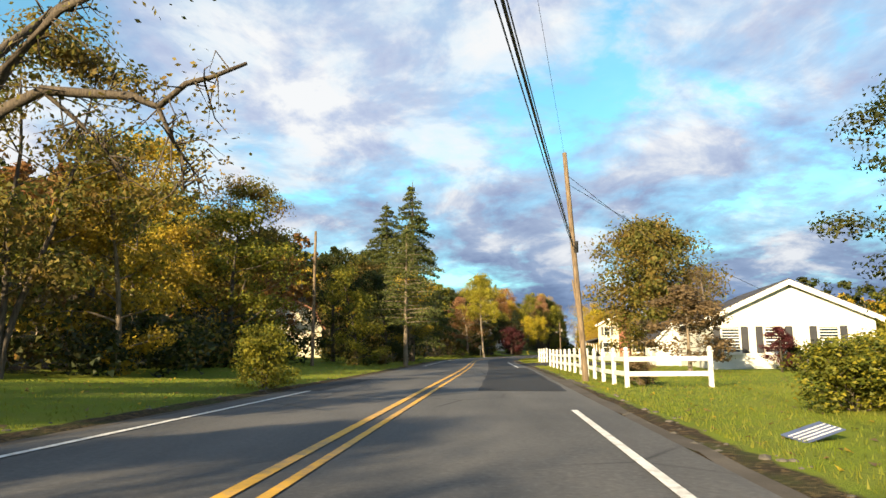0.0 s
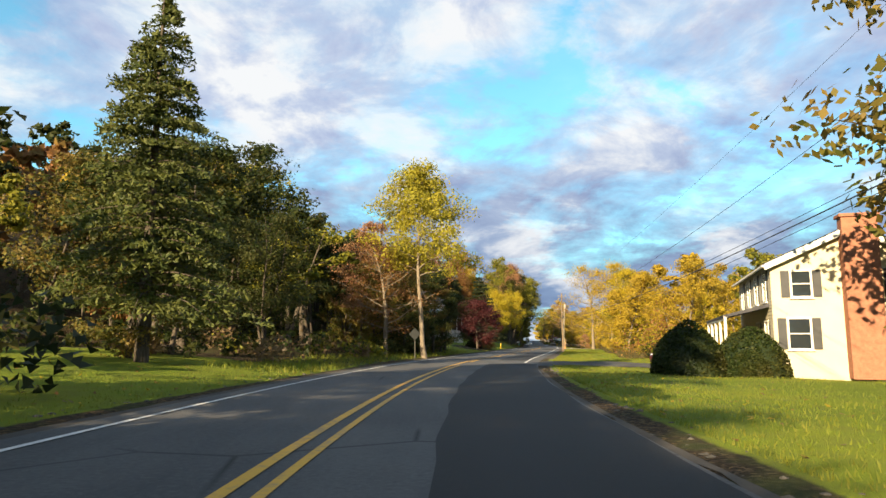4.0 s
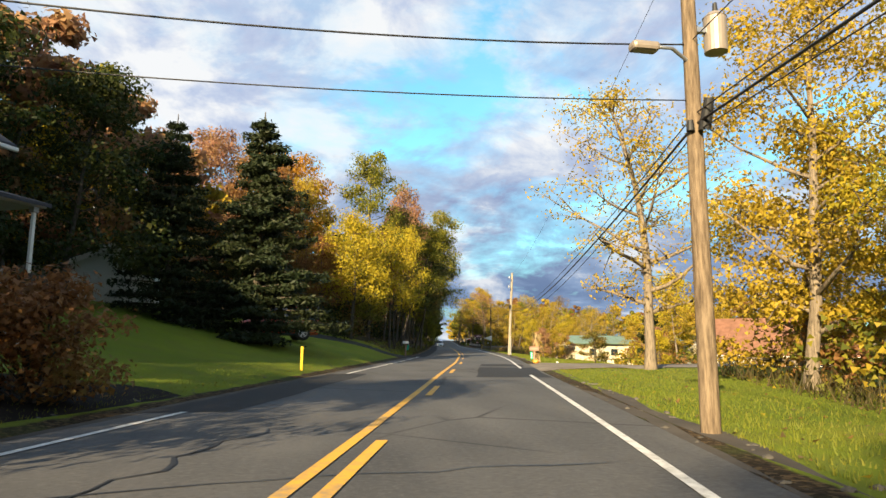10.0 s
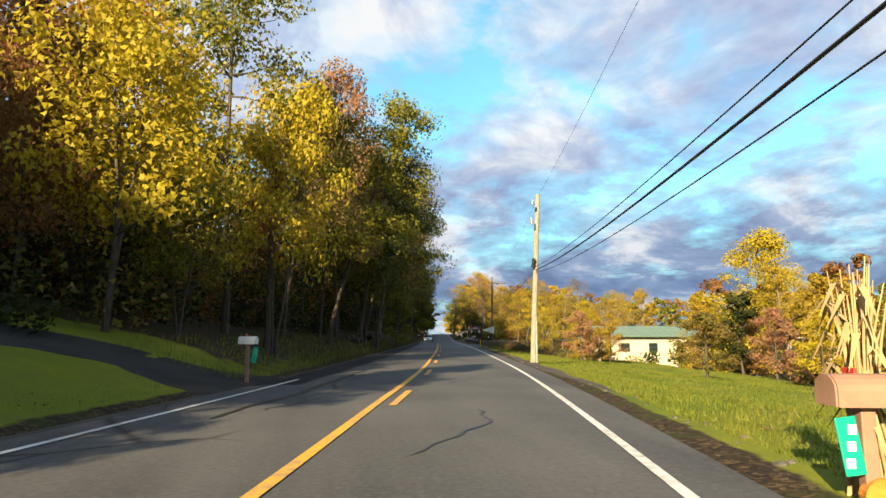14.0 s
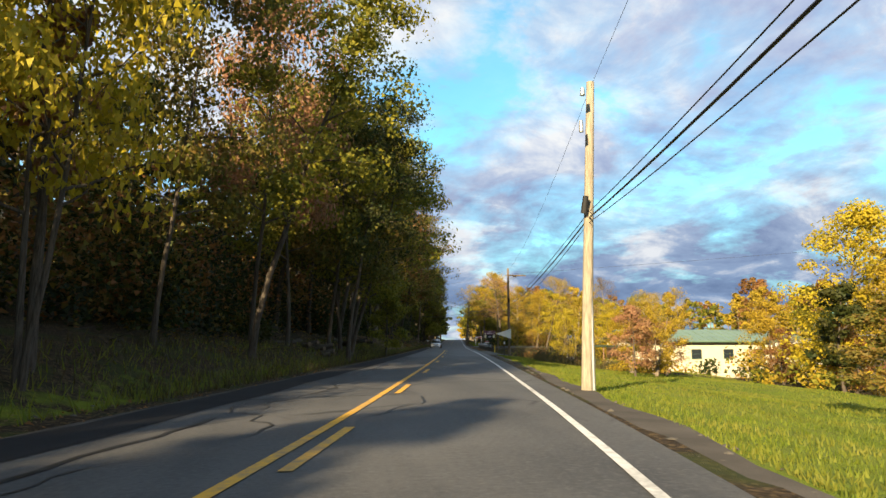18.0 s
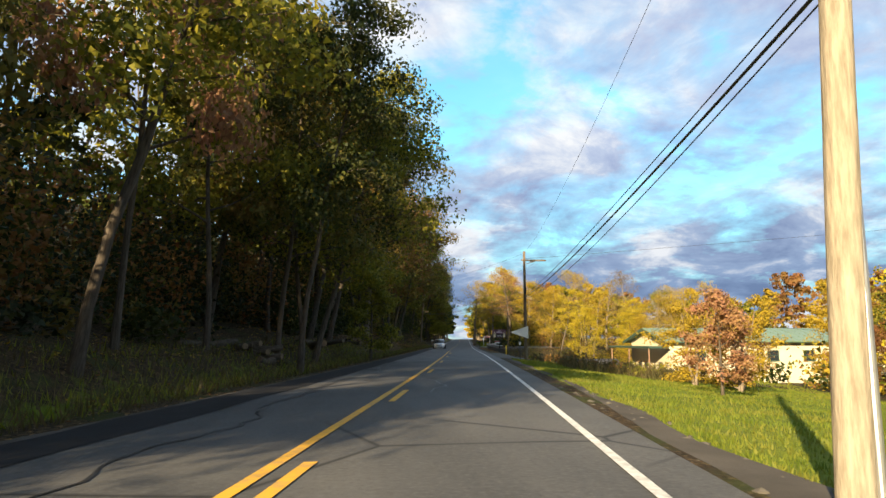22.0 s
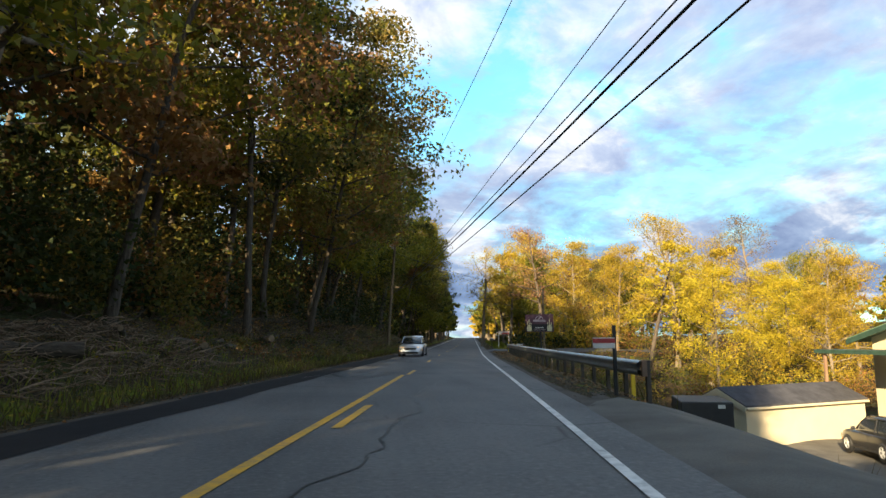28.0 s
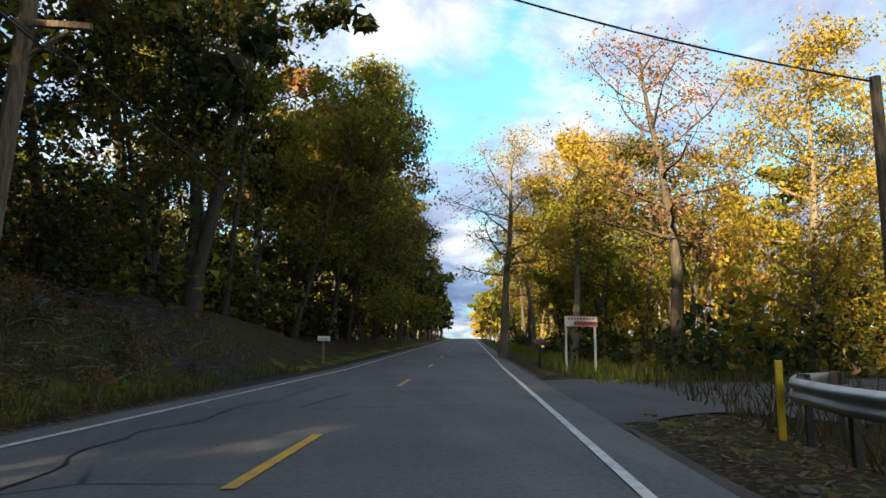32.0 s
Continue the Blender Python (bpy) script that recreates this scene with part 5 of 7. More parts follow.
turf("mown green lawn grass", -82, -14, 4.9, 16, 34000, 0.06, 0.015, "grass", 31, 1.6)
turf("mown green lawn grass", -14, 34, 4.9, 16, 22000, 0.06, 0.015, "grass", 32, 1.6)
turf("mown green lawn grass", 32, 98, 4.9, 13, 30000, 0.06, 0.015, "grass", 33, 1.4)
turf("mown green meadow grass in the sun", 104, 176, 4.9, 26, 80000, 0.065, 0.019, "grass", 34, 1.5)
turf("mown green lawn grass", -82, 20, -4.8, -18, 24000, 0.06, 0.016, "grass", 35, 1.5)
turf("mown green lawn grass", 58, 122, -4.8, -17, 32000, 0.06, 0.016, "grass", 36, 1.4)
turf("rough verge grass and weeds", 16, 60, -4.7, -9, 6000, 0.2, 0.03, "grass", 37)
turf("rough verge grass and weeds", 130, 265, -4.5, -8.5, 15000, 0.3, 0.024, "hay", 38, 1.8)
turf("green weeds on the bank", 120, 265, -4.6, -8.0, 11000, 0.27, 0.022, "grass", 39, 1.5)
turf("dry weeds behind the guardrail", 196, 262, 6.3, 12, 6000, 0.5, 0.03, "hay", 40)
turf("green weeds by the side road", 256, 330, 5.4, 11, 6000, 0.4, 0.035, "grass", 41)
turf("dry weeds before the workshop", 164, 192, 7.5, 16, 4000, 0.7, 0.03, "hay", 42)
turf("dry stems at the wood's edge", 40, 94, 10.5, 13, 2500, 0.6, 0.025, "hay", 43)



def fallen(label, y0, y1, d0, d1, count, size, colors, seed, power=1.0):
    """Fallen leaves lying flat or curled on the ground."""
    rng = np.random.default_rng(seed)
    ys, ds = rng.uniform(y0, y1, count), d0 + (d1 - d0) * rng.random(count) ** power
    c = np.array([tuple(at(float(d), float(y), 0.025)) for d, y in zip(ds, ys)])
    a = rng.uniform(0, 6.28, count)
    s = (size * (0.5 + rng.random(count)))[:, None]
    u = np.stack([np.cos(a), np.sin(a), rng.normal(size=count) * 0.3], 1) * s
    w = np.stack([-np.sin(a), np.cos(a), rng.normal(size=count) * 0.3], 1) * s * 0.7
    v = np.stack([c - u, c + u * 0.6 + w, c + u * 0.6 - w], 1).reshape(-1, 3)
    ob = new("fallen_leaves", many_mesh("fallen_leaves", v, rng.integers(len(colors), size=count), colors))
    return tagged(ob, label, "fallen leaves", kind="stuff")


fallen("brown fallen leaves covering the bank", 140, 262, -5.0, -10.5, 16000, 0.09, ["dry", "rust", "dry", "gold"], 51, 1.2)
fallen("brown fallen leaves on the cut bank", 205, 266, -4.9, -9.5, 9000, 0.1, ["dry", "rust", "dry", "dry"], 57)
fallen("brown leaf litter along the road's edge", 118, 262, -4.15, -5.2, 3000, 0.05, ["dry", "rust"], 52)
fallen("scattered fallen leaves on the lawn", -80, 110, 5, 14, 2500, 0.05, ["dry", "gold", "rust"], 53, 1.5)
fallen("scattered fallen leaves on the lawn", -80, 120, -5, -14, 2500, 0.05, ["dry", "gold", "rust"], 54, 1.5)
fallen("leaf litter drifted under the guardrail", 196, 250, 4.5, 7.0, 3500, 0.06, ["dry", "rust", "dry"], 55)
fallen("leaf litter under the golden trees", 40, 94, 10.5, 16, 2500, 0.07, ["dry", "gold"], 56)

# ---------------------------------------------------------------- poles and wires
WIRE = plain("black_cable", (0.012, 0.012, 0.014), 0.5)


def wire(a, b, sag, r=0.014, label="black overhead cable strung between poles", name="overhead_cable"):
    verts, faces = [], []
    a, b = Vector(a), Vector(b)
    n = 22
    pts = [a.lerp(b, i / n) - Vector((0, 0, sag * 4 * (i / n) * (1 - i / n))) for i in range(n + 1)]
    tube(verts, faces, pts, [r] * (n + 1), 5)
    return tagged(new(name, mesh_from(name, verts, faces, WIRE, True)), label, "cable", "overhead cables")


def pole(foot, top, r=0.15, label="weathered wooden utility pole beside the road", pale=False):
    foot, top = Vector(foot), Vector(top)
    foot = spot(foot.x, foot.y)
    ob = empty("utility_pole", Matrix.Translation(foot), label, "utility pole", "utility poles")
    d = top - foot
    verts, faces = [], []
    tube(verts, faces, [(0, 0, -0.3)] + [tuple(d * (i / 5)) for i in range(1, 6)], [r * (1 - 0.06 * i) for i in range(6)], 14)
    part("post", mesh_from("post", verts, faces, POLE_PALE if pale else POLE_WOOD, True), None, ob)
    return ob, foot, d


POLE_PALE = bark_material("pole_wood_pale", (0.17, 0.145, 0.11), (0.36, 0.31, 0.24))
P1, P1f, P1d = pole((2.83, -52.9, 0), (2.25, -53.0, 9.0), 0.125)
P2, P2f, P2d = pole((-11.7, -36, 0), (-11.7, -36, 9.0), 0.12)
P3, P3f, P3d = pole((12.2, -1.1, 0), (10.84, -1.7, 9.35))
P4, P4f, P4d = pole((20.53, 76.9, 0), (20.47, 76.9, 7.6), 0.14)
P5, P5f, P5d = pole((33.18, 132, 0), (33.52, 131.9, 8.1), 0.15, pale=True)
P6, P6f, P6d = pole((42.15, 174.8, 0), (42.15, 174.8, 7.9), 0.13)
P7, P7f, P7d = pole((42.46, 251, 0), (43.26, 250.9, 12.9), 0.17)
P8, P8f, P8d = pole((59.2, 250.6, 0), (59.2, 250.6, 6.6), 0.15)
P9, P9f, P9d = pole((56.3, 332.6, 0), (56.3, 332.6, 12.7), 0.15)

# ---------------------------------------------------------------- houses
SIDING_WHITE = plain("white_siding", (0.60, 0.59, 0.54), 0.6, vary=0.06, scale=0.7, dirt=0.12)
SIDING_CREAM = plain("cream_siding", (0.52, 0.46, 0.33), 0.65, vary=0.08, scale=0.7, dirt=0.15)
STUCCO_GREY = plain("grey_stucco", (0.40, 0.365, 0.33), 0.85, vary=0.12, scale=0.8, dirt=0.25)
SLATE = plain("dark_shingles", (0.065, 0.065, 0.075), 0.85, vary=0.3, scale=2.0, fine=18, dirt=0.5)
BROWN_ROOF = plain("brown_shingles", (0.20, 0.10, 0.065), 0.85, vary=0.25, scale=2.0, fine=18, dirt=0.4)
GREEN_ROOF = plain("green_metal_roof", (0.13, 0.19, 0.12), 0.35, vary=0.12, scale=0.5, dirt=0.1)
GREEN_TRIM = plain("dark_green_trim", (0.03, 0.06, 0.045), 0.5)
BRICK = plain("red_brick", (0.32, 0.14, 0.09), 0.85, vary=0.2, scale=6, fine=30, dirt=0.4)
DARK_TRIM = plain("dark_shutter", (0.025, 0.025, 0.03), 0.5)
WOOD_BROWN = plain("brown_painted_wood", (0.20, 0.12, 0.075), 0.7)


def glass_material(name, tint=(0.02, 0.025, 0.03), rough=0.05):
    m, n, bsdf, _ = material(name)
    bsdf.inputs["Base Color"].default_value = (*tint, 1)
    bsdf.inputs["Roughness"].default_value = rough
    bsdf.inputs["IOR"].default_value = 1.5
    bsdf.inputs["Coat Weight"].default_value = 0.6
    return m


GLASS = glass_material("window_glass")


def window(parent, m, w, h, trim, shutters=None, sill=True):
    """A sash window on the face whose local x runs along the wall and -y points outwards, foot centre at the origin."""
    bm = bmesh.new()
    t = 0.09
    for sx in (-1, 1):
        box((t, 0.08, h + t), (sx * (w / 2 + t / 2), -0.04, h / 2), bm=bm)
    for z in (-t / 2, h + t / 2):
        box((w + t * 2, 0.085, t), (0, -0.042, z), bm=bm)
    box((w, 0.05, 0.05), (0, -0.035, h / 2), bm=bm)
    win = part("window", bm, trim, parent)
    win.matrix_basis = m
    part("pane", box((w, 0.02, h), (0, -0.015, h / 2)), GLASS, win)
    if sill:
        part("sill", box((w + 0.3, 0.14, 0.05), (0, -0.07, -t - 0.02)), trim, win)
    if shutters:
        for sx in (-1, 1):
            part("shutter", box((0.38, 0.045, h + 0.1), (sx * (w / 2 + t + 0.21), -0.03, h / 2), 0.006), shutters, win)
    return win


def face_pose(face, u, z, w, depth):
    if face == "front":
        return pose(u, 0, z)
    if face == "back":
        return pose(-u, depth, z, 0, 0, 180)
    if face == "right":
        return pose(w / 2, u, z, 0, 0, 90)
    return pose(-w / 2, u, z, 0, 0, -90)


def house(name, m, label, w, depth, eave, rise, wall, roof, trim, windows=(), over=0.35, shutters=None, category="house"):
    """A gabled house: gable end in the plane y = 0 looking along -y, ridge along y."""
    ob = empty(name, m, label, category)
    part("wall", prism([(-w / 2, -1.2), (w / 2, -1.2), (w / 2, eave), (0, eave + rise), (-w / 2, eave)], depth), wall, ob)
    a = math.atan2(rise, w / 2)
    ln = (w / 2) / math.cos(a) + over
    for sx, nm in ((-1, "roof"), (1, "roof")):
        bm = prism([(0, 0), (sx * ln * math.cos(a), -ln * math.sin(a)), (sx * ln * math.cos(a), -ln * math.sin(a) + 0.16), (0, 0.16)], depth + over * 2, m=Matrix.Translation((0, -over, eave + rise + 0.02)))
        part(nm, bm, roof, ob)
        bm = prism([(0, -0.2), (sx * ln * math.cos(a), -ln * math.sin(a) - 0.2), (sx * ln * math.cos(a), -ln * math.sin(a) + 0.1), (0, 0.1)], 0.06, m=Matrix.Translation((0, -over - 0.04, eave + rise + 0.02)))
        part("bargeboard", bm, trim, ob)
        ex = sx * (ln * math.cos(a) + 0.05)
        part("gutter", box((0.12, depth + over * 2, 0.12), (ex, depth / 2, eave + rise - ln * math.sin(a) + 0.03), 0.03), trim, ob)
    for face, u, z, ww, wh in windows:
        window(ob, face_pose(face, u, z, w, depth), ww, wh, trim, shutters)
    return ob


# white bungalow and garage behind the white fence
wh = house("house", Matrix.Translation(spot(16.5, -41.0)) @ pose(0, 0, 0, 0, 0, -10), "white gabled bungalow with dark window shutters", 8.6, 12, 2.9, 2.0, SIDING_WHITE, SLATE, WHITE_PAINT,
           [("front", 1.9, 0.95, 0.95, 1.4), ("front", -0.9, 0.95, 0.95, 1.4), ("front", -3.2, 0.95, 0.9, 1.4)], shutters=DARK_TRIM)
gar = house("garden_shed", Matrix.Translation(spot(14.6, -26.0)) @ pose(0, 0, 0, 0, 0, -4), "small white gabled garden shed by the lawn", 2.8, 4.0, 2.1, 1.4, SIDING_WHITE, SLATE, WHITE_PAINT, [("left", 2.0, 1.0, 0.6, 0.8)], over=0.2, category="shed")
part("door", box((0.9, 0.06, 1.85), (0.2, -0.03, 0.92), 0.01), plain("pale_door", (0.5, 0.5, 0.48), 0.6), gar)
# cream house with its brick chimney
ch = house("house", Matrix.Translation((21.6, 20.4, 0.0)) @ pose(0, 0, 0, 0, 0, -20), "two-storey cream house with a brick chimney and front porch", 7.0, 12, 5.0, 1.6, SIDING_CREAM, SLATE, WHITE_PAINT,
           [("front", -2.4, 0.9, 0.9, 1.4), ("front", 2.3, 0.9, 0.9, 1.4), ("front", -2.2, 3.4, 0.8, 1.2), ("front", 2.2, 3.4, 0.8, 1.2)]
           + [("left", u, 3.3, 0.95, 1.45) for u in (1.8, 4.6, 7.4, 10.2)] + [("left", u, 0.7, 0.95, 1.5) for u in (1.8, 4.6, 10.2)], shutters=DARK_TRIM)
chim = part("chimney", box((1.5, 0.75, 7.6), (0.3, -0.36, 3.3), 0.02), BRICK, ch)
part("chimney_cap", box((1.7, 0.95, 0.16), (0.3, -0.36, 7.15), 0.02), BRICK, chim)
part("porch_roof", prism([(0, 0), (-2.2, -0.55), (-2.2, -0.4), (0, 0.18)], 10.5, m=Matrix.Translation((-3.5, 0.8, 2.95))), SLATE, ch)
part("porch_beam", box((0.14, 10.5, 0.22), (-5.6, 6.05, 2.42), 0.01), WHITE_PAINT, ch)
for i in range(5):
    part("porch_post", box((0.13, 0.13, 3.3), (-5.6, 0.95 + i * 2.55, 0.7), 0.012), WHITE_PAINT, ch)
part("porch_floor", box((2.2, 10.5, 0.5), (-4.6, 6.05, -0.05), 0.02), GRAVEL, ch)

for k in range(30):
    part("lap_board", box((0.03, 12.0, 0.15), (-3.512, 6.0, -0.2 + k * 0.165), 0, Matrix.Rotation(radians(5), 4, "Y")), SIDING_CREAM, ch)
for k in range(18):
    part("lap_board", box((8.6, 0.03, 0.15), (0, -0.008, -0.15 + k * 0.165), 0, Matrix.Rotation(radians(-5), 4, "X")), SIDING_WHITE, wh)
# grey house with the long porch
GH = Matrix.Translation(spot(-1.9, 78.0) + Vector((-0.25, 0.8, 0.0))) @ pose(0, 0, 0, 0, 0, -25)
gh = house("house", GH @ pose(0.5, 0, 0), "grey stuccoed farmhouse with white trim and a long front porch", 6.4, 11.6, 4.4, 1.9, STUCCO_GREY, SLATE, WHITE_PAINT,
           [("front", 1.9, 2.95, 0.85, 1.2), ("front", 1.9, 0.75, 0.85, 1.5), ("front", -2.2, 2.95, 0.85, 1.2), ("front", -2.2, 0.75, 0.85, 1.5)]
           + [("right", u, 3.0, 0.8, 1.1) for u in (1.6, 4.6, 7.0, 9.9)] + [("right", u, 0.75, 0.8, 1.4) for u in (1.6, 4.4, 9.6)])
part("porch_roof", prism([(0, 0), (2.4, -0.62), (2.4, -0.52), (0, 0.12)], 10.8, m=Matrix.Translation((3.2, 0.5, 3.0))), SLATE, gh)
PORCH_TRIM = plain("grey_porch_trim", (0.27, 0.25, 0.23), 0.7, vary=0.1)
part("porch_fascia", box((0.06, 10.6, 0.12), (5.52, 5.9, 2.4), 0.01), PORCH_TRIM, gh)
part("porch_fascia", box((2.25, 0.06, 0.12), (4.36, 0.62, 2.42), 0.01), PORCH_TRIM, gh)
part("porch_ceiling", box((2.2, 10.4, 0.04), (4.33, 5.9, 2.36), 0.0), PORCH_TRIM, gh)
part("porch_floor", box((2.3, 10.6, 1.2), (4.35, 5.9, -0.5), 0.02), STUCCO_GREY, gh)
part("porch_parapet", box((0.12, 9.6, 0.55), (5.42, 5.4, 0.36), 0.015), STUCCO_GREY, gh)
part("porch_parapet", box((2.1, 0.12, 0.55), (4.35, 0.7, 0.36), 0.015), STUCCO_GREY, gh)
part("porch_ledge", box((0.18, 9.7, 0.05), (5.42, 5.4, 0.66), 0.01), PORCH_TRIM, gh)
part("porch_ledge", box((2.1, 0.18, 0.05), (4.35, 0.7, 0.66), 0.01), PORCH_TRIM, gh)
for i in range(6):
    post = part("porch_post", box((0.09, 0.09, 1.7), (5.42, 0.7 + i * 2.05, 1.52), 0.015), WHITE_PAINT, gh)
    part("capital", box((0.16, 0.16, 0.14), (5.42, 0.7 + i * 2.05, 2.27), 0.02), PORCH_TRIM, post)
part("porch_post", box((0.09, 0.09, 1.7), (3.35, 0.7, 1.52), 0.015), WHITE_PAINT, gh)
part("door", box((0.05, 0.95, 2.05), (3.23, 7.0, 1.15), 0.01), DARK_TRIM, gh)
part("downspout", cyl(0.05, 0.05, 4.7, (3.32, -0.1, 0)), WHITE_PAINT, gh)
part("downspout", cyl(0.05, 0.05, 4.7, (-3.32, -0.1, 0)), WHITE_PAINT, gh)
chim = part("chimney", box((0.7, 0.7, 2.6), (-1.3, 1.2, 6.3), 0.02), BRICK, gh)
part("meter_box", box((0.3, 0.16, 0.5), (2.7, -0.1, 1.2), 0.02), STEEL, gh)
part("pipe", cyl(0.035, 0.035, 1.4, (2.7, -0.12, -0.1)), STEEL, gh)
part("vent", box((0.35, 0.05, 0.5), (0, -0.02, 5.0), 0.01), STUCCO_GREY, gh)
annex = house("house_annex", GH @ pose(-5.3, 2.2, 0), "low grey annex of the farmhouse with a dark roof", 5.2, 7, 3.3, 1.2, STUCCO_GREY, SLATE, WHITE_PAINT, [("front", -0.6, 1.6, 0.8, 0.9)])
wg = house("garage", Matrix.Translation(spot(4.2, 105.0)) @ pose(0, 0, 0, 0, 0, 10), "small white outbuilding with a white eave", 4.0, 5, 2.0, 1.0, SIDING_WHITE, SLATE, WHITE_PAINT, [], category="garage")
# barn-roofed house behind the left lawn
gb = empty("house", Matrix.Translation(spot(-19.6, -12.0)) @ pose(0, 0, 0, 0, 0, 12), "cream house with a gambrel roof half hidden by trees", "house")
part("wall", prism([(-3.2, -1), (3.2, -1), (3.2, 2.8), (2.2, 4.6), (0, 5.7), (-2.2, 4.6), (-3.2, 2.8)], 9), SIDING_CREAM, gb)
for sx in (-1, 1):
    part("roof", prism([(0, 5.72), (sx * 2.3, 4.6), (sx * 3.5, 2.6), (sx * 3.6, 2.75), (sx * 2.4, 4.75), (0, 5.9)], 9.6, m=Matrix.Translation((0, -0.3, 0))), BROWN_ROOF, gb)
window(gb, pose(0, 0, 3.2), 0.8, 1.1, WHITE_PAINT)
window(gb, pose(-1.6, 0, 0.8), 0.9, 1.3, WHITE_PAINT)
# brown-roofed house and the long pale building beyond the meadow
HB = Matrix.Translation((56.8, 133.9, -2.25)) @ pose(0, 0, 0, 0, 0, -134)
bh = house("house", HB, "low cream house with a brown shingle roof", 8, 13, 2.5, 3.5, SIDING_CREAM, BROWN_ROOF, WHITE_PAINT, [("right", u, 0.75, 0.95, 1.35) for u in (2.0, 7.0, 10.4)], shutters=DARK_TRIM)
part("door", box((0.06, 0.95, 2.05), (4.03, 4.7, 1.02), 0.01), WOOD_BROWN, bh)
lb = house("long_building", Matrix.Translation(spot(74, 172)) @ pose(0, 0, 0, 0, 0, -70), "long pale flat-fronted building across the field", 14, 34, 3.6, 0.8, SIDING_CREAM, plain("tan_roof", (0.42, 0.36, 0.26), 0.8), WHITE_PAINT, [], category="building")
# shop with the green roof
GB = Matrix.Translation((68.6, 210.5, -3.6)) @ pose(0, 0, 0, 0, 0, -90)
gs = house("workshop", GB, "tan roadside workshop with a green metal roof", 11, 26, 4.8, 1.5, SIDING_CREAM, GREEN_ROOF, GREEN_TRIM, [("right", u, 2.3, 1.4, 1.2) for u in (4, 9, 14, 19)], over=0.9, category="building")
part("porch_roof", prism([(-6.4, 0), (6.4, 0), (6.4, 0.22), (-6.4, 0.22)], 2.6, m=Matrix.Translation((0, -3.0, 3.9))), GREEN_TRIM, gs)
for x in (-5.8, 0, 5.8):
    part("porch_post", box((0.14, 0.14, 4.2), (x, -2.8, 1.9), 0.01), WOOD_BROWN, gs)
for x in (-2.8, -1.0, 3.2):
    part("door", box((0.95, 0.06, 2.1), (x, -0.03, 1.05), 0.01), DARK_TRIM, gs)
ra = math.atan2(1.5, 5.5)
for k in range(22):
    for sx in (-1, 1):
        ln_ = 5.5 / math.cos(ra) + 0.9
        rib = box((ln_, 0.05, 0.045), (0, 0, 0), 0, Matrix.Translation((sx * ln_ / 2 * math.cos(ra), -0.6 + k * 1.28, 6.3 + 0.19 - ln_ / 2 * math.sin(ra))) @ Matrix.Rotation(sx * ra, 4, "Y"))
        part("roof_seam", rib, GREEN_ROOF, gs)
sh = house("shed", Matrix.Translation((57.5, 213.4, -4.1)) @ pose(0, 0, 0, 0, 0, -72), "long tan shed with a low dark roof", 3.2, 9.2, 1.9, 0.75, SIDING_CREAM, SLATE, SIDING_CREAM, [("front", 0, 0.5, 0.9, 1.1)], over=0.12, category="shed")
tr = empty("cargo_trailer", Matrix.Translation((55.2, 211.0, -4.0)) @ pose(0, 0, 0, 0, 0, -20), "black box cargo trailer parked on the gravel", "trailer")
part("body", box((2.2, 3.6, 2.0), (0, 0, 1.4), 0.06), BLACK, tr)
part("number_plate", box((0.3, 0.02, 0.16), (0.6, -1.82, 2.2)), WHITE_PAINT, tr)
for sx in (-1, 1):
    w_ = part("wheel", cyl(0.33, 0.33, 0.2, (sx * 1.12 - 0.1, 0.3, 0.33), Matrix.Rotation(radians(90), 4, "Y")), BLACK, tr)
    part("fender", box((0.24, 0.95, 0.06), (sx * 1.12, 0.3, 0.72), 0.02), BLACK, tr)
part("drawbar", box((0.1, 1.2, 0.1), (0, 2.3, 0.45), 0.01), STEEL, tr)

# ---------------------------------------------------------------- vehicles


def loft(stations, mat_name, bm=None):
    """A closed skin over cross-sections: each is y and a list of (x, z) for the right half, from sill to middle."""
    bm = bm or bmesh.new()
    rings = []
    for y, half in stations:
        pts = [(x, z) for x, z in half] + [(-x, z) for x, z in half[::-1]]
        rings.append([bm.verts.new((x, y, z)) for x, z in pts])
    k = len(rings[0])
    for a, b in zip(rings, rings[1:]):
        for i in range(k):
            bm.faces.new((a[i], a[(i + 1) % k], b[(i + 1) % k], b[i]))
    bm.faces.new(rings[0][::-1])
    bm.faces.new(rings[-1])
    bmesh.ops.remove_doubles(bm, verts=bm.verts, dist=0.002)
    bmesh.ops.recalc_face_normals(bm, faces=bm.faces)
    for f in bm.faces:
        f.smooth = True
    return bm


def paint(name, color, metal=0.5):
    m, n, bsdf, _ = material(name)
    tc = n.add("ShaderNodeTexCoord")
    a = n.noise(tc.outputs["Object"], 2.0, 3)
    n.link(n.ramp(a, [(0.3, tuple(c * 0.9 for c in color)), (0.7, color)]), bsdf.inputs["Base Color"])
    bsdf.inputs["Metallic"].default_value, bsdf.inputs["Roughness"].default_value = metal, 0.35
    bsdf.inputs["Coat Weight"].default_value, bsdf.inputs["Coat Roughness"].default_value = 0.9, 0.05
    return m


def lamp_glow(name, color, power):
    m, n, bsdf, _ = material(name)
    bsdf.inputs["Base Color"].default_value = (*color, 1)
    bsdf.inputs["Emission Color"].default_value = (*color, 1)
    bsdf.inputs["Emission Strength"].default_value = power
    bsdf.inputs["Roughness"].default_value = 0.15
    return m


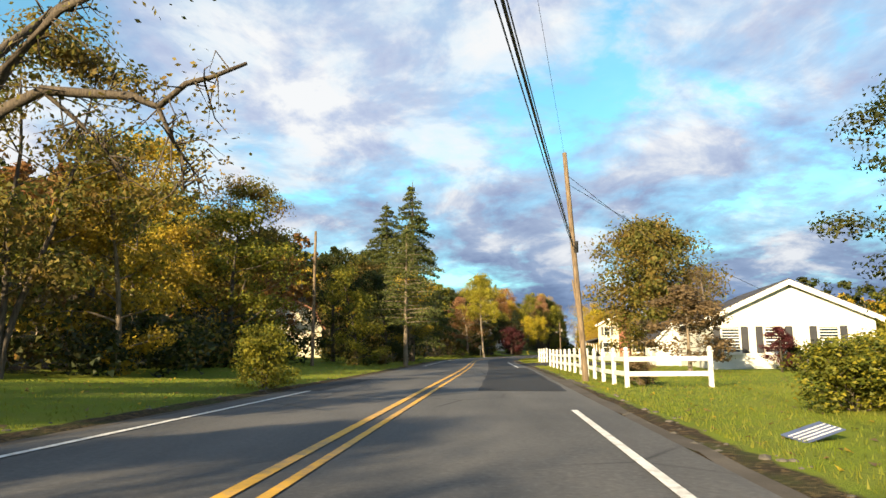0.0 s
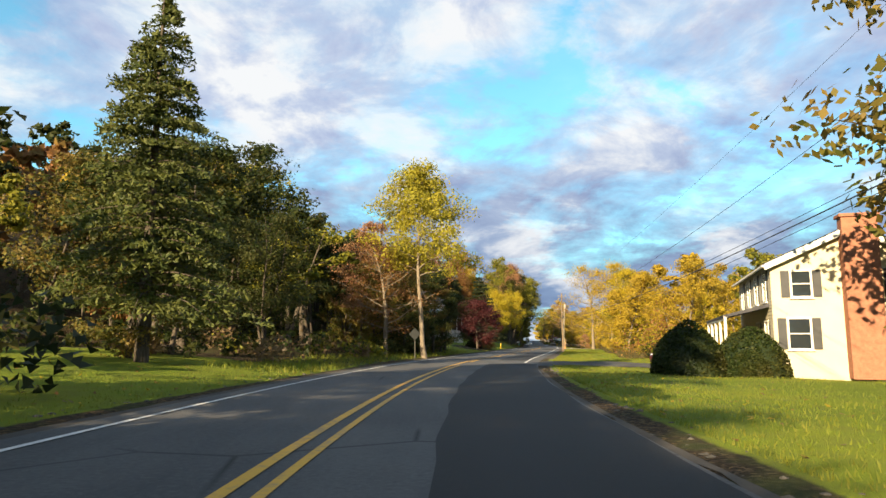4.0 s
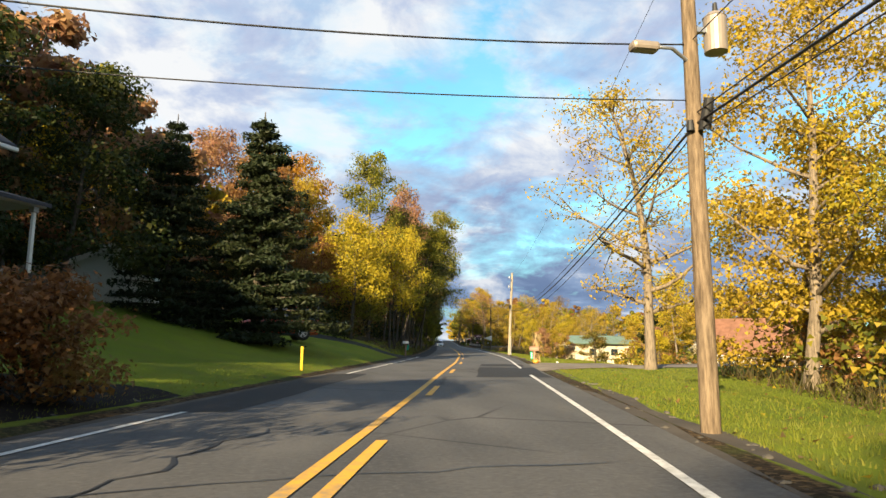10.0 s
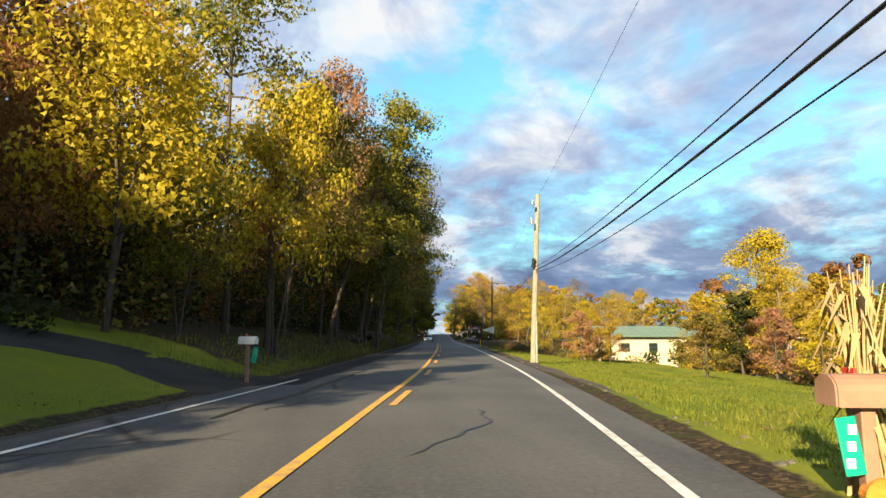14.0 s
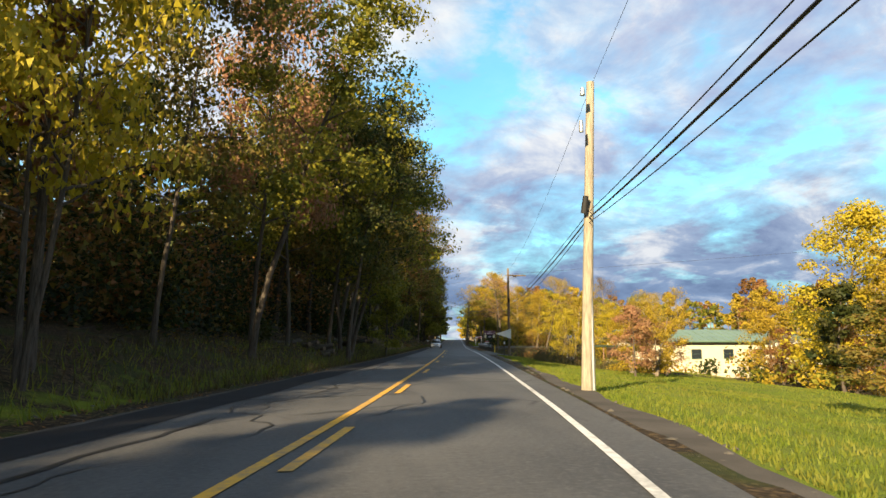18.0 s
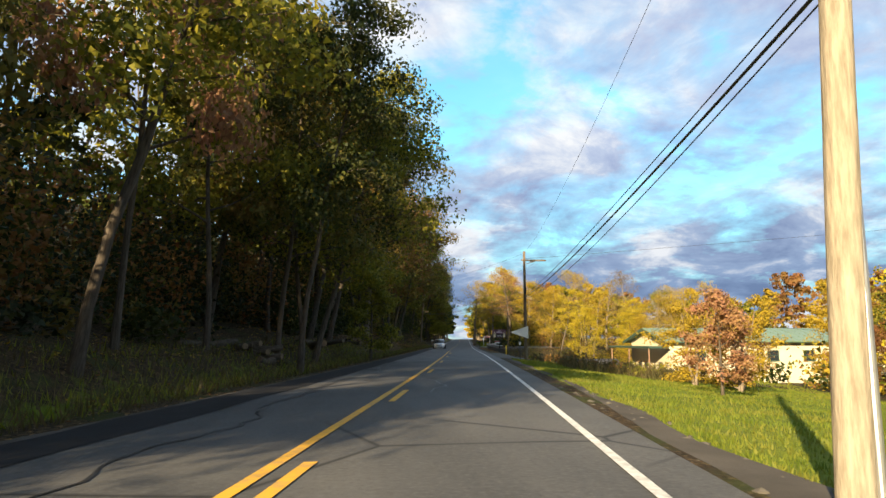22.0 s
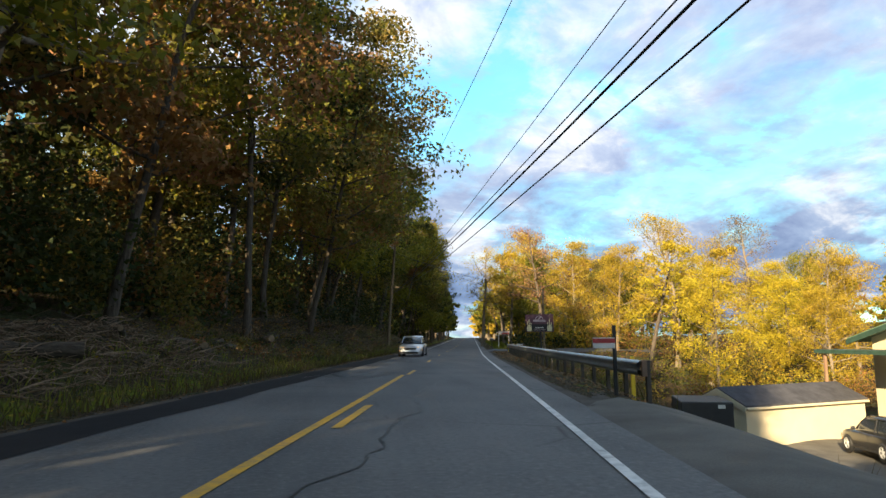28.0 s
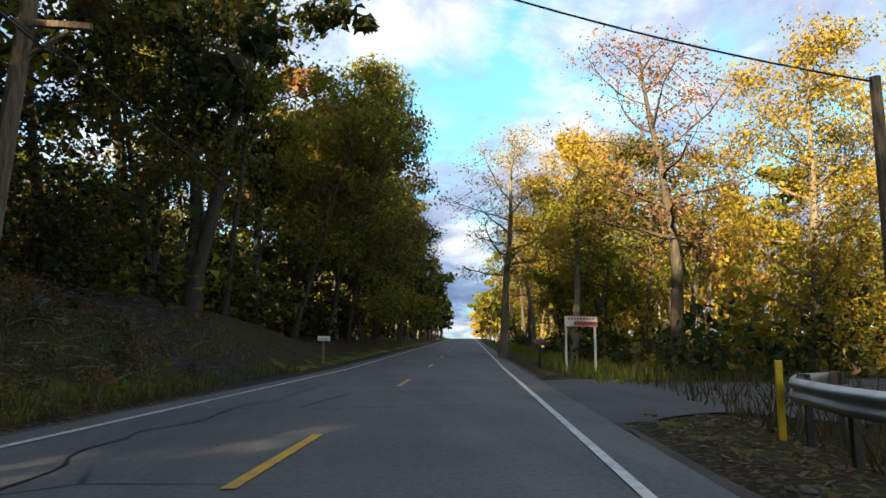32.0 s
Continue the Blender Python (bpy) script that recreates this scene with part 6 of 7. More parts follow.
HEADLIGHT_ON = lamp_glow("headlight_on", (0.85, 0.58, 0.28), 0.2)
LAMP_CLEAR = plain("lamp_clear", (0.6, 0.6, 0.6), 0.12)
LAMP_RED = lamp_glow("lamp_red", (0.6, 0.03, 0.02), 0.25)
LAMP_AMBER = plain("lamp_amber", (0.6, 0.2, 0.03), 0.2)
RIM = plain("alloy_rim", (0.58, 0.59, 0.6), 0.35, 0.35)


def wheel(car_ob, x, y, r, side):
    rot = Matrix.Rotation(radians(90 * side), 4, "Y")
    bm = bmesh.new()
    prof = [(r * 0.66, 0.02), (r * 0.72, -0.01), (r * 0.93, 0.0), (r, 0.04), (r, 0.17), (r * 0.9, 0.21), (r * 0.6, 0.21)]
    n = 26
    rings = [[bm.verts.new((pr * math.cos(2 * math.pi * i / n), pr * math.sin(2 * math.pi * i / n), -pz)) for i in range(n)] for pr, pz in prof]
    for a, b in zip(rings, rings[1:]):
        for i in range(n):
            bm.faces.new((a[i], a[(i + 1) % n], b[(i + 1) % n], b[i])).smooth = True
    bmesh.ops.recalc_face_normals(bm, faces=bm.faces)
    t = part("wheel", bm, BLACK, car_ob)
    t.matrix_basis = Matrix.Translation((x, y, r)) @ rot
    bm = cyl(r * 0.68, r * 0.68, 0.03, (0, 0, -0.09), sides=24)
    part("rim_back", bm, BLACK, t)
    bm = bmesh.new()
    for i in range(5):
        for j in (-1, 1):
            a = i * 72 + j * 10
            box((r * 0.62, r * 0.12, 0.035), (0, 0, 0), 0, pose(0, 0, -0.035, 0, 0, a) @ Matrix.Translation((r * 0.34, 0, 0)), bm)
    cyl(r * 0.17, r * 0.15, 0.05, (0, 0, -0.055), bm=bm)
    for i in range(24):
        a = 15 * i
        box((0.03, r * 0.18, 0.05), (0, 0, 0), 0, pose(0, 0, -0.035, 0, 0, a) @ Matrix.Translation((r * 0.66, 0, 0)), bm)
    part("rim", bm, RIM, t)


def car(m, label, color, kind="suv", headlights=False, L=4.6, W=1.82, H=1.7, category="car"):
    """A passenger car, nose towards +y: painted body, glass house, wheels, lamps, bumpers, mirrors and plates."""
    ob = empty("car", m, label, category)
    h, hw = L / 2, W / 2
    low = 0.26 if kind == "suv" else 0.18
    belt = 0.62 * H if kind == "suv" else 0.64 * H
    hood = belt * 0.97 if kind == "suv" else belt * 0.93

    def sec(y, wf, top, crown):
        w = hw * wf
        return (y, [(w * 0.93, low), (w * 0.985, low + 0.18), (w, low + 0.38), (w * 0.985, top - 0.16), (w * 0.93, top - 0.03), (w * 0.6, top + crown), (0, top + crown * 1.25)])

    tail = belt if kind != "sedan" else belt * 1.02
    st = [sec(-h, 0.80, tail * 0.80, 0.0), sec(-h + 0.06, 0.90, tail * 0.96, 0.0), sec(-h + 0.35, 0.97, tail, 0.02), sec(-h * 0.45, 1.0, belt, 0.01), sec(0.15, 1.0, belt * 0.985, 0.01),
          sec(h * 0.38, 1.0, hood, 0.03), sec(h * 0.72, 0.97, hood * 0.94, 0.035), sec(h - 0.12, 0.88, hood * 0.80, 0.03), sec(h, 0.74, hood * 0.62, 0.0)]
    part("body", loft(st, "body"), color, ob)
    rear, front = (-h + 0.25, h * 0.40) if kind == "suv" else (-h + 0.62, h * 0.42)
    rt, ft = (-h + 0.55, h * 0.05) if kind == "suv" else (-h * 0.38, h * 0.06)

    def cab(y, wf, z0, z1):
        w, t = hw * wf, 0.97 - 0.21 * (z1 - z0) / (H - z0)
        return (y, [(w, z0), (w * (1 - (1 - t) * 0.25), z0 + (z1 - z0) * 0.3), (w * (1 - (1 - t) * 0.8), z0 + (z1 - z0) * 0.85), (w * t, z1), (0, z1 + (0.03 if z1 > belt + 0.2 else 0.01))])

    def edge(y, wf, z1):
        return hw * wf * (0.975 - 0.21 * (z1 - b0) / (H - b0)), y, z1

    b0 = belt - 0.06
    part("glass_house", loft([cab(rear, 0.88, b0, belt + 0.02), cab((rear + rt) / 2, 0.93, b0, (belt + H) / 2 + 0.06), cab(rt, 0.95, b0, H - 0.035), cab((rt + ft) / 2, 0.955, b0, H - 0.01), cab(ft, 0.95, b0, H - 0.045),
                          cab((ft + front) / 2, 0.92, b0, (belt + H) / 2 + 0.02), cab(front, 0.86, b0, belt + 0.015)], "glass_house"), GLASS, ob)
    part("roof", loft([(rt - 0.12, [(hw * 0.66, H - 0.085), (hw * 0.66, H - 0.045), (0, H - 0.03)]), (rt + 0.1, [(hw * 0.79, H - 0.07), (hw * 0.75, H - 0.0), (0, H + 0.035)]), ((rt + ft) / 2, [(hw * 0.8, H - 0.06), (hw * 0.76, H + 0.01), (0, H + 0.045)]),
                       (ft - 0.05, [(hw * 0.79, H - 0.09), (hw * 0.74, H - 0.02), (0, H + 0.015)]), (ft + 0.1, [(hw * 0.7, H - 0.13), (hw * 0.66, H - 0.085), (0, H - 0.06)])], "roof"), color, ob)
    for s in (-1, 1):
        vs, fs = [], []
        pts = [edge(front, 0.86, belt + 0.015), edge((ft + front) / 2, 0.92, (belt + H) / 2 + 0.02), edge(ft, 0.95, H - 0.045)]
        tube(vs, fs, [(s * x, y, z) for x, y, z in pts], [0.024, 0.022, 0.024], 6)
        part("front_pillar", mesh_from("front_pillar", vs, fs, color, True), None, ob)
        vs, fs = [], []
        pts = [edge(rear, 0.88, belt + 0.02), edge((rear + rt) / 2, 0.93, (belt + H) / 2 + 0.06), edge(rt, 0.95, H - 0.035)]
        tube(vs, fs, [(s * x, y + 0.03, z) for x, y, z in pts], [0.05, 0.045, 0.035], 6)
        part("rear_pillar", mesh_from("rear_pillar", vs, fs, color, True), None, ob)
        part("middle_pillar", box((0.03, 0.09, H - belt - 0.08), (s * hw * 0.915, (rt + ft) / 2 - 0.02, (belt + H) / 2 - 0.02), 0.008, Matrix.Rotation(radians(-17 * s), 4, "Y")), BLACK, ob)
        mir = part("mirror", box((0.2, 0.11, 0.14), (s * (hw + 0.08), h * 0.30, belt + 0.07), 0.04), BLACK, ob)
        hl = HEADLIGHT_ON if headlights else LAMP_CLEAR
        part("headlight", box((0.34, 0.24, 0.12), (s * hw * 0.66, h - 0.20, hood * 0.73), 0.05, Matrix.Rotation(radians(-24 * s), 4, "Z")), hl, ob)
        part("tail_light", box((0.24, 0.14, 0.30), (s * hw * 0.70, -h + 0.10, belt * 0.80), 0.04), LAMP_RED, ob)
        part("turn_signal", box((0.05, 0.18, 0.06), (s * hw * 0.90, h - 0.34, low + 0.22), 0.02), LAMP_AMBER, ob)
        for yy in (h * 0.12, -h * 0.32):
            part("door_handle", box((0.03, 0.2, 0.035), (s * (hw + 0.005), yy, belt - 0.12), 0.01), color, ob)
        part("sill", box((0.05, L * 0.5, 0.12), (s * hw * 0.95, 0, low + 0.03), 0.015), BLACK if kind == "suv" else color, ob)
        part("door_gap", box((0.012, 0.012, belt - low - 0.2), (s * hw * 0.996, -0.12 * h + 0.05, (belt + low) / 2)), BLACK, ob)
        for yy in (h * 0.62, -h * 0.60):
            bm = cyl(0.40 if kind == "suv" else 0.345, 0.40 if kind == "suv" else 0.345, 0.09, (s * hw * 0.955 - 0.045, yy, 0.34), Matrix.Rotation(radians(90), 4, "Y"), 26)
            part("wheel_arch", bm, BLACK, ob)
            wheel(ob, s * (hw + 0.04), yy, 0.36 if kind == "suv" else 0.33, s)
    part("grille", box((W * 0.5, 0.06, 0.16), (0, h - 0.03, hood * 0.60), 0.03), BLACK, ob)
    part("lower_grille", box((W * 0.62, 0.08, 0.13), (0, h - 0.03, low + 0.10), 0.03), BLACK, ob)
    part("rear_bumper", box((W * 0.84, 0.12, 0.2), (0, -h + 0.03, low + 0.16), 0.05), BLACK if kind == "suv" else color, ob)
    part("number_plate", box((0.31, 0.02, 0.16), (0, -h - 0.02, belt * 0.66), 0.004), WHITE_PAINT, ob)
    if kind == "suv":
        for s in (-1, 1):
            vs, fs = [], []
            tube(vs, fs, [(s * hw * 0.66, rt, H + 0.0), (s * hw * 0.66, rt + 0.1, H + 0.06), (s * hw * 0.66, ft - 0.3, H + 0.06), (s * hw * 0.66, ft - 0.15, H)], [0.02] * 4, 6)
            part("roof_rail", mesh_from("roof_rail", vs, fs, BLACK, True), None, ob)
    return ob


car(Matrix.Translation(spot(18.7, 33.6)) @ pose(0, 0, 0, 0, 0, 112), "dark maroon sport utility vehicle parked at the end of a drive", paint("maroon_paint", (0.10, 0.03, 0.03)), "suv")
car(Matrix.Translation(spot(12.4, 107.0)) @ pose(0, 0, 0, 0, 0, 104), "red sport utility vehicle parked by the woods", paint("red_paint", (0.42, 0.07, 0.04)), "suv", H=1.85)
car(Matrix.Translation((62.2, 208.2, -3.95)) @ pose(0, 0, 0, 0, 0, -12), "black sport utility vehicle parked at the workshop", paint("black_paint", (0.012, 0.012, 0.014)), "suv")
SILVER = at(-1.95, 231.2)
car(Matrix.Translation((SILVER.x, SILVER.y, 0.0)) @ pose(0, 0, 0, 0, 0, 180 + heading(246)), "silver four-door saloon with its headlights on", paint("silver_paint", (0.64, 0.65, 0.68), 0.7), "sedan", True, 4.6, 1.8, 1.47)

# ---------------------------------------------------------------- fences, rails, signs, boxes


def rail_fence(points, label):
    """White two-rail fence with ball-topped posts along a line of places."""
    ob = empty("rail_fence", Matrix.Translation(points[0]), label, "fence")
    o = Vector(points[0])
    for p in points:
        q = Vector(p) - o
        ps = part("post", box((0.13, 0.13, 1.3), (q.x, q.y, q.z + 0.45), 0.012), WHITE_PAINT, ob)
        bm = box((0.18, 0.18, 0.035), (q.x, q.y, q.z + 1.11), 0.008)
        bmesh.ops.create_uvsphere(bm, u_segments=12, v_segments=8, radius=0.075, matrix=Matrix.Translation((q.x, q.y, q.z + 1.19)))
        part("finial", bm, WHITE_PAINT, ps)
    for a, b in zip(points, points[1:]):
        a, b = Vector(a) - o, Vector(b) - o
        d = b - a
        rot = d.to_track_quat("Y", "Z").to_matrix().to_4x4()
        for z in (0.42, 0.88):
            part("rail", box((0.045, d.length, 0.15), tuple((a + b) / 2 + Vector((0, 0, z))), 0.008, rot), WHITE_PAINT, ob)
    return ob


def fence_line(d0, y0, d1, y1, n):
    return [tuple(at(d0 + (d1 - d0) * i / n, y0 + (y1 - y0) * i / n)) for i in range(n + 1)]


rail_fence([tuple(at(8.5, -57.9))] + fence_line(6.0, -57.5, 5.9, -30.0, 12), "white two-rail wooden fence along the lawn")
rail_fence(fence_line(6.5, -21.0, 6.3, -15.5, 3), "short white rail fence beside the drive")

ss = empty("yard_sign", Matrix.Translation(spot(2.6, -70.0)) @ pose(0, 0, 0.08, 8, -14, 15), "fallen blue and white striped yard sign in the grass", "sign")
part("panel", box((0.62, 0.42, 0.012), (0, 0, 0.02)), plain("sign_navy", (0.06, 0.08, 0.16), 0.5), ss)
for i in range(4):
    part("stripe", box((0.58, 0.022, 0.006), (0, -0.15 + i * 0.08, 0.03)), WHITE_PAINT, ss)

SIGN_POST = plain("dull_sign_post", (0.07, 0.068, 0.06), 0.8, vary=0.3)
SIGN_BACK = plain("sign_back", (0.022, 0.024, 0.024), 0.75)


def road_sign(p, turn, outline, height, label, face=None, post_h=None):
    ob = empty("road_sign", Matrix.Translation(p) @ pose(0, 0, 0, 0, 0, turn), label, "road sign", "road signs")
    part("post", box((0.06, 0.035, height + 0.3), (0, 0.03, height / 2 - 0.15), 0.006), SIGN_POST, ob)
    part("plate", prism(outline, 0.012, m=Matrix.Translation((0, -0.01, height))), face or SIGN_BACK, ob)
    return ob


diamond = [(0, -0.42), (0.42, 0), (0, 0.42), (-0.42, 0)]
road_sign(at(-4.5, 36.0), heading(36), diamond, 1.75, "grey back of a diamond warning sign on a post")
road_sign(spot(4.6, 62.5), heading(57), [(-0.38, -0.52), (0.38, -0.52), (0.38, 0.52), (-0.38, 0.52)], 2.9, "grey back of a rectangular sign on a post")
tri_sign = road_sign(spot(41.4, 173.6), heading(174) + 8, [(0.62, -0.45), (0.62, 0.45), (-0.72, 0.0)], 1.95, "white pennant sign on a post", WHITE_PAINT)
part("plate", box((0.14, 0.012, 0.2), (0, -0.02, 1.15)), WHITE_PAINT, tri_sign)

# wooden mailbox wrapped in corn stalks
MAILBROWN = plain("brown_mailbox", (0.26, 0.15, 0.10), 0.6)
GREEN_TAG = plain("green_tag", (0.0, 0.34, 0.22), 0.4, vary=0.05)
STRAW = plain("corn_straw", (0.36, 0.26, 0.13), 0.85, vary=0.3)
PUMPKIN = plain("pumpkin", (0.62, 0.24, 0.03), 0.5)


def mail_box(p, turn, label, big=1.0, color=None, tag=True, post=None):
    ob = empty("mailbox", Matrix.Translation(p) @ pose(0, 0, 0, 0, 0, turn), label, "mailbox")
    color = color or MAILBROWN
    part("post", box((0.11 * big, 0.11 * big, 1.35), (0, 0, 0.38), 0.01), post or MAILBROWN, ob)
    w, h = 0.16 * big, 0.12 * big
    out = [(-w, 0)] + [(-w * math.cos(i * math.pi / 8), h + w * 0.75 * math.sin(i * math.pi / 8)) for i in range(9)] + [(w, 0)]
    b = part("box", prism(out, 0.52 * big, m=pose(-0.26 * big, 0, 1.06, 0, 0, -90)), color, ob)
    part("door", prism([(x * 0.97, z * 0.97 + 0.005) for x, z in out], 0.015, m=pose(-0.28 * big, 0, 1.06, 0, 0, -90)), color, b)
    part("flag", box((0.02, 0.18, 0.06), (0, 0.17 * big, 1.3), 0.004), plain("flag_red", (0.45, 0.04, 0.03), 0.5), b)
    if tag:
        t = part("tag", box((0.15, 0.02, 0.42), (-0.16, -0.08, 0.78), 0.01, Matrix.Rotation(radians(-8), 4, "Y")), GREEN_TAG, ob, "green reflective number tag")
        for k in range(3):
            part("bar", box((0.06, 0.008, 0.07), (-0.16 + 0.012 * (k - 1), -0.095, 0.66 + 0.12 * k)), WHITE_PAINT, t)
    return ob


mail_box(spot(27.35, 105.9, -0.3), heading(105), "brown wooden mailbox with a green tag beside corn stalks", 0.98)
cs = empty("corn_stalks", Matrix.Translation(spot(27.6, 106.2)), "bundle of dry corn stalks tied to a post", "corn stalks")
rg = random.Random(3)
for k in range(26):
    a, r = rg.uniform(0, 6.28), rg.uniform(0.03, 0.17)
    x, y = r * math.cos(a), r * math.sin(a)
    fan = rg.uniform(1.2, 2.2)
    vs, fs = [], []
    tube(vs, fs, [(x * 1.5, y * 1.5, -0.05), (x * 0.6, y * 0.6, 0.7), (x, y, 1.2), (x * fan, y * fan, 1.55 + rg.uniform(0, 0.3))], [0.016, 0.014, 0.012, 0.005], 5)
    part("stalk", mesh_from("stalk", vs, fs, STRAW, True), None, cs)
    for j in range(2):
        z, b, ln = rg.uniform(0.5, 1.6), rg.uniform(0, 6.28), rg.uniform(0.25, 0.5)
        c, s = math.cos(b), math.sin(b)
        vs = [(x, y, z), (x + c * ln * 0.5 - s * 0.03, y + s * ln * 0.5 + c * 0.03, z + 0.12), (x + c * ln, y + s * ln, z - 0.18), (x + c * ln * 0.5 + s * 0.03, y + s * ln * 0.5 - c * 0.03, z + 0.12)]
        part("leaf", mesh_from("leaf", vs, [(0, 1, 3), (1, 2, 3)], STRAW), None, cs)
bm = bmesh.new()
bmesh.ops.create_uvsphere(bm, u_segments=16, v_segments=10, radius=0.16, matrix=Matrix.Diagonal((1.1, 1.1, 0.8, 1)))
for v in bm.verts:
    k = 1 + 0.05 * math.cos(8 * math.atan2(v.co.y, v.co.x))
    v.co.x *= k
    v.co.y *= k
pk = empty("pumpkin", Matrix.Translation(spot(27.4, 105.8, 0.1)), "small orange pumpkin at the foot of the corn stalks", "pumpkin")
part("fruit", bm, PUMPKIN, pk)
part("stem", cyl(0.02, 0.012, 0.06, (0, 0, 0.11)), STRAW, pk)
mail_box(spot(21.4, 119.7), heading(119) + 180, "white mailbox with a green tag at a driveway", 0.85, WHITE_PAINT)
mail_box(spot(47.3, 271.8), heading(270) + 180, "white mailbox beside the road", 1.0, WHITE_PAINT, False)
mail_box(spot(57.3, 269.0), heading(270), "black mailbox leaning beside the road", 1.1, BLACK, False, BLACK)
bm = bmesh.new()
bmesh.ops.create_icosphere(bm, subdivisions=2, radius=0.06, matrix=Matrix.Diagonal((1, 0.8, 1.1, 1)))
for v in bm.verts:
    v.co *= 1 + 0.2 * noise.noise(v.co * 9)
tagged(part("white_stone", bm, WHITE_PAINT), "white painted stone at the edge of the lawn", "stone").location = spot(28.4, 104.9, 0.07)


def marker(p, h, label, color, w=0.09):
    ob = empty("marker_post", Matrix.Translation(p), label, "marker post", "marker posts")
    part("post", box((w, 0.035, h + 0.2), (0, 0, h / 2 - 0.1), 0.012), color, ob)
    part("cap", box((w * 1.05, 0.045, 0.12), (0, 0, h - 0.05), 0.015), color, ob)
    return ob


YELLOW = plain("yellow_plastic", (0.75, 0.48, 0.02), 0.4, vary=0.08)
marker(spot(14.4, 93.0), 0.87, "yellow plastic utility marker on the lawn", YELLOW)
marker(spot(54.6, 247.6), 1.05, "yellow plastic marker behind the guardrail", YELLOW, 0.11)
marker(spot(46.1, 197.5), 1.05, "yellow plastic marker beside the guardrail", YELLOW, 0.11)
marker(spot(50.1, 221.3), 0.9, "white marker post behind the guardrail", WHITE_PAINT)

rs = empty("small_sign", Matrix.Translation(spot(45.0, 195.9)) @ pose(0, 0, 0, 0, 0, heading(196)), "small red and white sign on a dark post", "sign")
part("post", box((0.08, 0.08, 1.9), (0, 0.03, 0.6), 0.01), BLACK, rs)
part("panel", box((0.5, 0.02, 0.24), (-0.25, -0.03, 1.15)), WHITE_PAINT, rs)
part("band", box((0.5, 0.01, 0.1), (-0.25, -0.045, 1.2)), plain("sign_red", (0.35, 0.03, 0.03), 0.5), rs)

# guardrail
POST_STEEL = plain("rusty_post", (0.075, 0.065, 0.055), 0.8, vary=0.4)
GR = []
for y in np.arange(194.5, 247.1, 1.9):
    d = 5.55 + 0.45 * step(196, 249, y)
    p = at(d, float(y))
    GR.append(Vector((p.x, p.y, 0.0)))
last = GR[-1]
GR += [last + Vector((0.55, 1.5, 0)), last + Vector((1.35, 2.6, 0)), last + Vector((2.4, 3.2, 0))]
gr = empty("guardrail", Matrix.Translation(GR[0]), "galvanised steel guardrail on posts, dusty", "guardrail")
prof = [(0.0, 0.42), (0.05, 0.45), (0.085, 0.485), (0.085, 0.52), (0.03, 0.56), (0.03, 0.60), (0.085, 0.64), (0.085, 0.675), (0.05, 0.71), (0.0, 0.74), (-0.012, 0.74), (0.018, 0.60), (0.018, 0.56), (-0.012, 0.42)]
for i in range(len(GR) - 1):
    a, b = GR[i] - GR[0], GR[i + 1] - GR[0]
    side = Vector((-(b - a).y, (b - a).x, 0)).normalized()
    vs = [p + side * x + Vector((0, 0, z)) for p in (a, b + (b - a) * 0.02) for x, z in prof]
    k = len(prof)
    fs = [(j, (j + 1) % k, k + (j + 1) % k, k + j) for j in range(k)]
    part("beam", mesh_from("beam", vs, fs, STEEL, True), None, gr)
for i, p in enumerate(GR):
    q = p - GR[0]
    g = spot(p.x + 0.2, p.y).z
    side = (GR[min(i + 1, len(GR) - 1)] - GR[max(i - 1, 0)])
    side = Vector((-side.y, side.x, 0)).normalized()
    rot = side.to_track_quat("X", "Z").to_matrix().to_4x4()
    c = q - side * 0.14
    part("post", box((0.09, 0.11, 0.8 - g), (c.x, c.y, (0.72 + g) / 2 - 0.02), 0.006, rot), POST_STEEL, gr)
    part("block", box((0.11, 0.13, 0.34), tuple(q - side * 0.06 + Vector((0, 0, 0.58))), 0.01, rot), WOOD_BROWN, gr)
vs, fs = [], []

# billboard with flame shapes
BB = Matrix.Translation(((51.5 + 53.3) / 2, (228.7 + 227.8) / 2, 0)) @ pose(0, 0, 0, 0, 0, -24)
bb = empty("billboard", BB, "dark maroon billboard with pale flame shapes on one post", "billboard")
MAROON = plain("maroon_panel", (0.13, 0.05, 0.07), 0.5, vary=0.3, scale=1.2)
FLAME = plain("flame_paint", (0.75, 0.66, 0.40), 0.5, vary=0.12)
PANEL_BLACK = plain("panel_black", (0.018, 0.016, 0.018), 0.5)
part("panel", box((2.05, 0.08, 1.26), (0, 0, 2.36), 0.008), MAROON, bb)
part("lower_field", box((1.98, 0.012, 0.52), (0, -0.044, 2.02)), PANEL_BLACK, bb)
part("post", box((0.11, 0.11, 4.4), (0.08, 0.1, 0.85), 0.008), BLACK, bb)
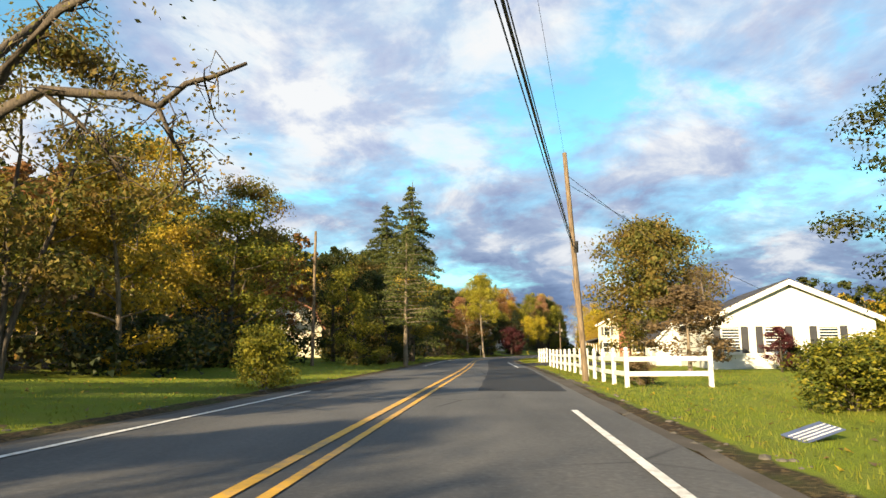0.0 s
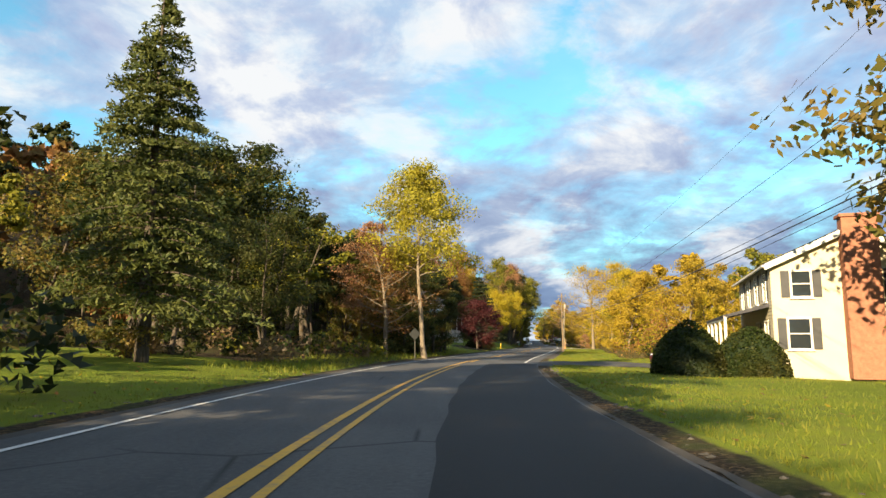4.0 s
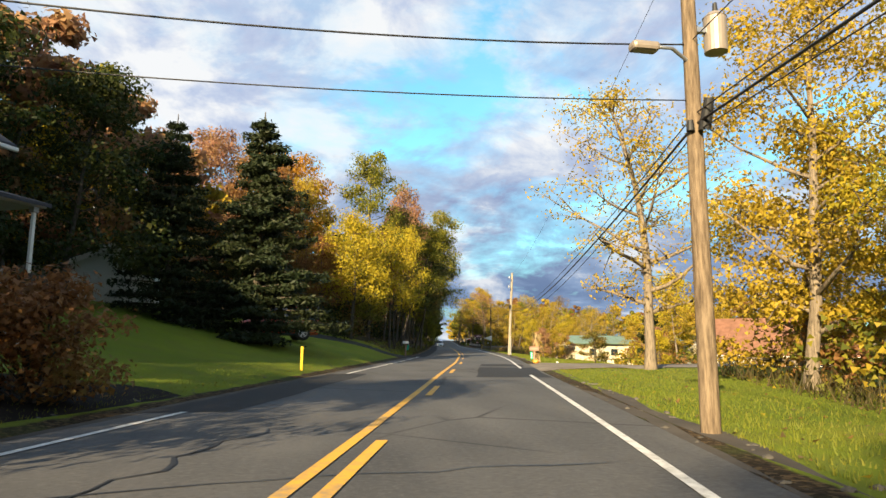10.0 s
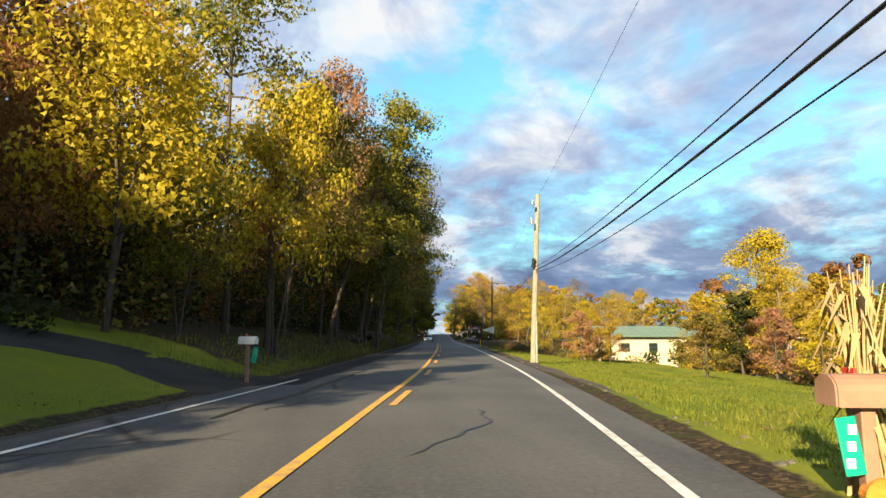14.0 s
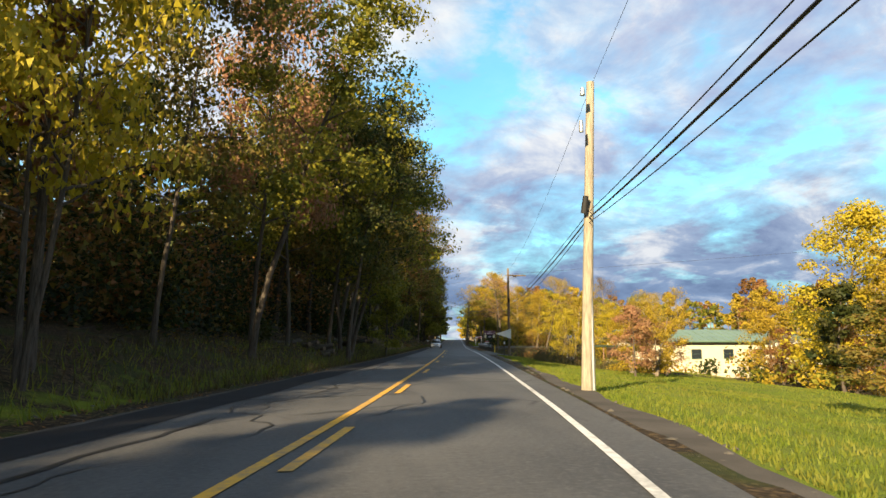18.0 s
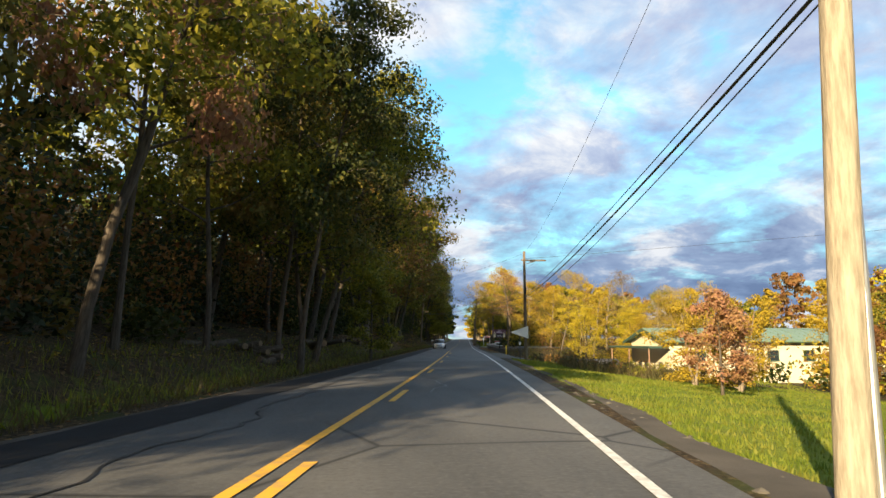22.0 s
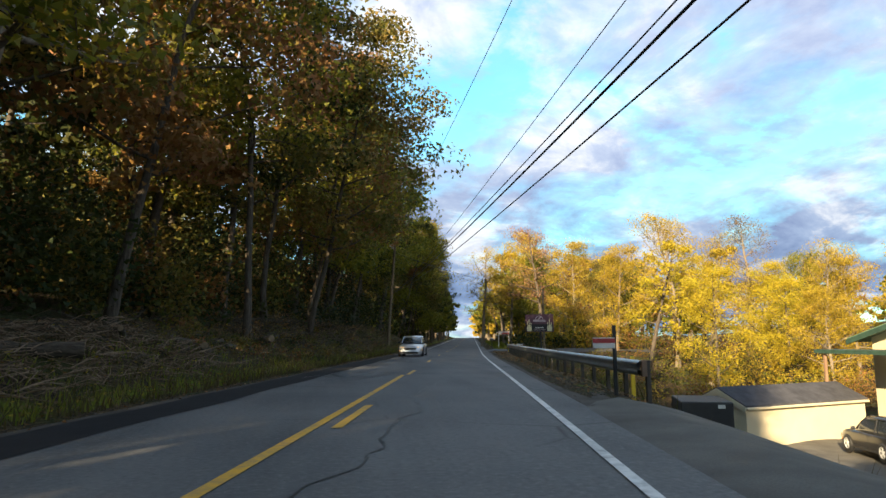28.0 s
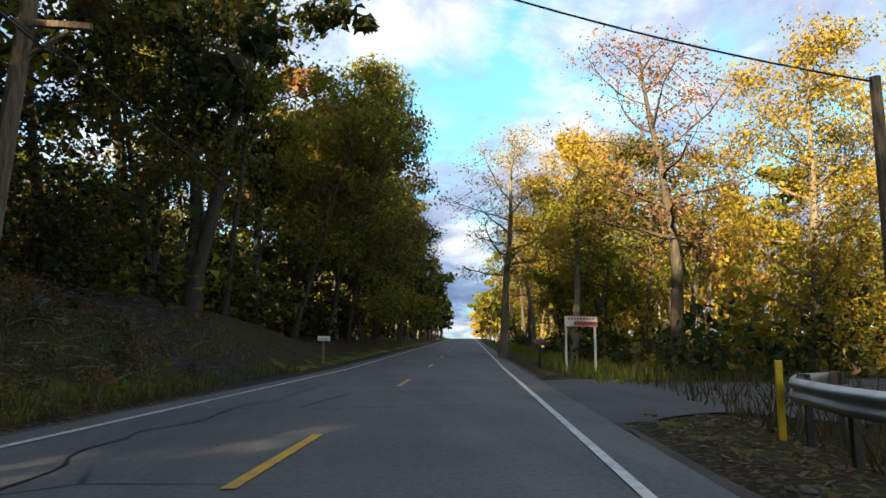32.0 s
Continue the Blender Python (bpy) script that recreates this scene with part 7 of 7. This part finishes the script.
for s in (-1, 1):
    for k, (dx, hh, w) in enumerate(((-0.13, 0.62, 0.07), (0.0, 0.86, 0.08), (0.13, 0.58, 0.07), (-0.06, 0.4, 0.05), (0.07, 0.45, 0.05))):
        o = [(-w / 2, 0), (w / 2, 0), (w * 0.75, hh * 0.3), (w * 0.2, hh * 0.62), (w * 0.45, hh * 0.8), (0.0, hh), (-w * 0.35, hh * 0.72), (-w * 0.1, hh * 0.5), (-w * 0.7, hh * 0.28)]
        part("flame", prism([(x + dx + s * 0.74, z + 1.86) for x, z in o], 0.008, m=Matrix.Translation((0, -0.058 - 0.003 * k, 0))), FLAME, bb)
    part("flame_base", prism([(s * 0.74 - 0.15, 1.78), (s * 0.74 + 0.15, 1.78), (s * 0.74 + 0.18, 1.95), (s * 0.74 - 0.18, 1.95)], 0.008, m=Matrix.Translation((0, -0.056, 0))), FLAME, bb)
ring = [(0.30 * math.cos(i * math.pi / 14) , 2.60 + 0.30 * math.sin(i * math.pi / 14)) for i in range(15)] + [(0.25 * math.cos(i * math.pi / 14), 2.60 + 0.25 * math.sin(i * math.pi / 14)) for i in range(14, -1, -1)]
PINK = plain("pale_pink_paint", (0.50, 0.38, 0.40), 0.5)
part("emblem_arc", prism(ring, 0.008, m=Matrix.Translation((0, -0.05, 0))), PINK, bb)
part("emblem_bar", prism([(-0.48, 2.48), (0.42, 2.42), (0.5, 2.52), (0.4, 2.6), (-0.42, 2.62)], 0.008, m=Matrix.Translation((0, -0.052, 0))), PINK, bb)
part("emblem_fin", prism([(-0.14, 2.62), (0.0, 2.62), (0.2, 2.84), (0.08, 2.84)], 0.008, m=Matrix.Translation((0, -0.054, 0))), PINK, bb)
for k in range(7):
    part("bar", box((0.062, 0.008, 0.09), (-0.27 + k * 0.09, -0.056, 2.03)), WHITE_PAINT, bb)
part("bar", box((0.9, 0.008, 0.03), (0.02, -0.056, 1.87)), PINK, bb)

# notice sign by the side road
ns = empty("notice_sign", Matrix.Translation(((57.5 + 59.1) / 2, 266.1, spot(58.3, 266.1).z)) @ pose(0, 0, 0, 0, 0, 18), "white and red notice board on two posts", "sign")
gz = spot(58.3, 266.1).z
for s in (-1, 1):
    part("post", box((0.08, 0.08, 2.6 - gz), (s * 0.76, 0.04, (2.3 - gz) / 2 - 0.2), 0.006), WHITE_PAINT, ns)
part("panel", box((1.68, 0.04, 0.42), (0, -0.02, 2.06 - gz), 0.004), WHITE_PAINT, ns)
SRED = plain("notice_red", (0.40, 0.06, 0.05), 0.6)
part("red_field", box((1.2, 0.008, 0.17), (0.2, -0.045, 1.97 - gz)), SRED, ns)
for k in range(9):
    part("bar", box((0.10, 0.006, 0.09), (-0.66 + k * 0.16, -0.046, 2.17 - gz)), SRED, ns)

# ---------------------------------------------------------------- fittings on the poles and the wires
TRANSFORMER = plain("transformer_grey", (0.26, 0.22, 0.18), 0.45, 0.3)


def transformer(pole_ob, at_, r=0.17, h=0.55):
    t = part("transformer", cyl(r, r, h, at_, sides=20), TRANSFORMER, pole_ob)
    part("lid", cyl(r * 1.05, r * 0.6, 0.08, Vector(at_) + Vector((0, 0, h)), sides=20), TRANSFORMER, t)
    part("bushing", cyl(0.05, 0.03, 0.22, Vector(at_) + Vector((0.05, 0.05, h + 0.06))), BLACK, t)
    part("bracket", box((0.3, 0.08, 0.08), Vector(at_) + Vector((-0.2, 0, h * 0.6))), STEEL, t)


def splice(pole_ob, at_):
    part("cable_clamp", cyl(0.09, 0.07, 0.45, at_, Matrix.Rotation(radians(20), 4, "X")), BLACK, pole_ob)


transformer(P4, (0.38, 0, 5.6))
for zz in (6.9, 6.5, 4.3):
    part("insulator", cyl(0.06, 0.04, 0.16, (-0.16, -0.1, zz)), BLACK, P4)
vs, fs = [], []
tube(vs, fs, [(0, 0, 5.35), (-0.4, -0.1, 5.55), (-0.75, -0.2, 5.5)], [0.03, 0.028, 0.028], 8)
arm = part("lamp_arm", mesh_from("lamp_arm", vs, fs, STEEL, True), None, P4)
part("lamp_head", box((0.42, 0.22, 0.14), (-0.92, -0.24, 5.46), 0.05), TRANSFORMER, arm)
splice(P4, (0, -0.2, 4.3))
splice(P5, (0, -0.22, 4.55))
splice(P1, (-0.25, -0.15, 5.0))
transformer(P7, (0.45, -0.1, 10.2))
part("crossarm", box((1.9, 0.1, 0.12), (0.55, -0.15, 12.1), 0.01, Matrix.Rotation(radians(4), 4, "Y")), POLE_WOOD, P7)
part("crossarm", box((1.3, 0.1, 0.12), (0.9, -0.15, 6.1), 0.01), POLE_WOOD, P7)
part("brace", box((0.06, 0.06, 0.8), (0.85, -0.15, 5.75), 0.0, Matrix.Rotation(radians(52), 4, "Y")), POLE_WOOD, P7)
part("crossarm", box((1.9, 0.1, 0.11), (0.7, -0.1, 7.4), 0.01), POLE_WOOD, P6)
part("lamp_arm", box((0.5, 0.07, 0.07), (0.35, -0.05, 7.2), 0.02, Matrix.Rotation(radians(-18), 4, "Y")), STEEL, P6)
part("lamp_head", box((0.34, 0.2, 0.12), (0.62, -0.05, 7.32), 0.04), TRANSFORMER, P6)
vs, fs = [], []
tube(vs, fs, [(0.05 + 0.13 * math.cos(a), -0.16, 1.6 + 0.16 * math.sin(a)) for a in np.linspace(0, 6.2, 14)], [0.02] * 14, 5)
part("cable_coil", mesh_from("cable_coil", vs, fs, BLACK, True), None, P8)
vs, fs = [], []
tube(vs, fs, [(-0.3, -0.1, 8.0), (-0.55, -0.15, 8.15), (-0.85, -0.2, 8.1)], [0.03] * 3, 6)
arm = part("lamp_arm", mesh_from("lamp_arm", vs, fs, STEEL, True), None, P3)
for zz in (8.4, 7.4, 6.2):
    part("insulator", cyl(0.06, 0.04, 0.18, (-0.75, -0.1, zz)), STEEL, P3)
part("conduit", cyl(0.045, 0.045, 2.6, (0.16, -0.1, 0)), STEEL, P5)
part("insulator", cyl(0.07, 0.05, 0.2, (-0.12, -0.7, 7.55)), STEEL, P5)
part("insulator", cyl(0.06, 0.05, 0.3, (-0.15, -0.6, 6.6)), STEEL, P5)
splice(P6, (0, -0.1, 4.9))


def on(pole_foot, d, frac, off=(0, 0, 0)):
    return pole_foot + d * frac + Vector(off)


P0 = spot(-10.4, -118.0, 9.0)
chain = [(P0 - Vector((0, 0, 9)), Vector((0, 0, 9.0))), (P1f, P1d), (P3f, P3d), (P4f, P4d), (P5f, P5d), (P6f, P6d), (P7f, P7d)]
for (fa, da), (fb, db) in zip(chain, chain[1:]):
    za, zb = da.z, db.z
    if fb is P7f:
        wire(fa + da * 0.98, fb + db * 0.99, 0.6, 0.009)
        wire(fa + da * 0.93 + Vector((1.4, 0, 0)), Vector((fb.x + 0.9, fb.y, 6.3)), 0.5, 0.010)
        for lift, off, r in ((0.58, 0.15, 0.02), (0.6, 0.1, 0.011), (0.53, 0.3, 0.014)):
            wire(fa + da * lift + Vector((off, 0, 0)), Vector((fb.x + 0.6 + off, fb.y, 6.3 + lift - 0.58)), 0.45, r)
        continue
    low = [z * (0.455 if f is P5f else 0.42) for z, f in ((za, fa), (zb, fb))]
    slack = 0.35 if fa is P5f else 0.92 if fb is P5f else 0.85
    for dz, sag, r in ((0.15, 0.7, 0.005), (low[0], slack, 0.021), (low[0] - 0.16, slack - 0.07, 0.010), (low[0] + 0.12, slack + 0.2, 0.010)):
        zb_ = dz if dz < 1 else low[1] + (dz - low[0])
        fa_, fb_ = (za - dz) / za, (zb - zb_) / zb
        wire(fa + da * fa_, fb + db * fb_, sag, r)
wire(P3f + P3d * 0.8, P4f + P4d * 0.75, 1.0, 0.009)
wire(P4f + P4d * 0.745, Vector((2.5, 76.0, 5.75)), 0.55, 0.014, "cable from the pole to the grey house")
wire(P4f + P4d * 0.63, Vector((2.0, 77.5, 5.3)), 0.4, 0.010, "cable from the pole to the grey house")
wire(P7f + P7d * 0.8, P8f + P8d * 0.985, 0.55, 0.022, "thick black cable crossing above the road")
wire(P7f + P7d * 0.5, P9f + P9d * 0.5, 1.2, 0.016)
wire(P7f + P7d * 0.94, P9f + P9d * 0.95, 1.2, 0.012)
wire(P6f + P6d * 0.55, Vector((95, 196, 1.5)), 0.3, 0.014, "cable from the pole to the workshop")
wire(P6f + P6d * 0.93, Vector((110, 150, 12.0)), 0.3, 0.010, "cable running off across the field")
wire(P1f + P1d * 0.9, Vector((20, -30, 3.6)), 0.3, 0.012, "cable from the pole to the garage")
wire(P1f + P1d * 0.86, Vector((19, -36, 4.2)), 0.3, 0.012, "cable from the pole to the bungalow")

# ---------------------------------------------------------------- drives, lots and the side road
DRIVE_TAN = plain("sandy_drive", (0.22, 0.19, 0.155), 0.95, vary=0.35, scale=0.5, fine=40, dirt=0.6)
DRIVE_GREY = plain("grey_gravel_drive", (0.095, 0.092, 0.088), 0.95, vary=0.4, scale=0.6, fine=40, dirt=0.7)
DRIVE = plain("worn_drive", (0.045, 0.043, 0.042), 0.95, vary=0.35, scale=0.7, fine=40, dirt=0.7)


def drive(label, rows, mat, lift=0.06, name="driveway"):
    """A drive on the ground: rows of (d, y from, y to) from the road outwards."""
    verts, faces = [], []
    n = 14
    fine = []
    for (d0, a0, b0), (d1, a1, b1) in zip(rows, rows[1:]):
        k = max(2, int(abs(d1 - d0) / 0.8))
        fine += [(d0 + (d1 - d0) * i / k, a0 + (a1 - a0) * i / k, b0 + (b1 - b0) * i / k) for i in range(k)]
    fine.append(rows[-1])
    for d, a, b in fine:
        for i in range(n + 1):
            wob = 0.25 * noise.noise(Vector((d * 0.5, i * 3.1, a))) if i in (0, n) else 0
            y = a + (b - a) * i / n + wob
            p = at(d, y)
            edge = 0.0 if i not in (0, n) else -0.05
            verts.append((p.x, p.y, max(p.z, road_z(y) - 0.06 if abs(d) < 4.6 else -99) + lift * (0.4 if abs(d) < 4.6 else 1) + edge))
    w = n + 1
    for r in range(len(fine) - 1):
        for i in range(n):
            faces.append((r * w + i, r * w + i + 1, (r + 1) * w + i + 1, (r + 1) * w + i))
    return tagged(new(name, mesh_from(name, verts, faces, mat, True)), label, "driveway", kind="structure")


drive("worn asphalt driveway across the lawn", [(4.05, 23.5, 31.5), (6.0, 26.0, 30.5), (14.0, 30.0, 34.0)], DRIVE_GREY)
drive("worn asphalt driveway between the fences", [(4.05, -30.0, -20.0), (6.5, -28.5, -22.0), (14.0, -27.5, -22.0)], DRIVE)
drive("worn asphalt driveway to the brown-roofed house", [(4.05, 95.5, 105.0), (6.5, 97.5, 103.5), (10.0, 99.5, 106.0), (20.0, 103.0, 118.0), (27.0, 108.0, 124.0)], DRIVE_TAN, 0.08)
drive("dark driveway into the hillside woods", [(-4.0, 116.5, 122.5), (-6.5, 117.5, 121.0), (-16.0, 113.0, 116.5)], DRIVE)
drive("gravel drive into the hillside woods", [(-4.0, 256.0, 266.0), (-6.5, 258.0, 264.0), (-14.0, 260.0, 265.0)], DRIVE)
drive("sloping gravel lot before the workshop", [(4.05, 175.0, 194.0), (7.0, 176.5, 195.5), (12.0, 178.0, 206.0), (20.0, 181.0, 216.0), (32.0, 186.0, 216.0)], GRAVEL, 0.1, "gravel_lot")
drive("asphalt side road joining the road", [(4.05, 248.5, 260.5), (7.0, 251.0, 257.5), (24.0, 253.0, 259.0)], ASPHALT, 0.08, "side_road")

MULCH = plain("dark_mulch", (0.014, 0.011, 0.009), 0.95, vary=0.5, scale=3, fine=30, dirt=0.6)
drive("dark mulched garden bed below the red maple", [(-4.3, 69.5, 84.0), (-6.5, 69.5, 84.0), (-9.0, 71.0, 82.5)], MULCH, 0.05, "garden_bed")

# ---------------------------------------------------------------- fallen timber and brush on the bank
CUT_WOOD = plain("cut_wood", (0.17, 0.125, 0.08), 0.85, vary=0.3, scale=8)
rl = random.Random(12)


def log(d, y, length, r, turn, lift, label):
    p = at(d, y)
    ob = empty("log", Matrix.Translation((p.x, p.y, p.z + lift)) @ pose(0, 0, 0, 90 + rl.uniform(-6, 6), 0, turn), label, "log", "fallen timber")
    vs, fs = [], []
    pts = [Vector((0.05 * math.sin(i * 1.7), 0.05 * math.cos(i * 1.3), length * (i / 5 - 0.5))) for i in range(6)]
    tube(vs, fs, pts, [r * (1.08 - 0.05 * i) for i in range(6)], 10)
    part("bark", mesh_from("bark", vs, fs, BARK, True), None, ob)
    for i, z in ((0, -length / 2 - 0.01), (5, length / 2 + 0.01)):
        c = pts[i]
        part("cut_face", cyl(r * (1.03 - 0.05 * i), r * (1.03 - 0.05 * i), 0.02, (c.x, c.y, z - 0.01), sides=12), CUT_WOOD, ob)


for dx_, yy_, ln_, tn_, up_ in ((-6.4, 154.6, 1.3, 70, 0.16), (-6.9, 155.0, 1.5, 40, 0.14), (-6.6, 155.4, 1.2, 100, 0.42), (-7.3, 154.4, 1.1, 20, 0.15), (-6.2, 153.9, 0.9, -30, 0.13), (-7.6, 155.6, 1.6, 60, 0.16)):
    log(dx_, yy_, ln_, 0.15, tn_, up_, "short sawn log in a tumbled pile on the bank")
log(-7.0, 165.0, 3.2, 0.24, 24, 0.2, "thick sawn log lying on the leafy bank")
for k in range(13):
    y = rl.uniform(150, 218)
    log(rl.uniform(-8.6, -6.2), y, rl.uniform(1.6, 4.2), rl.uniform(0.08, 0.2), rl.uniform(-60, 60) - 12, 0.1, "fallen grey log among leaf litter on the bank")


STICK = bark_material("dry_stick", (0.12, 0.085, 0.06), (0.30, 0.21, 0.14))


def brush(label, y0, y1, d0, d1, count, seed, length=1.3, mat=None):
    """Dead sticks lying this way and that on the ground."""
    rb = random.Random(seed)
    vs, fs = [], []
    for _ in range(count):
        p = at(rb.uniform(d0, d1), rb.uniform(y0, y1), rb.uniform(0.02, 0.3))
        a, ln = rb.uniform(0, 6.28), length * rb.uniform(0.3, 1.2)
        q = p + Vector((math.cos(a) * ln, math.sin(a) * ln, rb.uniform(-0.1, 0.35) * ln))
        m_ = (p + q) / 2 + Vector((rb.uniform(-0.1, 0.1), rb.uniform(-0.1, 0.1), rb.uniform(0, 0.1)))
        r = rb.uniform(0.006, 0.022)
        tube(vs, fs, [p, m_, q], [r, r * 0.8, r * 0.4], 4)
    tagged(new("brush", mesh_from("brush", vs, fs, mat or BARK, True)), label, "brush", kind="stuff")


brush("dead sticks and brush on the leafy bank", 134, 215, -6.2, -10, 320, 1)
brush("heap of grey brush and broken branches", 214, 240, -6.4, -10, 900, 2, 1.6)
brush("heap of brown broken branches on the bank", 183, 204, -5.6, -9.5, 1500, 9, 0.9, STICK)
brush("brown sticks strewn on the cut bank", 222, 262, -5.4, -9.5, 700, 12, 0.7, STICK)
brush("dead sticks among the roadside weeds", 240, 262, -6, -10, 250, 3)


def stones(label, y0, y1, d0, d1, count, size, seed, mat):
    """Loose stones half sunk in the ground."""
    rb = np.random.default_rng(seed)
    bm = bmesh.new()
    bmesh.ops.create_icosphere(bm, subdivisions=1, radius=1.0)
    v0 = np.array([tuple(v.co) for v in bm.verts])
    f0 = [tuple(v.index for v in f.verts) for f in bm.faces]
    bm.free()
    vs, fs = [], []
    for _ in range(count):
        p = at(float(d0 + (d1 - d0) * rb.random()), float(rb.uniform(y0, y1)))
        s = size * (0.35 + rb.random() ** 2 * 1.2)
        q = v0 * (0.75 + 0.5 * rb.random(v0.shape)) * s * np.array([1.2, 1.0, 0.6]) + np.array(p)
        fs += [tuple(i + len(vs) for i in f) for f in f0]
        vs += [tuple(c) for c in q]
    tagged(new("stones", mesh_from("stones", vs, fs, mat, False)), label, "stones", kind="stuff")


STONE = plain("field_stone", (0.11, 0.10, 0.085), 0.9, vary=0.35, scale=4, fine=40, dirt=0.6)
stones("scattered grey stones on the bank", 205, 262, -5.2, -9.0, 110, 0.16, 5, STONE)
stones("loose gravel at the road's edge", -80, 264, 4.2, 5.0, 1600, 0.05, 6, STONE)
stones("loose gravel at the road's edge", -80, 264, -5.0, -4.2, 1300, 0.05, 7, STONE)
stones("small stones in the dark garden bed", 66, 82, -5.2, -8.5, 120, 0.1, 8, STONE)

# white garden chair by the brown-roofed house
gc = empty("garden_chair", Matrix.Translation(spot(51.6, 129.6)) @ pose(0, 0, 0, 0, 0, 40), "white slatted garden chair by the drive", "chair")
for k in range(5):
    part("back_slat", box((0.11, 0.03, 0.95), (-0.26 + k * 0.13, 0.32, 0.72), 0.008, Matrix.Rotation(radians(-18), 4, "X")), WHITE_PAINT, gc)
    part("seat_slat", box((0.6, 0.1, 0.025), (0, -0.25 + k * 0.12, 0.38 - k * 0.025), 0.006), WHITE_PAINT, gc)
for s in (-1, 1):
    part("armrest", box((0.12, 0.75, 0.03), (s * 0.36, -0.02, 0.6), 0.01), WHITE_PAINT, gc)
    part("leg", box((0.05, 0.1, 0.62), (s * 0.34, -0.3, 0.3), 0.008), WHITE_PAINT, gc)
    part("leg", box((0.05, 0.1, 0.62), (s * 0.34, 0.3, 0.3), 0.008), WHITE_PAINT, gc)
